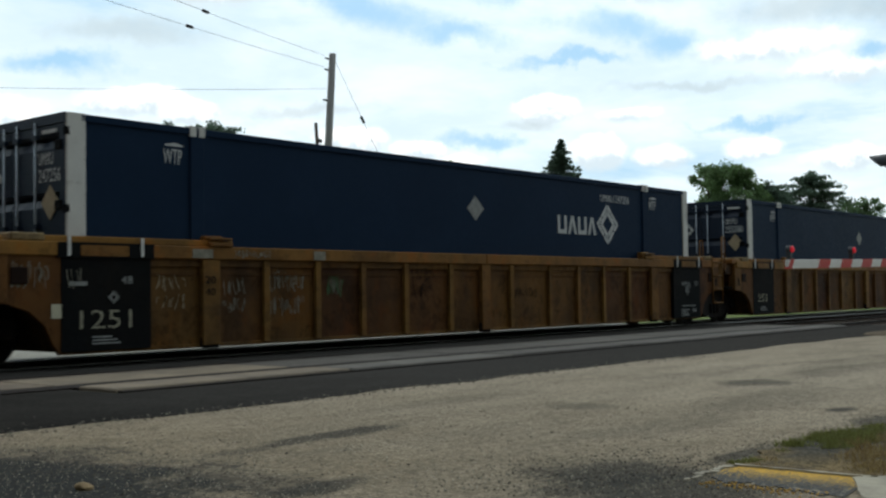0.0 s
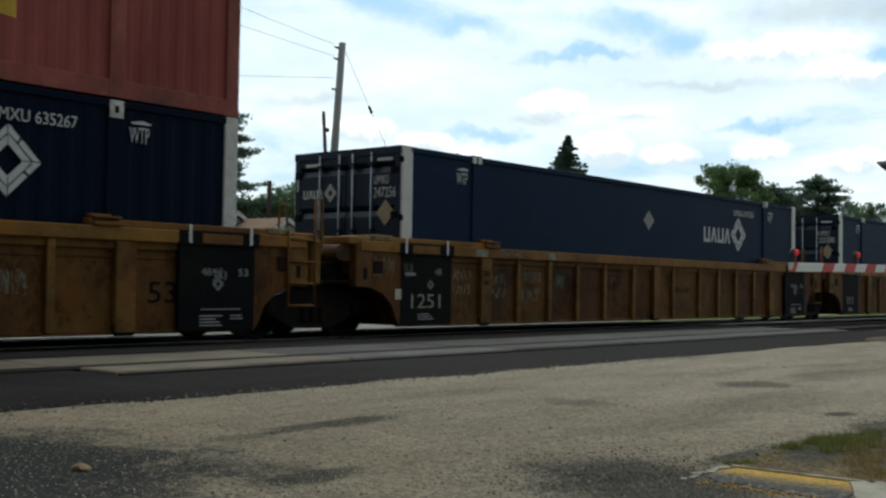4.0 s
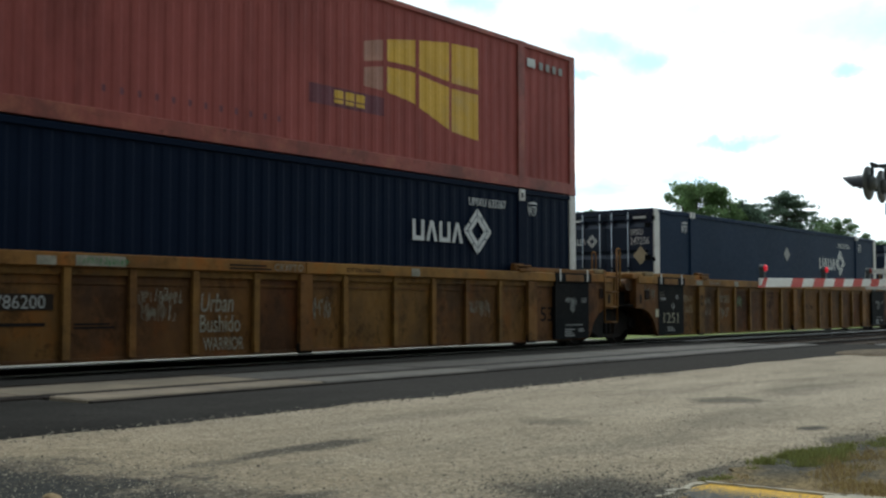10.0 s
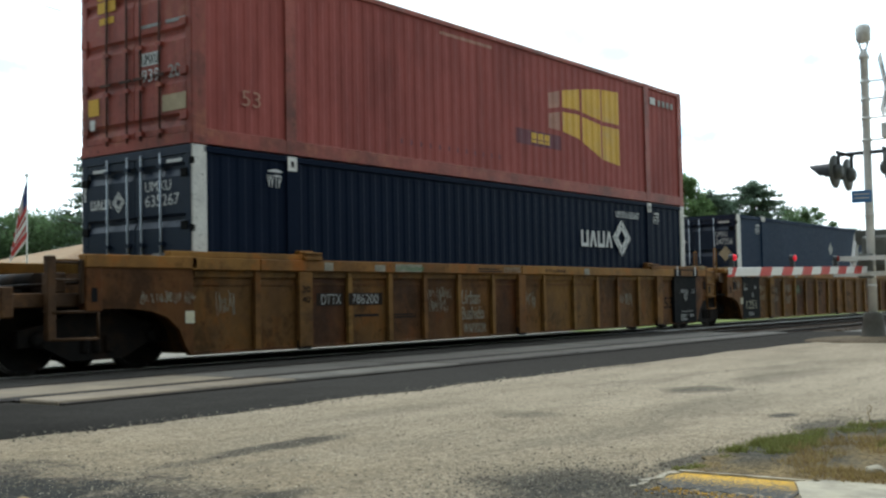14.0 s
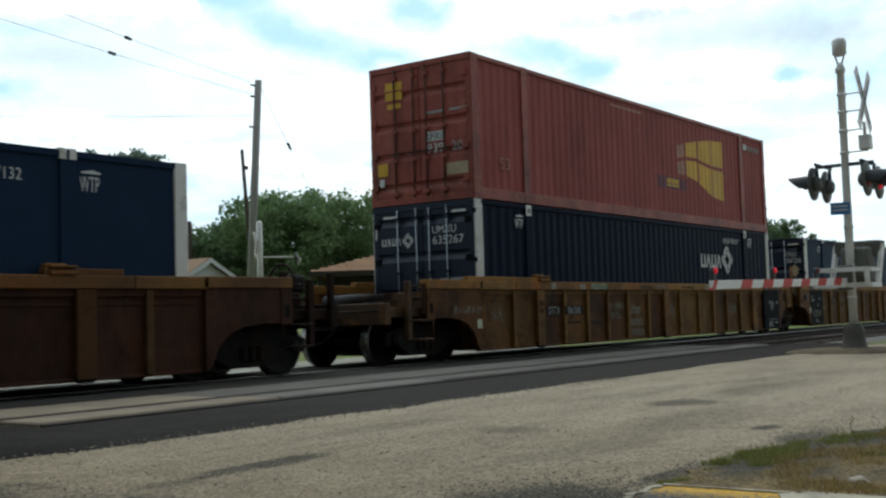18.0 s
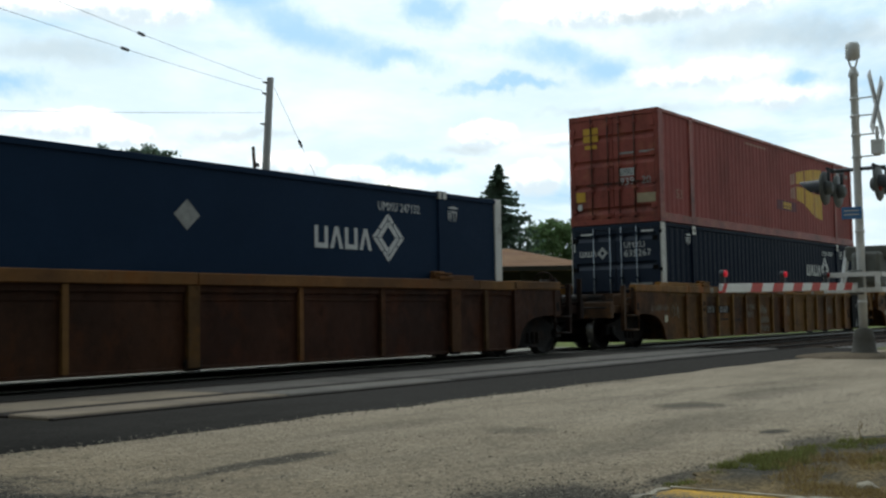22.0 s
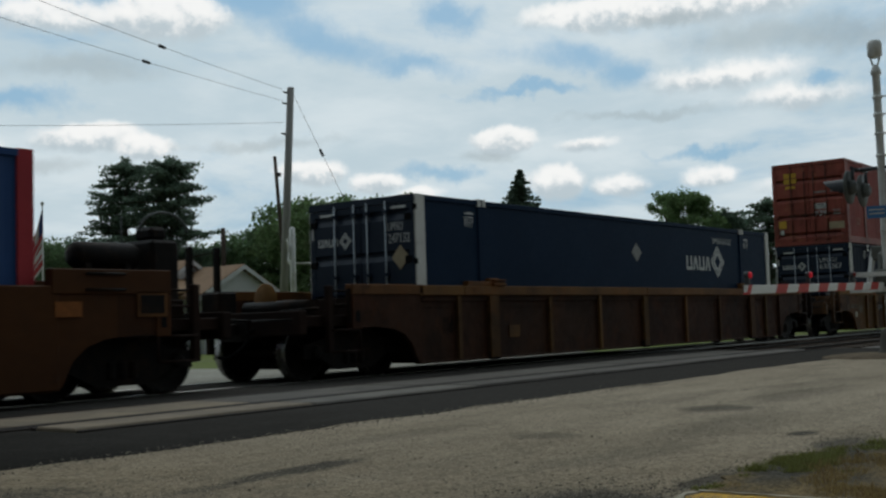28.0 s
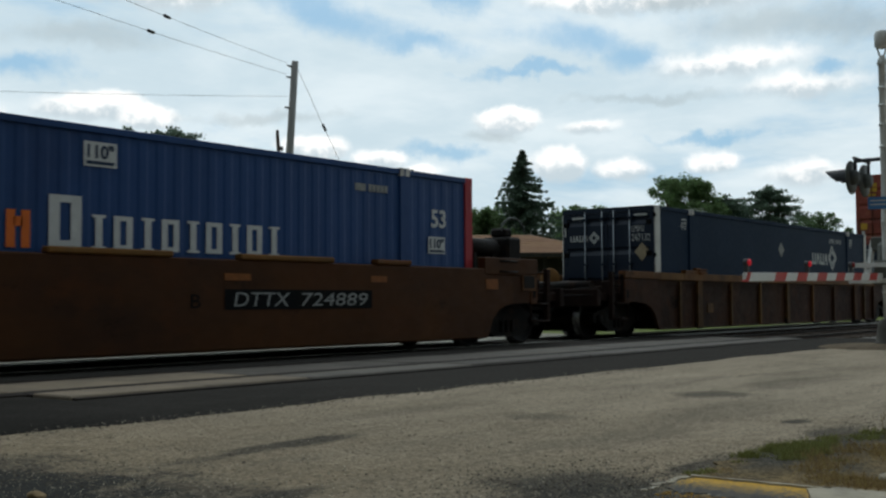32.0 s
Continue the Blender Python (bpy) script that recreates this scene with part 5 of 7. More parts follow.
            for s in (-1, 1):
                bm = B()
                box(bm, *sorted((X(2.30), X(2.42))), min(s * 1.36, s * 1.46), max(s * 1.36, s * 1.46), 0.45, 1.50, 0.01)
                box(bm, *sorted((X(1.86), X(1.94))), min(s * 1.38, s * 1.46), max(s * 1.38, s * 1.46), 0.90, 1.46, 0.01)
                part("grab_post", bm, grimy, car)
                bm = B()
                for z in (0.46, 0.80):
                    rod(bm, (X(2.36), s * 1.46, z), (X(1.70), s * 1.46, z), 0.02)
                rod(bm, (X(1.70), s * 1.46, 0.46), (X(1.70), s * 1.46, 0.86), 0.02)
                part("step_frame", bm, grimy, car)
                bm = B()
                for z in (1.20, 1.42):
                    rod(bm, (X(1.8), s * 1.40, z), (X(2.36), s * 1.40, z), 0.018)
                part("handrail", bm, grimy, car)
            bm = B()
            rod(bm, (X(2.1), -0.75, 1.18), (X(2.1), 0.75, 1.18), 0.13, seg=14)
            box(bm, *sorted((X(1.2), X(1.6))), 0.1, 0.7, 1.04, 1.34, 0.02)
            rod(bm, (X(1.4), -1.1, 1.20), (X(2.6), -0.6, 1.12), 0.025)
            rod(bm, (X(2.6), -0.6, 1.12), (X(3.1), -0.35, 0.80), 0.025)
            part("brake_gear", bm, MAT["iron"], car, "dark brake cylinder and pipes")
            part("crossover_step", box(B(), *sorted((X(2.45), X(2.82))), -0.95, -0.35, 1.06, 1.10), MAT["iron"], car)
            part("cut_lever", rod(rod(B(), (X(3.10), -1.35, 0.98), (X(3.10), -0.45, 0.98), 0.018), (X(3.10), -0.45, 0.98), (X(3.34), -0.10, 1.02), 0.018), MAT["iron"], car)
            part("air_pipe", rod(rod(B(), (X(0.5), -0.62, 0.80), (X(2.9), -0.62, 0.76), 0.032), (X(2.9), -0.62, 0.76), (X(3.05), -0.35, 0.72), 0.03), MAT["iron"], car)
            part("side_bearing", box(B(), *sorted((X(1.25), X(1.62))), -1.12, 1.12, 0.74, 0.88, 0.02), MAT["iron"], car)
            part("retainer_box", box(B(), *sorted((X(2.05), X(2.28))), -1.30, -1.10, 1.04, 1.30, 0.02), grimy, car)
            pts = [(X(3.05 + 0.45 * k / 8), -0.35 + 0.25 * k / 8, 0.72 - 0.30 * math.sin(math.pi * k / 8 * 0.62)) for k in range(9)]
            bm = tube(B(), pts, 0.025, 8)
            part("brake_hose", bm, MAT["black"], car, "black hanging air hose")
            truck(car, X(1.43))
    return car


R_TAN = [(2.06, 0.30), (3.10, 0.11), (4.12, 0.11), (5.08, 0.11), (6.10, 0.11), (7.20, 0.11), (8.17, 0.26), (9.05, 0.11), (10.25, 0.11), (11.25, 0.11), (12.2, 0.11), (13.22, 0.11), (14.25, 0.30)]
R_TANB = [(2.06, 0.30), (3.06, 0.11), (4.07, 0.11), (5.04, 0.11), (6.05, 0.11), (7.2, 0.11), (8.15, 0.26), (8.95, 0.11), (10.2, 0.11), (11.19, 0.11), (12.14, 0.11), (13.16, 0.11), (14.2, 0.30)]
R_BROWN = [(0.98, 0.12), (2.04, 0.30), (4.04, 0.12), (6.03, 0.10), (8.08, 0.22), (10.24, 0.10), (12.22, 0.12), (14.3, 0.30), (15.32, 0.12)]
wa = well_car(XA, "tan", "tan-yellow ribbed well car, weathered, with black end panels", R_TANB, ("joint", "joint"))
wb = well_car(XB, "tan", "tan-yellow ribbed well car, rusty and sprayed over, black end panels", R_TANB, ("joint", "joint"))
wc = well_car(XC, "tan", "tan-yellow ribbed well car carrying a double stack, spray-painted sides", [(1.07, 0.12)] + R_TAN, ("coupler", "joint"))
wd = well_car(XD, "brown", "dark brown ribbed well car with a worn yellow rim", R_BROWN, ("coupler", "coupler"))
we = well_car(XE, "smooth", "orange-brown smooth-sided well car with yellow pads on its rim", [], ("coupler", "coupler"))


# ---- crossing signals ----
MAST = (20.67, 5.92)


def flasher(parent, x, y, z, facing, lit):
    """A round black target with a hooded red lens, facing along y."""
    s = facing
    turn = pose(x, y, z, -90 * s, 0, 0)
    bm = lathe(B(), [(0.02, 0.0), (0.30, 0.0), (0.305, 0.02), (0.30, 0.03), (0.12, 0.03), (0.02, 0.03)], 28, turn)
    lathe(bm, [(0.07, -0.13), (0.12, -0.10), (0.14, 0.0)], 18, turn)
    lamp = part("flashing_light", bm, MAT["lamp_grey"], parent, "black round target with a hooded red light")
    part("lens", lathe(B(), [(0.13, 0.03), (0.125, 0.05), (0.08, 0.068), (0.02, 0.075)], 20, turn), MAT["lens_on" if lit else "lens"], lamp, "red lens")
    # hood: a half tube, longest above
    v, f = [], []
    n = 14
    for i in range(n + 1):
        a = math.radians(-20 + 220 * i / n)
        reach = 0.44 * (0.45 + 0.55 * math.sin(math.radians(180 * i / n)))
        for r in (0.165, 0.158):
            cx, cz = r * math.cos(a), r * math.sin(a)
            v += [(x + cx, y + s * 0.02, z + cz), (x + cx, y + s * (0.03 + reach), z + cz - 0.02)]
    for i in range(n):
        a, b = 4 * i, 4 * (i + 1)
        f += [(a, b, b + 1, a + 1), (a + 2, a + 3, b + 3, b + 2), (a + 1, b + 1, b + 3, a + 3)]
    part("hood", raw_mesh("hood", v, f), MAT["lampblack"], lamp)


def gate_light(parent, x, y, z, lit):
    lamp = part("gate_light", box(lathe(B(), [(0.03, -0.04), (0.05, -0.03), (0.05, 0.03), (0.03, 0.04)], 14, pose(x, y, z + 0.13, 90, 0, 0)), x - 0.03, x + 0.03, y - 0.03, y + 0.03, z, z + 0.1), MAT["lampblack"], parent, "small red arm light on a bracket")
    part("lens", lathe(B(), [(0.044, 0.03), (0.045, 0.045), (0.036, 0.06), (0.015, 0.068)], 14, pose(x, y, z + 0.13, 90, 0, 0)), MAT["lens_on" if lit else "lens"], lamp, "glowing red lens")


MAT["mound"] = paving("bare_brown_dirt", (0.15, 0.115, 0.08), (0.19, 0.15, 0.105), (0.08, 0.065, 0.045), 2.0, 0.5, 0.65, 40.0)


def crossing_signal():
    mx, my = MAST
    t = thing("crossing_signal", pose(mx, my, 0.03), "silver crossing signal mast with crossbuck, flashing lights and lowered gate", "crossing signal")
    part("mast", lathe(B(), [(0.075, 0.3), (0.075, 2.6), (0.07, 2.62), (0.068, 5.05), (0.09, 5.06), (0.09, 5.12), (0.06, 5.2), (0.03, 5.24)], 20), MAT["steel"], t, "silver-painted steel tube")
    for z in (0.92, 2.2, 3.55, 3.95, 4.3, 4.62):
        part("mast_band", lathe(B(), [(0.085, 0), (0.085, 0.05)], 16, pose(0, 0, z)), MAT["steel"], t)
    part("bell", lathe(B(), [(0.05, 5.36), (0.125, 5.40), (0.13, 5.62), (0.105, 5.68), (0.02, 5.70)], 20), MAT["steel"], t, "grey bell on top of the mast")
    bm = B()
    for s in (-1, 1):
        rod(bm, (0, s * 0.03, 5.20), (0, s * 0.09, 5.40), 0.018)
    part("bell_yoke", bm, MAT["steel"], t)
    part("base", lathe(B(), [(0.27, -0.03), (0.26, 0.04), (0.215, 0.07), (0.185, 0.30), (0.165, 0.44), (0.10, 0.47), (0.09, 0.48)], 16), MAT["base_iron"], t, "cast grey base")
    # crossbuck towards the road
    for k, a in enumerate((52, -52)):
        bm = box(B(), -0.66, 0.66, -0.006 - 0.012 * k, 0.006 - 0.012 * k, -0.11, 0.11)
        bl = part("crossbuck_blade", bm, MAT["gate_white"], t, "white crossbuck blade with a dark letter bar", pose(0, -0.38, 4.50, 0, a, 0))
        part("letter_bar", box(B(), -0.5, 0.5, -0.022 - 0.012 * k, -0.018 - 0.012 * k, -0.02, 0.02), MAT["lampblack"], bl)
    for z in (3.98, 4.33, 4.65, 3.58):
        part("sign_arm", rod(B(), (0, 0, z), (0, -0.42, z), 0.014), MAT["steel"], t)
    part("bell_box", box(box(B(), -0.10, 0.10, -0.48, -0.28, 3.60, 3.86, 0.01), -0.025, 0.025, -0.40, -0.35, 3.84, 4.1), MAT["steel"], t, "small grey box")
    part("crossarm", rod(rod(B(), (0, -0.5, 3.36), (0, 0.48, 3.36), 0.035), (-0.45, 0.40, 3.36), (0.45, 0.40, 3.36), 0.03), MAT["lampblack"], t)
    part("crossarm", rod(B(), (-0.45, -0.40, 3.36), (0.45, -0.40, 3.36), 0.03), MAT["lampblack"], t)
    for x in (-0.38, 0.38):
        part("light_stem", rod(B(), (x, 0.40, 3.10), (x, 0.40, 3.36), 0.03), MAT["lampblack"], t)
        flasher(t, x, 0.46, 3.02, 1, False)
        part("light_stem", rod(B(), (x, -0.40, 3.10), (x, -0.40, 3.36), 0.03), MAT["lampblack"], t)
        flasher(t, x, -0.46, 3.02, -1, x > 0)
    sg = part("blue_sign", box(B(), -0.008, 0.008, -0.17, 0.17, -0.11, 0.11, 0.003), MAT["sign_blue"], t, "small blue notice plate", pose(-0.10, 0.10, 2.56, 0, 0, 12))
    for k in range(2):
        part("print_bar", box(B(), -0.012, -0.008, -0.13, 0.13, 0.03 - 0.07 * k, 0.055 - 0.07 * k), MAT["letter"], sg)
    # mechanism and arm
    bm = box(B(), -0.22, 0.26, -0.30, 0.20, 1.22, 1.86, 0.05)
    mech = part("gate_mechanism", bm, MAT["mech"], t, "grey gate mechanism housing", pose(0.30, 0.0, 0))
    part("cover", box(B(), -0.26, -0.21, -0.24, 0.14, 1.30, 1.78, 0.01), MAT["mech"], mech)
    for y in (-0.42, 0.40):
        bm = prism(B(), [(-0.34, 1.12), (0.34, 1.12), (0.34, 1.20), (-0.34, 1.20)], y - 0.025, y + 0.025)
        prism(bm, [(-0.34, 1.40), (0.34, 1.40), (0.34, 1.47), (-0.34, 1.47)], y - 0.025, y + 0.025)
        part("arm_yoke", bm, MAT["steel"], t, "pale steel yoke of the gate arm")
        part("counterweight_arm", prism(B(), [(0.10, 1.18), (0.26, 1.18), (0.62, 1.86), (0.48, 1.92)], y - 0.03, y + 0.03), MAT["steel"], t, "slanting counterweight arm")
    bm = B()
    for z0, z1 in ((1.12, 1.20), (1.40, 1.48)):
        box(bm, -0.39, -0.34, -0.42, 0.56, z0, z1)
    for y0, y1 in ((-0.42, -0.34), (0.48, 0.56)):
        box(bm, -0.388, -0.342, y0, y1, 1.20, 1.40)
    part("yoke_frame", bm, MAT["steel"], t, "pale open steel frame across the mast")
    part("pivot_plate", box(B(), -0.33, -0.20, -0.10, 0.14, 1.08, 1.52, 0.02), MAT["mech"], t)
    part("counterweight", box(B(), 0.40, 0.78, -0.42, 0.40, 1.72, 1.98, 0.02), MAT["mech"], t)
    arm = part("gate_arm", box(B(), -6.45, -0.30, -0.022, 0.022, 1.175, 1.295, 0.006), MAT["gate_white"], t, "lowered gate arm striped red and white")
    arm.matrix_basis = pose(0, 0, 0, 0, 0, 0) @ Matrix.Translation((0, 0, 1.28)) @ pose(0, 0, 0, 0, -0.9, 0) @ Matrix.Translation((0, 0, -1.28))
    for r, w in [(-6.47, 0.12)] + [(-5.44 + 0.862 * i, 0.41) for i in range(6)]:
        part("red_stripe", prism(B(), [(r, 1.172), (r + w, 1.172), (r + w + 0.10, 1.298), (r + 0.10, 1.298)], -0.026, 0.026), MAT["gate_red"], arm)
    gate_light(arm, -6.36, 0, 1.30, True)
    gate_light(arm, -4.05, 0, 1.30, True)
    gate_light(arm, -2.0, 0, 1.30, False)
    mound = B()
    lathe(mound, [(1.25, -0.03), (1.15, 0.03), (0.8, 0.06), (0.3, 0.075)], 26)
    for v in mound.verts:
        v.co.x *= 1.0 + 0.2 * noise.noise(v.co * 1.7)
        v.co.z += 0.015 * noise.noise(v.co * 4)
    tagged(part("dirt_mound", mound, MAT["mound"], at=pose(mx, my, -0.005)), "low brown dirt mound round the signal base", "dirt mound")
    return t


def far_signal():
    """The signal on the other side of the tracks, seen from its back and side."""
    r, a = 32.0, math.radians(45.4)
    cx, cy = r * math.cos(a), r * math.sin(a)
    t = thing("crossing_signal", pose(cx, cy, -0.02, 0, 0, 36), "grey crossing signal with a white crossbuck beyond the tracks", "crossing signal")
    part("mast", lathe(B(), [(0.09, 0.0), (0.085, 3.7), (0.04, 3.75)], 14), MAT["steel"], t)
    part("base", box(B(), -0.25, 0.25, -0.25, 0.25, 0.0, 0.45, 0.03), MAT["steel"], t)
    for k, ang in enumerate((55, -55)):
        part("crossbuck_blade", box(B(), -0.40, 0.40, -0.01 - 0.014 * k, 0.01 - 0.014 * k, -0.08, 0.08), MAT["steel"], t, "white crossbuck blade", pose(-0.10, 0.1, 3.05, 0, ang, 0))
    part("crossarm", rod(B(), (-0.05, 0.0, 2.72), (0.5, -0.9, 2.72), 0.02), MAT["steel"], t)
    part("light_target", lathe(B(), [(0.03, 0), (0.19, 0.0), (0.19, 0.03), (0.03, 0.05)], 20, pose(0.5, -0.95, 2.66, 90, 0, 0)), MAT["lampblack"], t, "black round target")
    # white plate drawn for the light reflected on the dark target
    part("reflector_plate", box(B(), -0.10, 0.10, -0.012, 0.012, -0.10, 0.10), MAT["gate_white"], t, "white lozenge standing for the reflection on the lamp", pose(0.5, -1.02, 2.62, 0, 45, 50))
    part("gate_arm", box(B(), 0.1, 0.15, -0.03, 0.03, 0.9, 3.5), MAT["mech"], t)
    return t


crossing_signal()
far_signal()


# ---- poles and wires ----
def wire(p, q, sag, name="overhead_wire", label="thin dark overhead wire", thick=0.0065, ball=None):
    t = thing(name, pose(0, 0, 0), label, "wire", "overhead wires")
    P, Q = Vector(p), Vector(q)
    pts = []
    for i in range(25):
        k = i / 24
        c = P.lerp(Q, k)
        c.z -= sag * 4 * k * (1 - k)
        pts.append(c)
    bm = tube(B(), pts, thick, 5)
    part("strand", bm, MAT["lampblack"], t)
    if ball is not None:
        c = P.lerp(Q, ball)
        c.z -= sag * 4 * ball * (1 - ball)
        d = (Q - P).normalized() * 0.14
        part("splice", rod(B(), c - d, c + d, 0.05), MAT["lampblack"], t, "dark splice sleeve")
    return t


def utility_pole():
    t = thing("utility_pole", pose(28.0, 28.55, -0.15), "weathered grey wooden utility pole", "utility pole", "utility poles")
    bm = rod(B(), (-0.25, 0.25, 0), (0.14, -0.12, 9.65), 0.17, 0.125, 14)
    part("shaft", bm, MAT["wood"], t)
    for z, s in ((9.45, 1), (9.05, 1), (7.95, 1)):
        k = z / 9.65
        x, y = -0.25 + 0.39 * k, 0.25 - 0.37 * k
        part("insulator", rod(B(), (x - 0.10, y + 0.05, z), (x - 0.34, y + 0.02, z), 0.045, 0.03), MAT["lampblack"], t)
    t2 = thing("utility_pole", pose(31.1, 32.3, -0.15), "thin dark leaning pole stub behind a utility pole", "utility pole", "utility poles")
    part("shaft", rod(B(), (0.28, -0.28, 0), (-0.06, 0.06, 7.9), 0.10, 0.07, 10), MAT["bark"], t2)
    part("bracket", box(B(), -0.02, 0.16, -0.06, 0.06, 7.1, 7.25), MAT["lampblack"], t2)
    wire((27.8, 28.5, 9.40), (-17.2, 11.7, 9.6), 0.6, ball=0.167)
    wire((27.8, 28.5, 8.99), (-18.6, 14.3, 9.2), 0.6, ball=0.167)
    wire((27.8, 28.5, 8.2), (-20.0, 53.0, 8.4), 1.0)
    wire((28.2, 28.4, 9.3), (33.6, 27.4, -0.1), 0.0, "guy_wire", "taut guy wire with a dark strain insulator", 0.008, 0.22)
    # small far poles
    for az, r, top in ((35.05, 75, 7.2), (48.86, 62, 6.6)):
        p = thing("utility_pole", pose(r * math.cos(radians(az)), r * math.sin(radians(az)), -0.15), "dark far utility pole with crossarms", "utility pole", "utility poles")
        part("shaft", rod(B(), (0, 0, 0), (0, 0, top), 0.16, 0.12), MAT["bark"], p)
        if az < 40:
            for z in (top - 0.2, top - 0.9):
                part("pole_crossarm", rod(B(), (-0.9, 0.9, z), (0.9, -0.9, z), 0.06), MAT["bark"], p)
    return t


utility_pole()


def gantry():
    """Grey lattice gantry far behind the tracks."""
    t = thing("lattice_gantry", pose(0, 0, 0), "grey steel lattice gantry far behind the tracks", "gantry")
    a, b = Vector((83 * math.cos(radians(34.4)), 83 * math.sin(radians(34.4)), 0)), Vector((80 * math.cos(radians(24.6)), 80 * math.sin(radians(24.6)), 0))
    n = 16
    lo, hi = 5.25, 6.45
    def P(k, z, off):
        c = a.lerp(b, k)
        d = (b - a).normalized()
        return Vector((c.x + d.y * off, c.y - d.x * off, z))
    bm = B()
    for off in (0, 1.0):
        for z in (lo, hi):
            rod(bm, P(0, z, off), P(1, z, off), 0.055, seg=6)
    part("chord", bm, MAT["steel"], t)
    for off in (0, 1.0):
        bm = B()
        for i in range(n):
            rod(bm, P(i / n, lo if i % 2 else hi, off), P((i + 1) / n, hi if i % 2 else lo, off), 0.04, seg=5)
        part("lattice", bm, MAT["steel"], t)
    for k in (0.02, 0.56, 0.98):
        bm = B()
        for off in (0, 1.0):
            for dk in (0, 0.07):
                rod(bm, P(k - dk if k > 0.5 else k + dk, -0.15, off), P(k - dk if k > 0.5 else k + dk, hi + 0.2, off), 0.06, seg=6)
        for j in range(6):
            z0, z1 = j * 1.05, (j + 1) * 1.05
            kk = k - 0.07 if k > 0.5 else k + 0.07
            rod(bm, P(k, z0, 0), P(kk, z1, 0), 0.035, seg=5)
            rod(bm, P(kk, z0, 0), P(k, z1, 0), 0.035, seg=5)
        part("leg", bm, MAT["steel"], t)


gantry()


# ---- buildings beyond the tracks ----
def hip_building():
    """A low open shelter with a brown hipped roof."""
    x0, x1, y0, y1, ze, zr = 0.0, 12.6, 0.0, 7.6, 3.02, 4.05
    t = thing("shelter_building", pose(36.6, 34.1, 0, 0, 0, -52), "low dark building under a brown hipped roof", "building")
    ym, xa, xb = (y0 + y1) / 2, x0 + 3.7, x1 - 3.7
    rf = part("roof", raw_mesh("roof", [(x0, y0, ze), (x1, y0, ze), (x1, y1, ze), (x0, y1, ze), (xa, ym, zr), (xb, ym, zr), (x0, y0, ze - 0.16), (x1, y0, ze - 0.16), (x1, y1, ze - 0.16), (x0, y1, ze - 0.16)],
                               [(0, 1, 5, 4), (1, 2, 5), (2, 3, 4, 5), (3, 0, 4), (0, 6, 7, 1), (1, 7, 8, 2), (2, 8, 9, 3), (3, 9, 6, 0), (6, 9, 8, 7)]), MAT["shingle_brown"], t, "brown shingled hipped roof")
    rows = 10
    dy, dz = (ym - y0) / rows, (zr - ze) / rows
    for i in range(rows):
        k = i / rows
        zz, ya = ze + (zr - ze) * k, y0 + (ym - y0) * k
        xl, xr = x0 + (xa - x0) * k + 0.1, x1 + (xb - x1) * k - 0.1
        part("shingle_course", prism(B(), [(ya - 0.01, zz + 0.002), (ya + dy, zz + dz + 0.002), (ya + dy, zz + dz + 0.01), (ya - 0.01, zz + 0.022)], xl, xr - dy * 0.9, "x"), MAT["shingle_brown"], rf)
    part("fascia", box(B(), x0 - 0.02, x1 + 0.02, y0 - 0.06, y0 - 0.01, ze - 0.2, ze + 0.02), MAT["dark_wall"], t)
    part("wall", box(B(), x0 + 0.6, x1 - 0.6, y0 + 1.6, y1 - 0.6, -0.15, ze - 0.1), MAT["dark_wall"], t, "dark shaded wall")
    for i in range(5):
        x = x0 + 0.4 + i * 2.9
        part("porch_post", box(B(), x, x + 0.18, y0 + 0.3, y0 + 0.48, -0.15, ze - 0.1), MAT["dark_wall"], t)
    for i in range(3):
        x = x0 + 1.8 + i * 3.6
        w = part("window", box(B(), x, x + 1.3, y0 + 1.52, y0 + 1.6, 0.9, 2.1), MAT["dark_wall"], t)
        part("pane", box(B(), x + 0.08, x + 1.22, y0 + 1.50, y0 + 1.53, 0.98, 2.02), MAT["glass"], w)


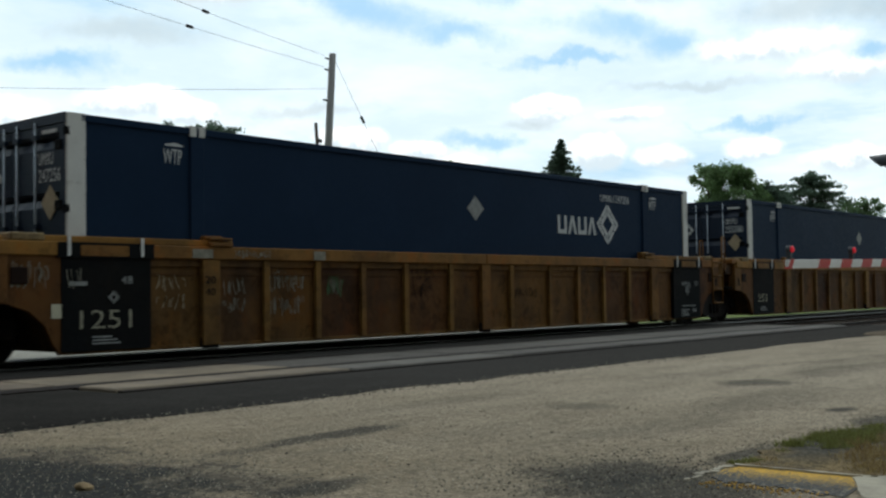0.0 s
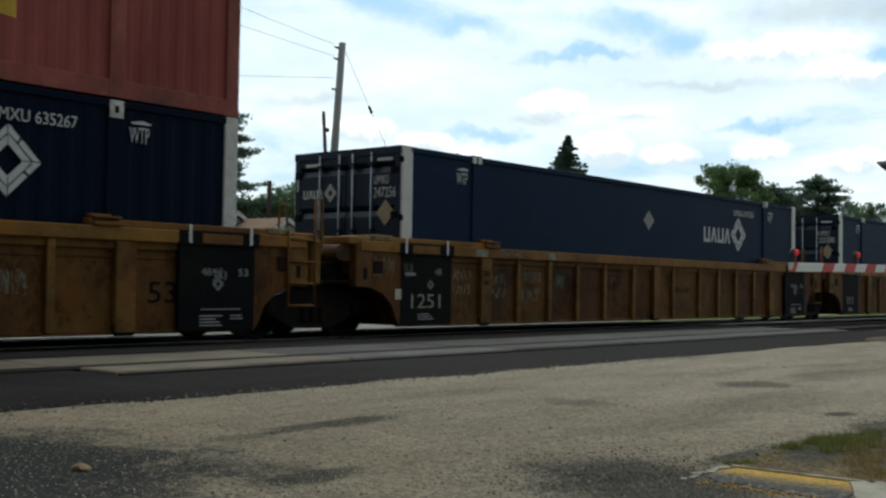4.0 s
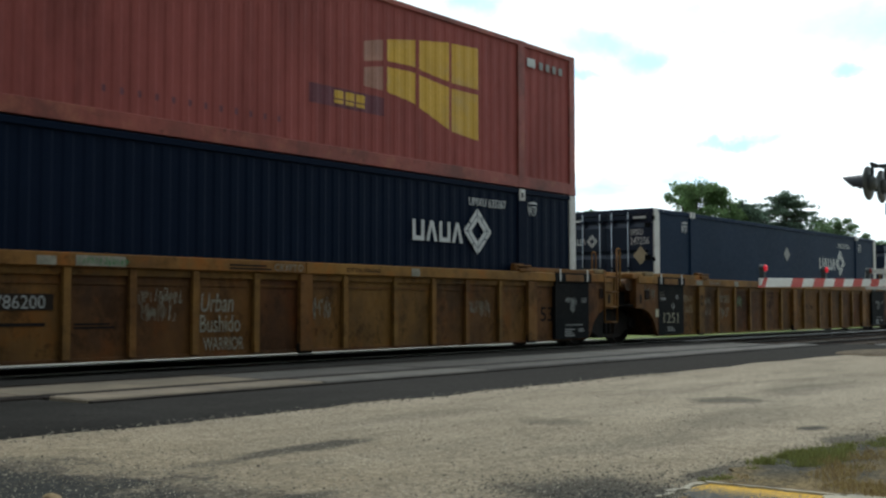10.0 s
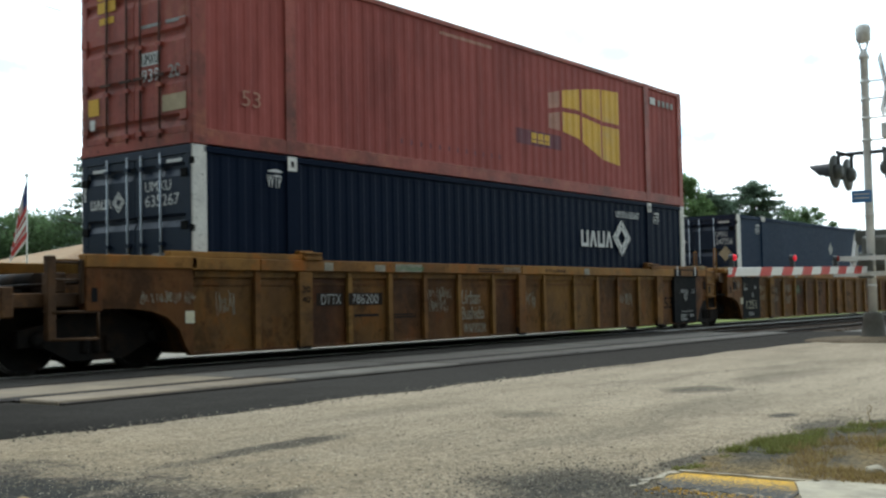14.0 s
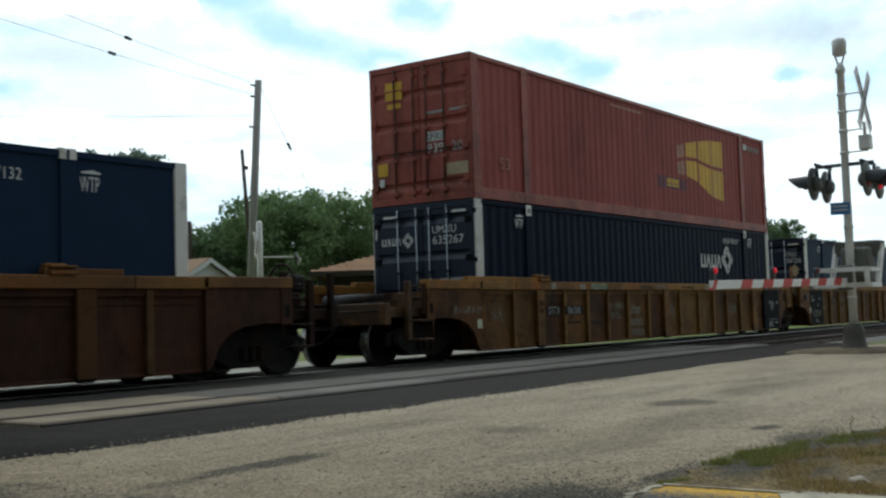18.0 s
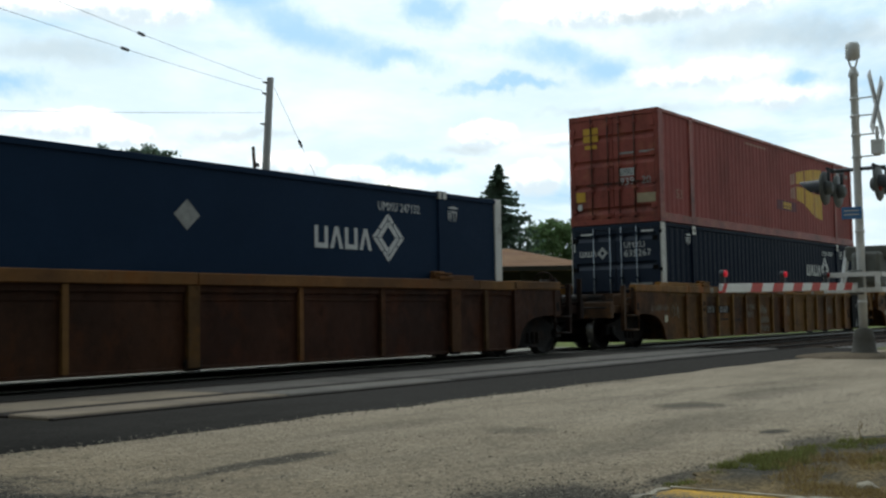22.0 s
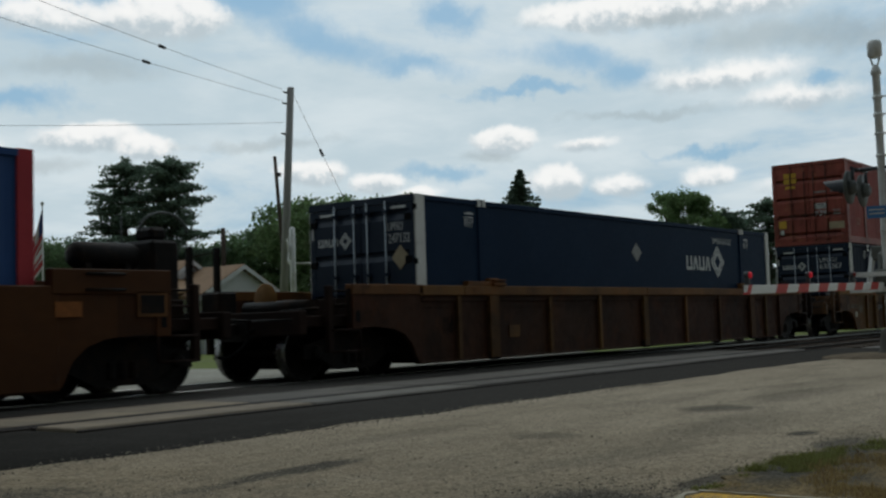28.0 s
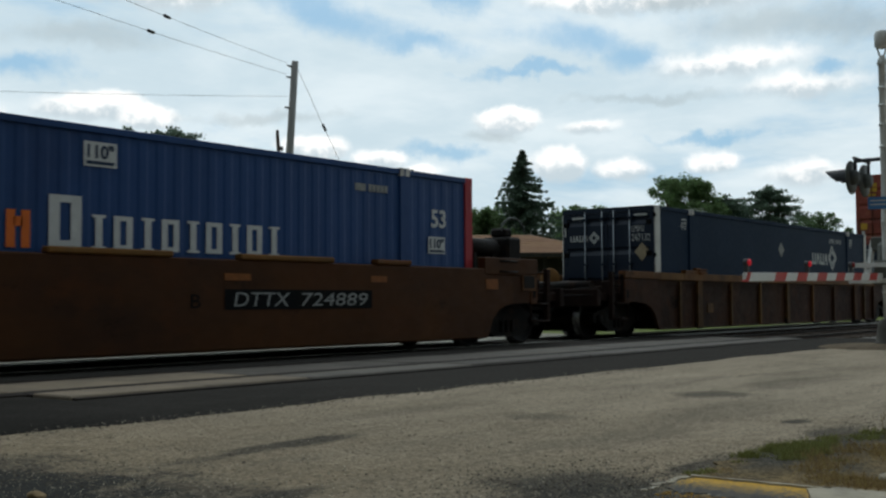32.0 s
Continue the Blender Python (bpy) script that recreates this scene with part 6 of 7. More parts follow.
def ranch_house():
    """A white house with a tan roof and two front gables."""
    t = thing("house", pose(0, 0, 0), "white-sided low house with a tan shingled roof and front gables", "house")
    x0, x1, y0, y1, ze, zr = 26.6, 37.4, 39.8, 47.4, 2.72, 3.90
    ym, xa = (y0 + y1) / 2, 31.4
    part("wall", box(B(), x0 + 0.4, x1 - 0.4, y0 + 0.5, y1 - 0.5, -0.15, ze + 0.05), MAT["siding"], t)
    rf = part("roof", raw_mesh("roof", [(x0, y0, ze), (x1, y0, ze), (x1, y1, ze), (x0, y1, ze), (xa, ym, zr), (x1, ym, zr), (x0, y0, ze - 0.14), (x1, y0, ze - 0.14), (x1, y1, ze - 0.14), (x0, y1, ze - 0.14)],
                               [(0, 1, 5, 4), (1, 2, 5), (2, 3, 4, 5), (3, 0, 4), (0, 6, 7, 1), (1, 7, 8, 2), (2, 8, 9, 3), (3, 9, 6, 0), (6, 9, 8, 7)]), MAT["shingle"], t, "tan shingled roof, hipped at one end")
    rows = 11
    dy, dz = (ym - y0) / rows, (zr - ze) / rows
    for i in range(rows):
        k = i / rows
        zz, ya, xl = ze + (zr - ze) * k, y0 + (ym - y0) * k, x0 + (xa - x0) * (i + 1) / rows
        part("shingle_course", prism(B(), [(ya - 0.01, zz + 0.004), (ya + dy, zz + dz + 0.004), (ya + dy, zz + dz + 0.012), (ya - 0.01, zz + 0.026)], xl, x1 + 0.02, "x"), MAT["shingle"], rf)
    for gx, w, top, gy, base in ((34.95, 2.45, 3.75, 38.6, 2.45), (34.35, 1.55, 4.12, 41.5, 3.15)):
        part("gable_wall", prism(B(), [(gx - w + 0.2, -0.15 if w > 2 else 3.0), (gx + w - 0.2, -0.15 if w > 2 else 3.0), (gx + w - 0.2, base), (gx, top - 0.12), (gx - w + 0.2, base)], gy + 0.2, gy + 3.5), MAT["siding"], t, "white clapboard gable")
        for s in (-1, 1):
            part("gable_roof", prism(B(), [(gx, top - 0.02), (gx + s * (w + 0.25), base - 0.16), (gx + s * (w + 0.25), base), (gx, top + 0.14)], gy, gy + 4.5), MAT["shingle"], t)
            part("rake_board", prism(B(), [(gx, top - 0.10), (gx + s * (w + 0.22), base - 0.24), (gx + s * (w + 0.22), base - 0.04), (gx, top + 0.10)], gy - 0.05, gy - 0.004), MAT["siding"], t, "white rake board")
        if w > 2:
            for j in range(9):
                z = 2.0 + j * 0.17
                hw = min(w - 0.22, (top - 0.2 - z) * (w / (top - base)))
                if hw > 0.15:
                    part("clapboard", box(B(), gx - hw, gx + hw, gy + 0.185, gy + 0.2, z, z + 0.155), MAT["siding"], t)
    for x in (28.5, 31.2):
        wd_ = part("window", box(B(), x, x + 1.4, y0 + 0.44, y0 + 0.5, 0.9, 2.1), MAT["siding"], t)
        part("pane", box(B(), x + 0.1, x + 1.3, y0 + 0.42, y0 + 0.45, 1.0, 2.0), MAT["glass"], wd_)
    # aerial on the roof
    a = thing("roof_aerial", pose(31.6, 43.2, 3.8), "thin roof-mounted television aerial", "aerial")
    part("aerial_mast", rod(B(), (0, 0, -0.2), (0, 0, 2.5), 0.025), MAT["lampblack"], a)
    for s in (-0.5, 0.5):
        part("aerial_leg", rod(B(), (s, 0, -0.15), (0, 0, 0.7), 0.02), MAT["lampblack"], a)
    for z, w in ((1.3, 0.7), (1.8, 0.5)):
        part("aerial_element", rod(B(), (-w, 0, z), (w, 0, z), 0.012), MAT["lampblack"], a)


hip_building()
ranch_house()


def flag():
    r, a = 40.0, radians(57.5)
    t = thing("flagpole", pose(r * math.cos(a), r * math.sin(a), -0.15), "thin flagpole with a limp striped flag", "flagpole")
    part("pole", rod(B(), (0, 0, 0), (0, 0, 5.45), 0.035, 0.025, 10), MAT["steel"], t)
    part("finial", lathe(B(), [(0.02, 5.44), (0.06, 5.48), (0.06, 5.54), (0.02, 5.58)], 12), MAT["steel"], t)
    # limp cloth: slanted bands that fan out downwards
    n = 13
    for i in range(n):
        k = i / n
        zt, zb = 5.25 - 2.3 * k * 0.85, 4.55 - 1.95 * k
        wide = 0.20 + 0.42 * k
        d = 0.04 * math.sin(i * 2.1)
        h = 0.19
        bm = prism(B(), [(-0.03, zt), (-0.03, zt - h), (-0.03 - wide, zb - h), (-0.03 - wide, zb)], d, d + 0.015)
        part("flag_band", bm, MAT["flag_red"] if i % 2 else MAT["flag_white"], t, "slanted band of limp cloth")
    part("flag_canton", prism(B(), [(-0.03, 5.30), (-0.03, 4.55), (-0.16, 4.30), (-0.17, 4.75)], -0.07, -0.05), MAT["flag_blue"], t, "dark blue folded canton")


flag()


# ---- trees ----
def leaf_cloud(name, centres, per, size, mat, parent, seed, spread, flatten=0.7):
    """Many small leaf quads round the given clump centres (x, y, z, radius)."""
    rng = np.random.default_rng(seed)
    C = np.array(centres)
    idx = np.repeat(np.arange(len(C)), per)
    n = len(idx)
    d = rng.normal(size=(n, 3))
    d /= np.linalg.norm(d, axis=1, keepdims=True)
    rad = rng.random(n) ** 0.45 * spread
    P = C[idx, :3] + d * (rad * C[idx, 3])[:, None] * np.array([1, 1, flatten])
    u = rng.normal(size=(n, 3))
    u /= np.linalg.norm(u, axis=1, keepdims=True)
    w = np.cross(u, rng.normal(size=(n, 3)))
    w /= np.linalg.norm(w, axis=1, keepdims=True)
    s = size * rng.uniform(0.55, 1.25, n)[:, None]
    V = np.stack([P - u * s, P + w * s * 0.55, P + u * s, P - w * s * 0.55], 1).reshape(-1, 3)
    F = np.arange(4 * n).reshape(-1, 4)
    return tagged(part(name, raw_mesh(name, V.tolist(), F.tolist()), mat, parent), kind="stuff")


def place(az, r):
    return r * math.cos(radians(az)), r * math.sin(radians(az))


def broadleaf(az, r, top, width, mat, seed, base=0.18, label="", clumps=190, per=130, leaf=0.125):
    """A leafy tree: tapered trunk, forked limbs, uneven crown of clumps with gaps."""
    rnd = random.Random(seed)
    x, y = place(az, r)
    t = thing("tree", pose(x, y, -0.15), label or "leafy green broadleaf tree with an uneven crown", "tree", "trees beyond the tracks")
    bm = B()
    rod(bm, (0, 0, 0), (0.1, 0, top * 0.45), 0.035 * top, 0.022 * top, 10)
    cents = []
    for i in range(7):
        a = i * 2.4 + rnd.random()
        q = (math.cos(a) * width * 0.28, math.sin(a) * width * 0.28, top * rnd.uniform(0.55, 0.85))
        rod(bm, (0.1, 0, top * rnd.uniform(0.25, 0.45)), q, 0.014 * top, 0.005 * top, 7)
    part("trunk", bm, MAT["bark"], t)
    for i in range(clumps):
        a = rnd.uniform(0, 2 * math.pi)
        k = rnd.random() ** 0.55
        h = rnd.uniform(base, 1.0)
        hh = (h - base) / (1 - base)
        prof = max(0.05, 1 - abs((hh - 0.45) / 0.62) ** 2.6) ** 0.5
        rr = width / 2 * k * prof * rnd.uniform(0.8, 1.12)
        cents.append((math.cos(a) * rr, math.sin(a) * rr, top * h * rnd.uniform(0.94, 1.0) - 0.3, rnd.uniform(0.45, 1.0) * width * 0.10))
    leaf_cloud("crown", cents, per, leaf, mat, t, seed, 1.25, 0.75)
    return t


def pine(az, r, top, width, seed, lean=0.0, label="", per=44, tiers=19, sparse=0.22):
    """A tall pine: straight trunk, spreading tiers of flat needle sprays with gaps between."""
    rnd = random.Random(seed)
    x, y = place(az, r)
    t = thing("pine_tree", pose(x, y, -0.15), label or "tall dark pine with open spreading tiers", "tree", "trees beyond the tracks")
    bm = B()
    rod(bm, (0, 0, 0), (lean, 0, top), 0.022 * top, 0.004 * top, 9)
    cents = []
    tiers += 4
    for i in range(tiers):
        k = 0.28 + 0.70 * i / tiers
        z = top * k
        reach = width / 2 * (1.10 - k) ** 0.55 * 1.25 * rnd.uniform(0.62, 1.12)
        for j in range(rnd.randint(4, 7)):
            if rnd.random() < sparse:
                continue
            a = rnd.uniform(0, 2 * math.pi)
            L = reach * rnd.uniform(0.5, 1.12)
            q = (lean * k + math.cos(a) * L, math.sin(a) * L, z + L * rnd.uniform(-0.08, 0.14))
            rod(bm, (lean * k, 0, z), q, 0.055, 0.02, 5)
            for m in range(6):
                u = 0.28 + 0.74 * m / 5
                side = rnd.uniform(-0.24, 0.24) * L * u
                cents.append((lean * k + math.cos(a) * L * u - math.sin(a) * side, math.sin(a) * L * u + math.cos(a) * side, z + (q[2] - z) * u + rnd.uniform(0.0, 0.14), rnd.uniform(0.24, 0.50) * (0.7 + width * 0.05)))
    for m in range(6):
        cents.append((lean, 0, top * (0.93 + 0.015 * m), 0.46 - 0.03 * m))
    part("trunk", bm, MAT["bark"], t)
    leaf_cloud("crown", cents, int(per * 0.75), 0.105, MAT["needle"], t, seed, 1.25, 0.40)
    return t


def fir(az, r, top, width, seed):
    """A pointed fir: drooping tiers that widen downwards."""
    rnd = random.Random(seed)
    x, y = place(az, r)
    t = thing("fir_tree", pose(x, y, -0.15), "pointed dark blue-green fir tree", "tree", "trees beyond the tracks")
    part("trunk", rod(B(), (0, 0, 0), (0, 0, top), 0.2, 0.02, 9), MAT["bark"], t)
    cents = []
    n = 46
    for i in range(n):
        k = (i + 0.4) / n
        z = top * (1 - k * 0.90)
        reach = width / 2 * k ** 0.9 * rnd.uniform(0.88, 1.08)
        for j in range(7 + int(13 * k)):
            a, L = rnd.uniform(0, 2 * math.pi), reach * rnd.uniform(0.72, 1.12)
            rise = rnd.uniform(-0.05, 0.05)
            for m in range(3 + int(6 * k)):
                u = (m + 0.6) / (3 + int(6 * k))
                # a branch that droops and lifts again at its tip
                cents.append((math.cos(a) * L * u, math.sin(a) * L * u, z + L * (0.18 * u * u * u - 0.34 * u + rise), (0.25 - 0.10 * u) * (0.65 + 0.6 * k)))
    for m in range(6):
        cents.append((0, 0, top - 0.10 * m, 0.05 + 0.02 * m))
    leaf_cloud("crown", cents, 22, 0.095, MAT["needle"], t, seed, 1.15, 0.55)
    return t


pine(53.7, 66, 11.0, 6.4, 11, 0.2, sparse=0.12)
pine(51.4, 64, 10.75, 6.2, 12, 0.0, sparse=0.10, tiers=23)
fir(33.6, 68, 10.2, 10.6, 13)
for az, r, top, w, s, mt in ((44.2, 62, 8.3, 9.0, 21, "leaf"), (47.0, 66, 7.3, 7.5, 22, "leaf_dark"), (41.4, 60, 7.9, 9.0, 23, "leaf"), (38.6, 64, 7.2, 7.5, 24, "leaf"),
                             (36.2, 66, 6.6, 6.5, 25, "leaf"), (48.9, 72, 6.6, 6.5, 26, "leaf_dark"), (57.2, 70, 6.8, 8.5, 27, "leaf_dark"), (60.2, 72, 6.6, 8.0, 28, "leaf_dark"),
                             (63.5, 74, 6.4, 9.0, 29, "leaf_dark"), (31.6, 90, 6.5, 7.0, 30, "leaf"), (29.4, 95, 6.0, 7.5, 31, "leaf_dark"), (27.8, 95, 6.6, 7.0, 41, "leaf_dark"), (54.5, 74, 5.6, 8.0, 42, "leaf_dark")):
    broadleaf(az, r, top, w, MAT[mt], s)
broadleaf(25.4, 88, 10.9, 6.8, MAT["leaf"], 32, clumps=330)
broadleaf(30.3, 76, 7.6, 6.2, MAT["leaf"], 52)
pine(23.4, 90, 9.2, 5.6, 33, sparse=0.1)
pine(22.6, 96, 9.1, 4.6, 34)
pine(21.3, 92, 10.0, 7.8, 35, sparse=0.1)
broadleaf(19.2, 100, 8.6, 6.0, MAT["leaf_dark"], 36)
broadleaf(17.4, 110, 7.2, 6.0, MAT["leaf_dark"], 37)
broadleaf(15.6, 115, 7.0, 6.5, MAT["leaf_dark"], 38)
broadleaf(13.6, 120, 6.8, 7.0, MAT["leaf"], 39)


def shade_belt():
    """Unseen woods, added behind and beside the camera to darken reflections on the train."""
    rng = random.Random(77)
    v, f = [], []
    n, m = 150, 9
    for i in range(n + 1):
        a = radians(84 + 274 * i / n)
        for j in range(m + 1):
            k = j / m
            # lower towards the right end, so more skylight reaches the train
            h = (10.5 + 4.0 * noise.noise((i * 0.21, 1.7, 0.3)) + 1.8 * noise.noise((i * 0.9, 5.1, 0.3))) * (1.0 - 0.66 * min(1.0, max(0.0, (i - 100) / 22)))
            r = 46 + 6 * noise.noise((i * 0.17, 9.1, 2.2)) + 2.4 * noise.noise((i * 0.8, k * 4, 3.3)) + 3.5 * k * k
            v.append((r * math.cos(a), r * math.sin(a), -0.2 + h * k))
    for i in range(n):
        for j in range(m):
            p = i * (m + 1) + j
            f.append((p, p + 1, p + m + 2, p + m + 1))
    ob = part("backdrop", raw_mesh("backdrop", v, f), MAT["belt"])
    tagged(ob, "unseen dark belt added behind the camera to block skylight", "woods", "", "structure")


shade_belt()


# ---- paint, figures and spray on the cars ----
CAR_Y = -1.4785       # proud faces of the side that faces the camera


def figures(car, text, x0, x1, z0, z1, mat, y=None, label="", slant=0.0):
    return part("stencil", text_mesh(text, x1 - x0, z1 - z0, slant), mat, car, label, SIDE(x0, CAR_Y - 0.003 if y is None else y, z0))


def bars(car, x0, x1, z0, z1, n, mat, y=None):
    for k in range(n):
        h = (z1 - z0) / n
        cut = (0.0, 0.12, 0.3)[k % 3] * (x1 - x0)
        part("print_bar", rect(B(), 0, x1 - x0 - cut, 0, h * 0.5, 0.003), mat, car, "", SIDE(x0, CAR_Y - 0.003 if y is None else y, z0 + k * h))


def spray(car, seed, x0, x1, z0, z1, n=4, mat=None, y=-1.404):
    tagged(part("spray_tag", scribble(seed, x1 - x0, z1 - z0, n), mat or MAT["chalk"], car, "pale unreadable spray-paint scrawl", SIDE(x0, y, z0)), kind="stuff")


# car with the large stencilled number
figures(wb, "1251", 0.06, 0.80, 0.47, 0.70, MAT["stencil"], None, "large cream stencilled number")
figures(wb, "48", 0.65, 0.81, 1.02, 1.12, MAT["dull_letter"])
bars(wb, -0.08, 0.16, 1.0, 1.10, 1, MAT["dull_letter"])
bars(wb, 0.23, 0.63, 0.28, 0.40, 3, MAT["dull_letter"])
emblem(wb, "round_mark", 0.17, 0.17, MAT["dull_letter"], MAT["black"], SIDE(0.45, CAR_Y - 0.003, 0.77))
spray(wb, 1, -0.13, 0.10, 0.95, 1.22, 2, y=CAR_Y - 0.004)
spray(wb, 2, 1.20, 1.70, 0.66, 1.15, 3, MAT["tan_plate"])
spray(wb, 3, 2.30, 2.72, 0.58, 1.10, 3)
spray(wb, 4, 3.14, 3.84, 0.55, 1.20, 5)
spray(wb, 5, 4.30, 4.64, 0.78, 1.16, 3, MAT["green_spray"])
spray(wb, 51, 4.36, 4.6, 0.84, 1.10, 2)
spray(wb, 6, 6.20, 6.75, 0.75, 1.31, 3, MAT["black"])
spray(wb, 7, 8.90, 9.80, 0.71, 0.97, 4, MAT["black"])
spray(wb, 8, 2.42, 3.1, 1.37, 1.49, 6, y=-1.504)
part("white_patch", rect(B(), 0, 0.34, 0, 0.12), MAT["chalk"], wb, "worn white patch", SIDE(1.73, -1.503, 1.36))
part("white_patch", rect(B(), 0, 0.24, 0, 0.13), MAT["chalk"], wb, "worn white patch", SIDE(3.94, -1.503, 1.36))
part("end_label", rect(B(), 0, 0.15, 0, 0.17), MAT["cream"], wb, "cream label", SIDE(-0.32, -1.474, 0.61))
spray(wb, 9, -0.85, -0.35, 0.95, 1.3, 4, y=-1.473)
for car, post in ((wb, 1.95), (wc, 1.97)):
    figures(car, "20", post, post + 0.17, 1.02, 1.12, MAT["black"], -1.494)
    figures(car, "40", post, post + 0.17, 0.86, 0.96, MAT["black"], -1.494)
# front ends of the tan cars: figures on the black panels
for car in (wa, wb, wc):
    figures(car, "48", 15.42, 15.58, 0.93, 1.03, MAT["dull_letter"])
    figures(car, "53", 16.05, 16.22, 0.93, 1.03, MAT["dull_letter"])
    emblem(car, "round_mark", 0.20, 0.20, MAT["dull_letter"], MAT["black"], SIDE(15.60, CAR_Y - 0.003, 0.72))
    spray(car, 17, 15.6, 15.85, 0.85, 1.05, 2, MAT["dull_letter"], CAR_Y - 0.004)
    bars(car, 15.42, 16.10, 0.47, 0.50, 1, MAT["dull_letter"])
    bars(car, 15.40, 15.78, 0.25, 0.42, 4, MAT["dull_letter"])
    bars(car, 15.92, 16.14, 0.34, 0.42, 2, MAT["dull_letter"])
figures(wa, "251", 0.08, 0.62, 0.50, 0.70, MAT["stencil"])
bars(wa, 0.23, 0.63, 0.28, 0.40, 3, MAT["dull_letter"])
figures(wc, "53", 14.63, 15.08, 0.56, 0.84, MAT["black"], -1.405, "large black stencilled number")
# the double-stack car
for a, b in ((2.37, 2.99), (3.16, 3.97)):
    part("black_patch", rect(B(), 0, b - a, 0, 0.20), MAT["worn_patch"], wc, "black painted patch", SIDE(a, -1.404, 0.81))
part("black_patch", rect(B(), 0, 0.11, 0, 0.20), MAT["worn_patch"], wc, "", SIDE(3.045, -1.4735, 0.81))
figures(wc, "DTTX", 2.48, 2.94, 0.83, 0.99, MAT["dull_letter"], -1.409)
figures(wc, "786200", 3.20, 3.86, 0.83, 0.99, MAT["dull_letter"], -1.409)
bars(wc, 3.26, 3.86, 0.62, 0.70, 1, MAT["iron"], -1.404)
bars(wc, 4.26, 4.85, 0.58, 0.67, 2, MAT["iron"], -1.404)
spray(wc, 21, 5.20, 5.92, 0.88, 1.10, 5)
spray(wc, 22, 5.24, 5.80, 0.62, 0.90, 5)
figures(wc, "Urban", 6.22, 6.80, 0.78, 1.04, MAT["chalk"], -1.404, "pale sprayed word", 0.12)
figures(wc, "Bushido", 6.22, 6.94, 0.50, 0.74, MAT["chalk"], -1.404, "pale sprayed word")
figures(wc, "WARRIOR", 6.28, 7.0, 0.25, 0.43, MAT["chalk"], -1.404, "pale sprayed word")
spray(wc, 26, 8.40, 8.76, 0.64, 1.02, 4)
spray(wc, 27, 12.3, 12.95, 0.65, 1.0, 5)
spray(wc, 28, 4.22, 4.98, 1.37, 1.48, 7, MAT["green_spray"], -1.505)
part("white_patch", rect(B(), 0, 0.72, 0, 0.13), MAT["chalk"], wc, "worn white patch", SIDE(4.21, -1.502, 1.36))
part("white_patch", rect(B(), 0, 0.26, 0, 0.11), MAT["chalk"], wc, "", SIDE(3.68, -1.502, 1.36))
part("white_patch", rect(B(), 0, 0.2, 0, 0.13), MAT["chalk"], wc, "", SIDE(2.46, -1.502, 1.36))
figures(wc, "CRYPTO", 7.5, 8.08, 1.375, 1.475, MAT["chalk"], -1.503, "pale sprayed word")
bars(wc, 6.65, 7.44, 1.38, 1.47, 2, MAT["iron"], -1.503)
part("white_patch", rect(B(), 0, 0.22, 0, 0.13), MAT["chalk"], wc, "", SIDE(10.6, -1.502, 1.36))
figures(wc, "DTTX 786200", 9.03, 9.82, 1.395, 1.455, MAT["iron"], -1.503)
spray(wc, 30, -1.05, -0.12, 0.88, 1.06, 7, y=-1.473)
spray(wc, 31, 0.30, 0.68, 0.68, 1.05, 4)
part("end_label", rect(B(), 0, 0.16, 0, 0.17), MAT["cream"], wc, "cream label", SIDE(-0.30, -1.474, 0.61))
# the brown car
spray(wd, 41, 0.55, 0.95, 0.62, 1.0, 4, MAT["iron"])
part("side_plate", box(B(), 2.6, 2.95, -1.42, -1.40, 0.55, 0.78), MAT["brown_chord"], wd, "small worn plate")
# the smooth-sided car
SY = -1.494
part("black_patch", rect(B(), 0, 3.13, 0, 0.29), MAT["faded_black"], we, "black painted patch", SIDE(9.96, SY, 0.755))
figures(we, "DTTX", 10.13, 11.20, 0.80, 1.0, MAT["dull_letter"], SY - 0.005, "white slanted reporting mark", 0.22)
figures(we, "724889", 11.45, 12.95, 0.80, 1.0, MAT["dull_letter"], SY - 0.005, "", 0.22)
for x0, x1, z0, z1, mt in ((9.95, 10.45, 1.17, 1.27, "old_amber"), (13.07, 13.46, 1.18, 1.28, "old_amber"), (16.29, 16.67, 1.08, 1.27, "old_amber")):
    part("reflector", rect(B(), 0, x1 - x0, 0, z1 - z0), MAT[mt], we, "coloured reflector strip", SIDE(x0, SY - 0.002, z0))
figures(we, "B", 9.36, 9.53, 0.78, 0.97, MAT["black"], SY)
# its front end: air tank, ladder frame, brake gear with a hose loop
part("air_tank", lathe(B(), [(0.05, -0.56), (0.15, -0.53), (0.19, -0.45), (0.19, 0.45), (0.15, 0.53), (0.05, 0.56)], 20, pose(17.95, -0.15, 1.96, 0, 90, 0)), MAT["iron"], we, "dark reservoir tank on the end deck")
for x in (17.55, 18.2):
    part("tank_cradle", box(B(), x, x + 0.1, -0.3, 0.0, 1.04, 1.85), MAT["iron"], we)
part("brake_stand", box(box(B(), 18.55, 19.05, -0.45, 0.25, 1.04, 2.2, 0.05), 18.65, 18.95, -0.3, 0.1, 2.2, 2.4, 0.05), MAT["iron"], we, "dark brake stand with valves")
bm = tube(B(), [(18.8 + 0.42 * math.cos(math.pi * k / 12), -0.4, 2.32 + 0.28 * math.sin(math.pi * k / 12)) for k in range(13)], 0.02, 8)
part("hose_loop", bm, MAT["lamp_grey"], we, "looped grey hose")
fr = part("sign_frame", box(B(), 17.50, 17.98, -1.50, -1.47, 1.06, 1.40, 0.008), MAT["brown_chord"], we, "pale framed notice panel")
part("notice", box(B(), 17.55, 17.93, -1.506, -1.50, 1.11, 1.35), MAT["iron"], fr)
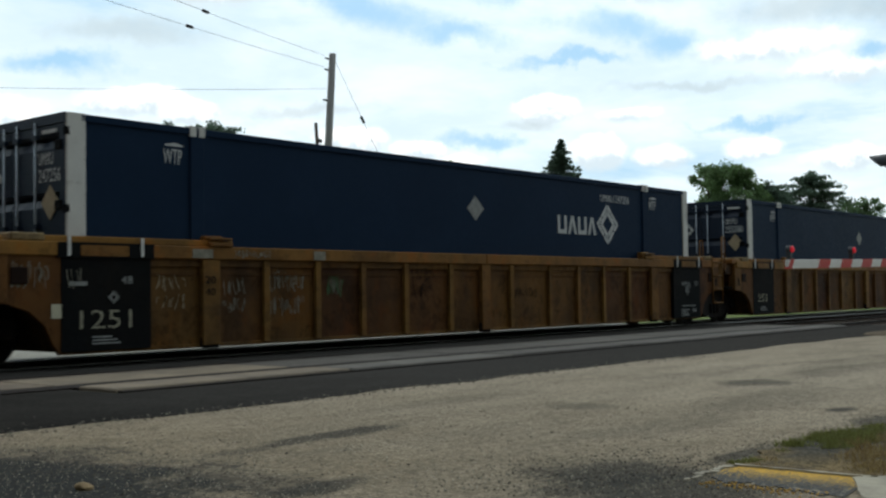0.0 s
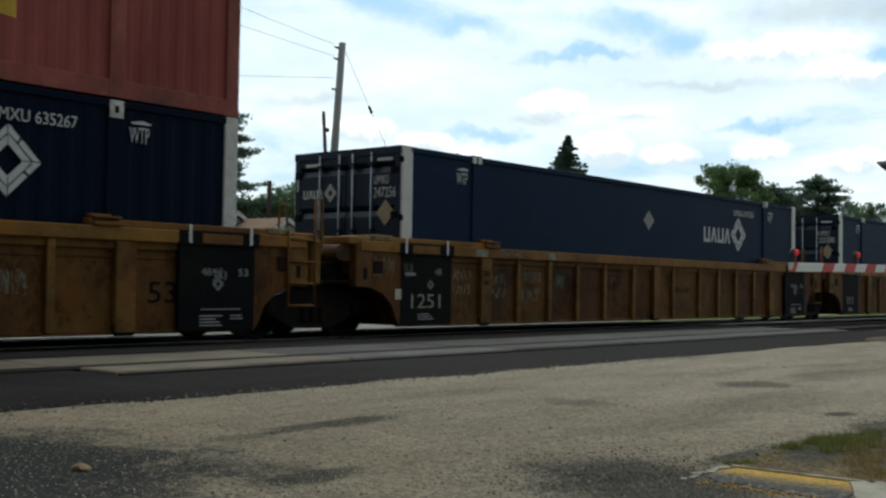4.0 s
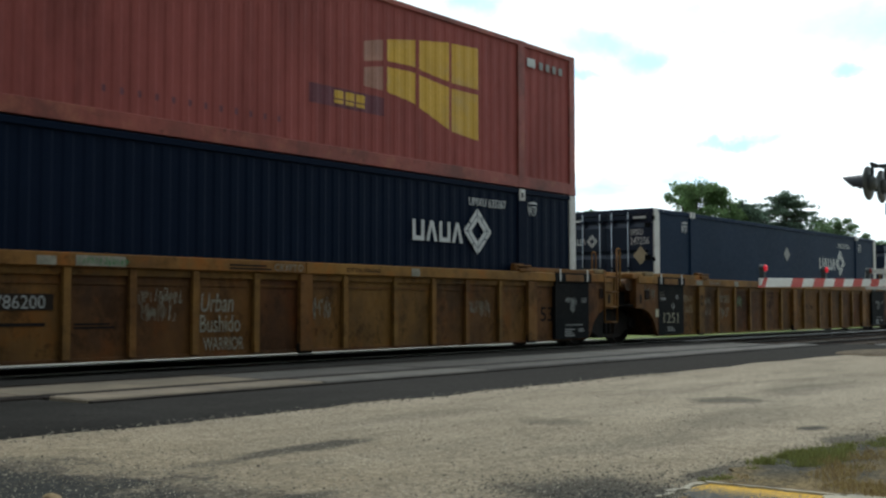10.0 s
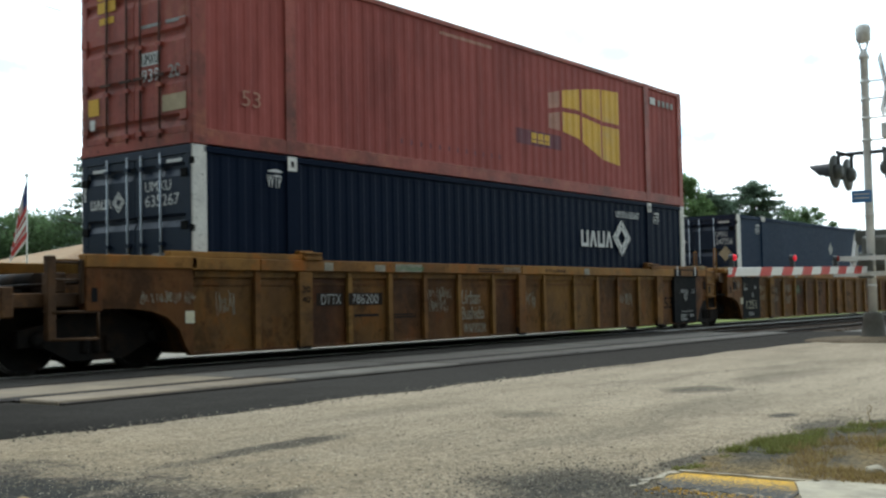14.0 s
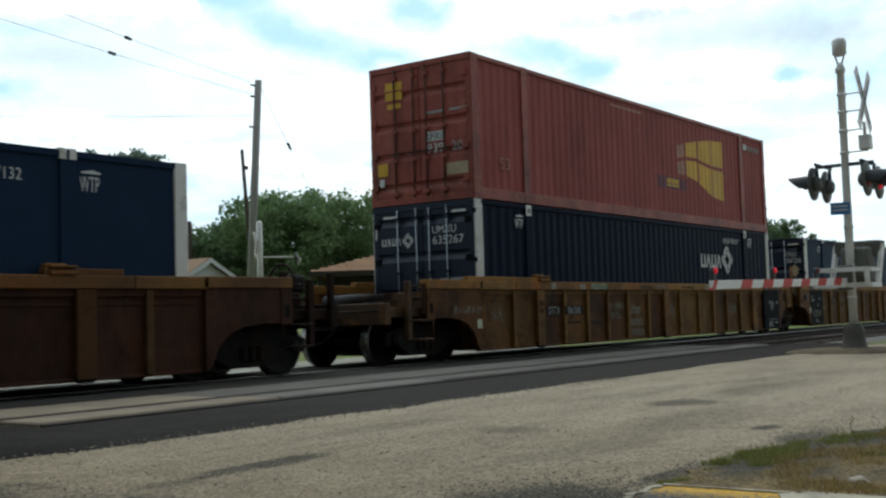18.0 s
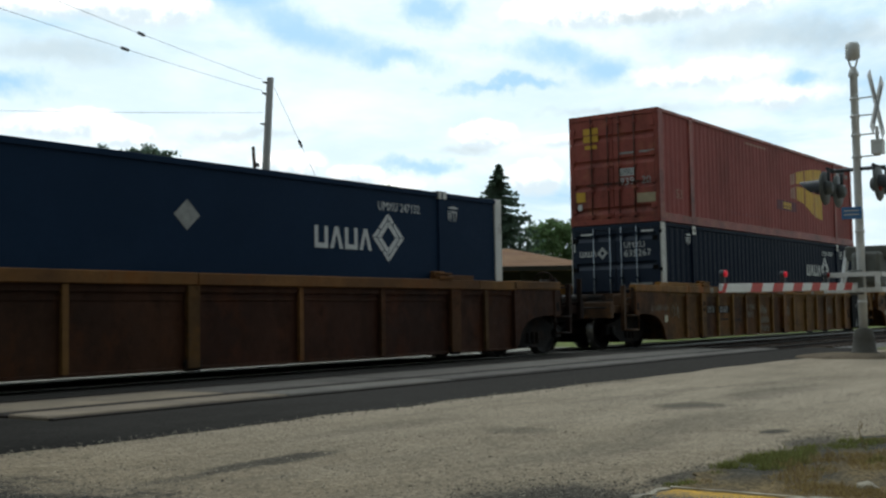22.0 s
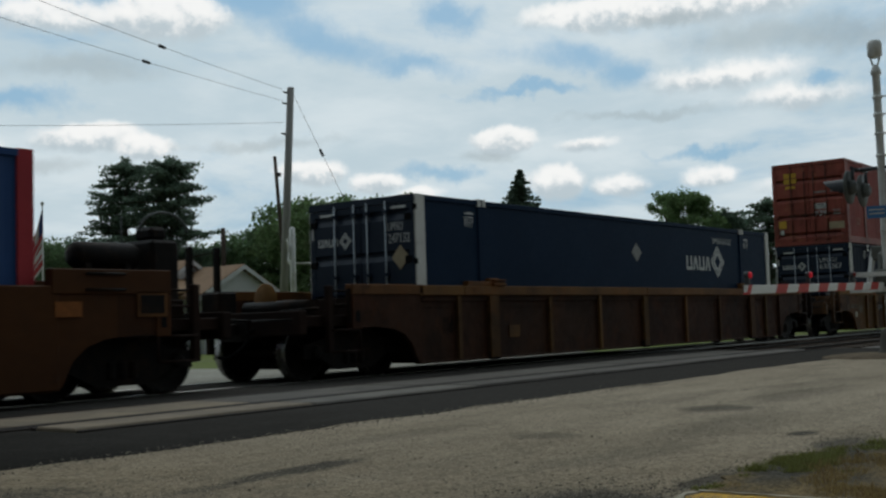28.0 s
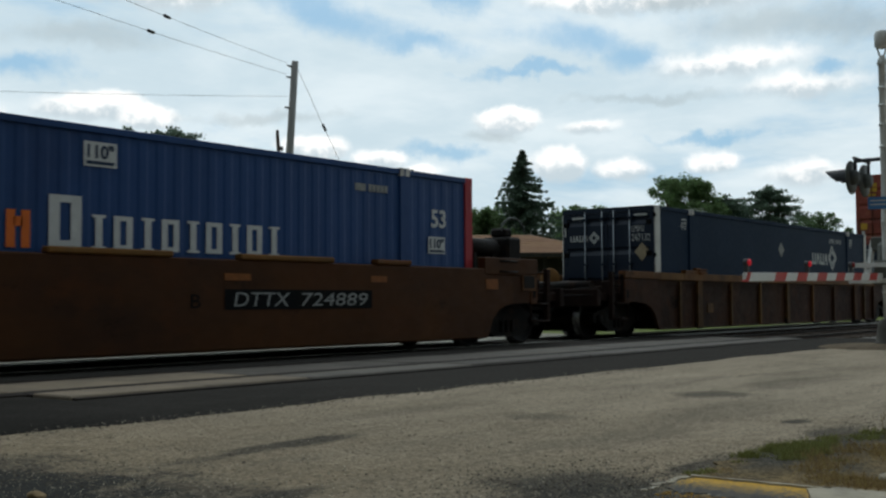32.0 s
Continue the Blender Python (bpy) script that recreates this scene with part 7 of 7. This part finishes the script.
part("end_panel", box(B(), 17.2, 18.05, -1.47, -1.40, 0.80, 1.60, 0.01), MAT["dark_brown"], we, "grimy dark end panel")
part("handhold", rod(rod(B(), (16.72, -1.52, 1.42), (17.30, -1.52, 1.42), 0.018), (16.72, -1.52, 1.62), (17.3, -1.52, 1.62), 0.018), MAT["iron"], we)
# tall end posts of the brown car's back end, by its hand brake
for x in (-2.85, -2.25):
    part("end_stanchion", box(B(), x - 0.05, x + 0.05, 1.28, 1.38, 1.04, 2.28, 0.01), MAT["iron"], wd, "dark upright end post")
ring = part("brake_wheel", tube(B(), [(18.52, -0.80 + 0.27 * math.cos(a * math.pi / 12), 1.50 + 0.27 * math.sin(a * math.pi / 12)) for a in range(25)], 0.022, 8), MAT["dark_brown"], wd, "dark iron hand-brake wheel")
for a in (0.3, 1.35, 2.4):
    part("spoke", rod(B(), (18.52, -0.80 - 0.26 * math.cos(a), 1.50 - 0.26 * math.sin(a)), (18.52, -0.80 + 0.26 * math.cos(a), 1.50 + 0.26 * math.sin(a)), 0.014, seg=6), MAT["dark_brown"], ring)
part("brake_housing", box(box(B(), 18.56, 18.90, -0.98, -0.60, 1.30, 1.62, 0.06), 18.62, 18.80, -0.92, -0.66, 1.02, 1.34, 0.02), MAT["iron"], wd, "dark hand-brake gear case on a stand")
part("brake_chain_pipe", rod(B(), (18.7, -0.70, 1.34), (18.3, -0.70, 0.80), 0.025), MAT["iron"], wd)
for x in (17.95, 19.05):
    part("corner_post", box(B(), x - 0.05, x + 0.05, -1.42, -1.32, 1.02, 1.62, 0.01), MAT["dark_brown"], wd)
part("brake_housing", box(B(), -2.75, -2.35, 0.7, 1.2, 1.04, 1.5, 0.04), MAT["iron"], wd)
part("brake_wheel", lathe(B(), [(0.03, -0.02), (0.26, -0.015), (0.28, 0.0), (0.26, 0.015), (0.03, 0.02)], 20, pose(-1.95, 0.45, 1.35, 0, 90, 0)), MAT["brown_chord"], wd)


# ---- foreground: kerb, grass, stones ----
def worn_stripe():
    """Yellow paint on old concrete, rubbed off more and more towards the road."""
    m = material("rubbed_yellow_stripe", (0.66, 0.37, 0.035), 0.8, var=0.15, scale=6, grain=60, bump=0.4)
    nt = m.node_tree
    N, L = nt.nodes.new, nt.links.new
    b = nt.nodes["Principled BSDF"]
    tc, sep = N("ShaderNodeTexCoord"), N("ShaderNodeSeparateXYZ")
    L(tc.outputs["Object"], sep.inputs[0])
    away = N("ShaderNodeMapRange")
    L(sep.outputs[0], away.inputs[0])
    for k, v in enumerate((4.58, 5.00, 0.15, -0.055)):
        away.inputs[k + 1].default_value = v
    paint = b.inputs["Base Color"].links[0].from_socket
    for scale, under, shift in ((70.0, (0.105, 0.092, 0.070), 0.0), (130.0, (0.035, 0.034, 0.031), 0.03), (26.0, (0.26, 0.22, 0.16), 0.17)):
        n, add, r, mx = N("ShaderNodeTexNoise"), N("ShaderNodeMath"), N("ShaderNodeMapRange"), N("ShaderNodeMix")
        n.inputs["Scale"].default_value, n.inputs["Detail"].default_value, n.inputs["Roughness"].default_value = scale, 5, 0.75
        L(tc.outputs["Object"], n.inputs["Vector"])
        L(n.outputs["Fac"], add.inputs[0])
        L(away.outputs[0], add.inputs[1])
        L(add.outputs[0], r.inputs[0])
        r.inputs[1].default_value, r.inputs[2].default_value = 0.51 + shift, 0.55 + shift
        mx.data_type = "RGBA"
        ins = [k for k in mx.inputs if k.type == "RGBA"]
        L(r.outputs[0], [k for k in mx.inputs if k.type == "VALUE"][0])
        L(paint, ins[0])
        ins[1].default_value = (*under, 1)
        paint = [k for k in mx.outputs if k.type == "RGBA"][0]
    L(paint, b.inputs["Base Color"])
    return m


def kerb():
    """A broken concrete edge: a pale rim, a yellow stripe rubbed off towards the road, a bare pale slab."""
    t = thing("kerb", pose(0, 0, 0), "low worn concrete kerb with flaking yellow paint", "kerb", "", "structure")

    def edge(x0, y0, x1, y1, n, amp, seed):
        out = []
        for i in range(n + 1):
            k = i / n
            x, y = x0 + (x1 - x0) * k, y0 + (y1 - y0) * k
            out.append((x + amp * noise.noise((seed, y * 7, 5)) + amp * 0.5 * noise.noise((seed, y * 31, 5)), y))
        return out

    part("painted_kerb_stone", prism(B(), edge(4.64, 2.32, 4.50, 1.66, 60, 0.16, 1) + edge(5.00, 1.72, 5.00, 2.34, 22, 0.018, 2) + [(4.86, 2.37)], -0.1, 0.004, "z"), MAT["stripe"], t, "rubbed yellow paint")
    part("kerb_rim", prism(B(), edge(5.00, 2.36, 5.005, 1.70, 22, 0.018, 2) + edge(5.035, 1.70, 5.02, 2.38, 22, 0.02, 4), -0.1, 0.013, "z"), MAT["kerb_white"], t, "bare pale concrete rim")
    rnd = random.Random(15)
    for k in range(9):      # broken crumbs of concrete where the rim runs out
        x, y, r = 4.97 - 0.055 * k, 2.385 + 0.012 * math.sin(k * 1.7) - 0.008 * max(0, k - 5), rnd.uniform(0.024, 0.042)
        pts = [(x + r * rnd.uniform(0.6, 1.1) * math.cos(a * 1.047), y + 0.75 * r * rnd.uniform(0.6, 1.1) * math.sin(a * 1.047)) for a in range(6)]
        part("kerb_crumb", prism(B(), pts, -0.05, 0.007 + 0.001 * (k % 3), "z"), MAT["kerb_white"], t)
    part("kerb_stone", prism(B(), [(4.28, -1.6), (5.08, -1.6), (5.07, 1.69)] + edge(4.96, 1.79, 4.50, 1.58, 16, 0.05, 6), -0.1, 0.013, "z"), MAT["kerb_white"], t)
    rnd = random.Random(5)
    bm = B()
    for i in range(130):
        x, y = 4.58 - abs(rnd.gauss(0, 0.07)), rnd.uniform(1.75, 2.28)
        s = rnd.uniform(0.003, 0.008)
        prism(bm, [(x - s, y - s), (x + s, y - s * 0.6), (x + s * 0.7, y + s), (x - s * 0.6, y + s * 0.8)], 0.0, 0.005, "z")
    tagged(part("paint_flakes", bm, MAT["yellow_line"]), "loose flakes of yellow paint on the paving", "paint flakes", "", "stuff")


def stones():
    """Loose stones on the paving: many small ones as one heap of stuff, a few larger as things."""
    rng = np.random.default_rng(9)
    rnd = random.Random(9)
    v, f = [], []
    base = [(1, 0, -0.2), (0.3, 0.95, -0.2), (-0.8, 0.6, -0.2), (-0.8, -0.6, -0.2), (0.3, -0.95, -0.2), (0.1, 0.1, 0.7), (-0.35, 0.2, 0.6)]
    fs = [(0, 1, 5), (1, 6, 5), (1, 2, 6), (2, 3, 6), (3, 5, 6), (3, 4, 5), (4, 0, 5)]
    def put(x, y, s):
        o = len(v)
        a = rnd.uniform(0, 6.28)
        c, q = math.cos(a), math.sin(a)
        for bx, by, bz in base:
            k = rnd.uniform(0.75, 1.25) * s
            v.append((x + (bx * c - by * q) * k, y + (bx * q + by * c) * k, (bz + 0.2) * s * 0.9 - 0.001))
        f.extend([tuple(o + i for i in t) for t in fs])
    for i in range(8500):
        d = 3.2 + 10.5 * rnd.random() ** 1.7
        a = radians(rnd.uniform(10, 66))
        x, y = d * math.cos(a), d * math.sin(a)
        if y > 6.5 or (4.3 < x < 8.8 and y < 2.5):
            continue
        dens = noise.noise((x * 0.7, y * 0.9, 1.0))
        if dens < -0.12 and rnd.random() < 0.75:
            continue
        put(x, y, rnd.uniform(0.003, 0.0078) * (1.6 if rnd.random() < 0.06 else 1))
    for x0, y0, sx, sy, n in ((2.8, 5.0, 0.75, 0.9, 2200), (4.50, 2.72, 0.40, 0.30, 2000), (4.30, 2.2, 0.25, 0.3, 900), (5.6, 2.50, 0.5, 0.06, 450), (7.4, 2.40, 0.6, 0.14, 600)):
        for i in range(n):
            put(rnd.gauss(x0, sx), rnd.gauss(y0, sy), rnd.uniform(0.003, 0.009))
    for i in range(700):      # fringe of crumbs along the broken edge
        x = rnd.uniform(3.5, 13)
        put(x, 6.66 + rnd.gauss(0, 0.10), rnd.uniform(0.006, 0.014))
    tagged(part("loose_gravel", raw_mesh("loose_gravel", v, f), MAT["stone"]), "loose grey gravel scattered over worn paving", "gravel", "", "stuff")
    v, f = [], []
    for i in range(11000):
        d = 3.0 + 6.5 * rnd.random() ** 1.5
        a = radians(rnd.uniform(12, 66))
        x, y = d * math.cos(a), d * math.sin(a)
        if y > 6.55 or (x > 4.9 and y < 2.5):
            continue
        put(x, y, rnd.uniform(0.003, 0.0065))
    tagged(part("pale_grit", raw_mesh("pale_grit", v, f), MAT["grit"]), "fine pale grit scattered over worn paving", "gravel", "", "stuff")
    for x, y, s, mt, lab in ((2.80, 4.42, 0.040, "dirt_buff", "buff-coloured stone lying on the paving"), (2.46, 4.72, 0.028, "stone", "small pale stone lying on the paving"), (5.42, 1.56, 0.05, "kerb_white", "pale stone lying in the grass")):
        bm = B()
        bmesh.ops.create_icosphere(bm, subdivisions=2, radius=s)
        for w in bm.verts:
            w.co *= 1 + 0.5 * noise.noise(w.co * 22)
            w.co.z *= 0.55
        tagged(part("stone", bm, MAT[mt], at=pose(x, y, s * 0.35)), lab, "stone", "stones on the ground")


def grass_patch():
    """An island of soil with green and dry tufts."""
    rnd = random.Random(31)
    edge = [(5.02, 2.38), (5.3, 2.42), (5.7, 2.46), (6.2, 2.46), (6.8, 2.38), (7.5, 2.2), (8.2, 2.05), (9.5, 1.8), (12, 1.2), (12, -3), (5.03, -3)]
    fine = []
    for (a, b), (c, d) in zip(edge, edge[1:] + edge[:1]):
        for i in range(8):
            k = i / 8
            x, y = a + (c - a) * k, b + (d - b) * k
            fine.append((x + 0.07 * noise.noise((x * 6, y * 6, 1)), y + 0.10 * noise.noise((x * 6, y * 6, 9)) - 0.02))
    slab("verge", fine, 0.012, MAT["verge"], "bare soil verge with tufts of grass", "verge", 0.1)
    def blades(v, f, cx, cy, spread, n, tall):
        for i in range(n):
            r, a = spread * rnd.random() ** 0.6, rnd.uniform(0, 6.28)
            x, y = cx + r * math.cos(a), cy + r * math.sin(a)
            h = tall * rnd.uniform(0.3, 1.0) * (1.15 - 0.6 * r / spread)
            w, b = rnd.uniform(0.0016, 0.0036), rnd.uniform(0, 6.28)
            lx, ly = h * (0.5 * math.cos(a) * r / spread + rnd.gauss(0, 0.3)), h * (0.5 * math.sin(a) * r / spread + rnd.gauss(0, 0.3))
            o = len(v)
            dx, dy = math.cos(b) * w, math.sin(b) * w
            v += [(x - dx, y - dy, 0.006), (x + dx, y + dy, 0.006), (x + dx * 0.6 + lx * 0.4, y + dy * 0.6 + ly * 0.4, 0.006 + h * 0.6), (x + lx, y + ly, 0.006 + h), (x - dx * 0.6 + lx * 0.4, y - dy * 0.6 + ly * 0.4, 0.006 + h * 0.6)]
            f += [(o, o + 1, o + 2, o + 4), (o + 4, o + 2, o + 3)]

    def lim(x):
        return float(np.interp(x, [4.95, 5.3, 5.7, 6.2, 6.8, 7.5, 8.2, 9.5], [2.3, 2.40, 2.44, 2.44, 2.36, 2.18, 2.02, 1.78]))

    v, f = [], []
    for i in range(420):      # green tufts keep to the rim of the verge
        x = 5.75 + 3.2 * rnd.random() ** 1.5
        depth = abs(rnd.gauss(0, 0.13)) if x < 6.4 else abs(rnd.gauss(0, 0.42))
        if noise.noise((x * 1.8, depth * 3.0, 0.5)) < -0.12:
            continue
        blades(v, f, x, lim(x) - 0.02 - depth, rnd.uniform(0.03, 0.10), rnd.randint(20, 90), rnd.uniform(0.012, 0.072))
    for x, y in ((5.10, 2.36), (5.15, 2.33), (5.07, 2.40), (5.20, 2.36), (5.9, 1.95), (6.3, 1.8), (5.55, 2.36)):
        blades(v, f, x, y, 0.05, 70, 0.028)
    tagged(part("grass", raw_mesh("grass", v, f), MAT["grass"]), "short yellow-green grass tufts on the verge", "grass", "", "stuff")
    v, f = [], []
    for i in range(620):
        x = 5.1 + 3.6 * rnd.random() ** 1.3
        y = lim(x) - 0.10 - rnd.random() * 1.0
        if noise.noise((x * 2.2, y * 2.6, 8.5)) < 0.0:
            continue
        blades(v, f, x, y, rnd.uniform(0.04, 0.14), rnd.randint(25, 60), rnd.uniform(0.018, 0.060))
    tagged(part("dry_grass", raw_mesh("dry_grass", v, f), MAT["dry"]), "dry orange-brown grass on the verge", "grass", "", "stuff")
    for i in range(8):
        x, y = rnd.uniform(5.9, 8.2), rnd.uniform(1.5, 2.15)
        t = thing("weed", pose(x, y, 0.01), "thin dry weed stalk with small seed heads", "weed", "weeds on the verge")
        h = rnd.uniform(0.06, 0.15)
        part("stalk", rod(B(), (0, 0, 0), (rnd.gauss(0, 0.02), rnd.gauss(0, 0.02), h), 0.0025, 0.0015, 5), MAT["dry"], t)
        for k in range(5):
            z = h * (0.6 + 0.1 * k)
            part("seed_head", lathe(B(), [(0.001, 0), (0.006, 0.006), (0.001, 0.012)], 6, pose(rnd.gauss(0, 0.012), rnd.gauss(0, 0.012), z)), MAT["dry"], t)


MAT["stripe"] = worn_stripe()
MAT["grit"] = material("pale_grit_stones", (0.40, 0.34, 0.26), 0.9, var=0.2, scale=8, grain=50, bump=0.2, each=0.35, island=True)
MAT["dirt_buff"] = material("buff_stone", (0.30, 0.21, 0.11), 0.9, var=0.3, scale=12, grain=60, bump=0.4)
MAT["verge"] = paving("dry_verge_soil", (0.130, 0.098, 0.055), (0.205, 0.145, 0.072), (0.075, 0.068, 0.054), 4.5, 0.46, 0.58, 60.0, grit=(0.55, 1.45))
kerb()
stones()
grass_patch()


# ---- what moves ----
def motions():
    for t, x, z in TRAIN:
        walk(t, [(s, pose(x + dx, TRACK_Y, z)) for s, dx in RUN])
    steps = [i * 0.25 for i in range(129)]
    for w, k in SPUN:
        walk(w, [(s, pose(k, 0, WHEEL_R, 0, math.degrees((run_at(s) - run_at(0)) / WHEEL_R) % 360, 0)) for s in steps])


motions()
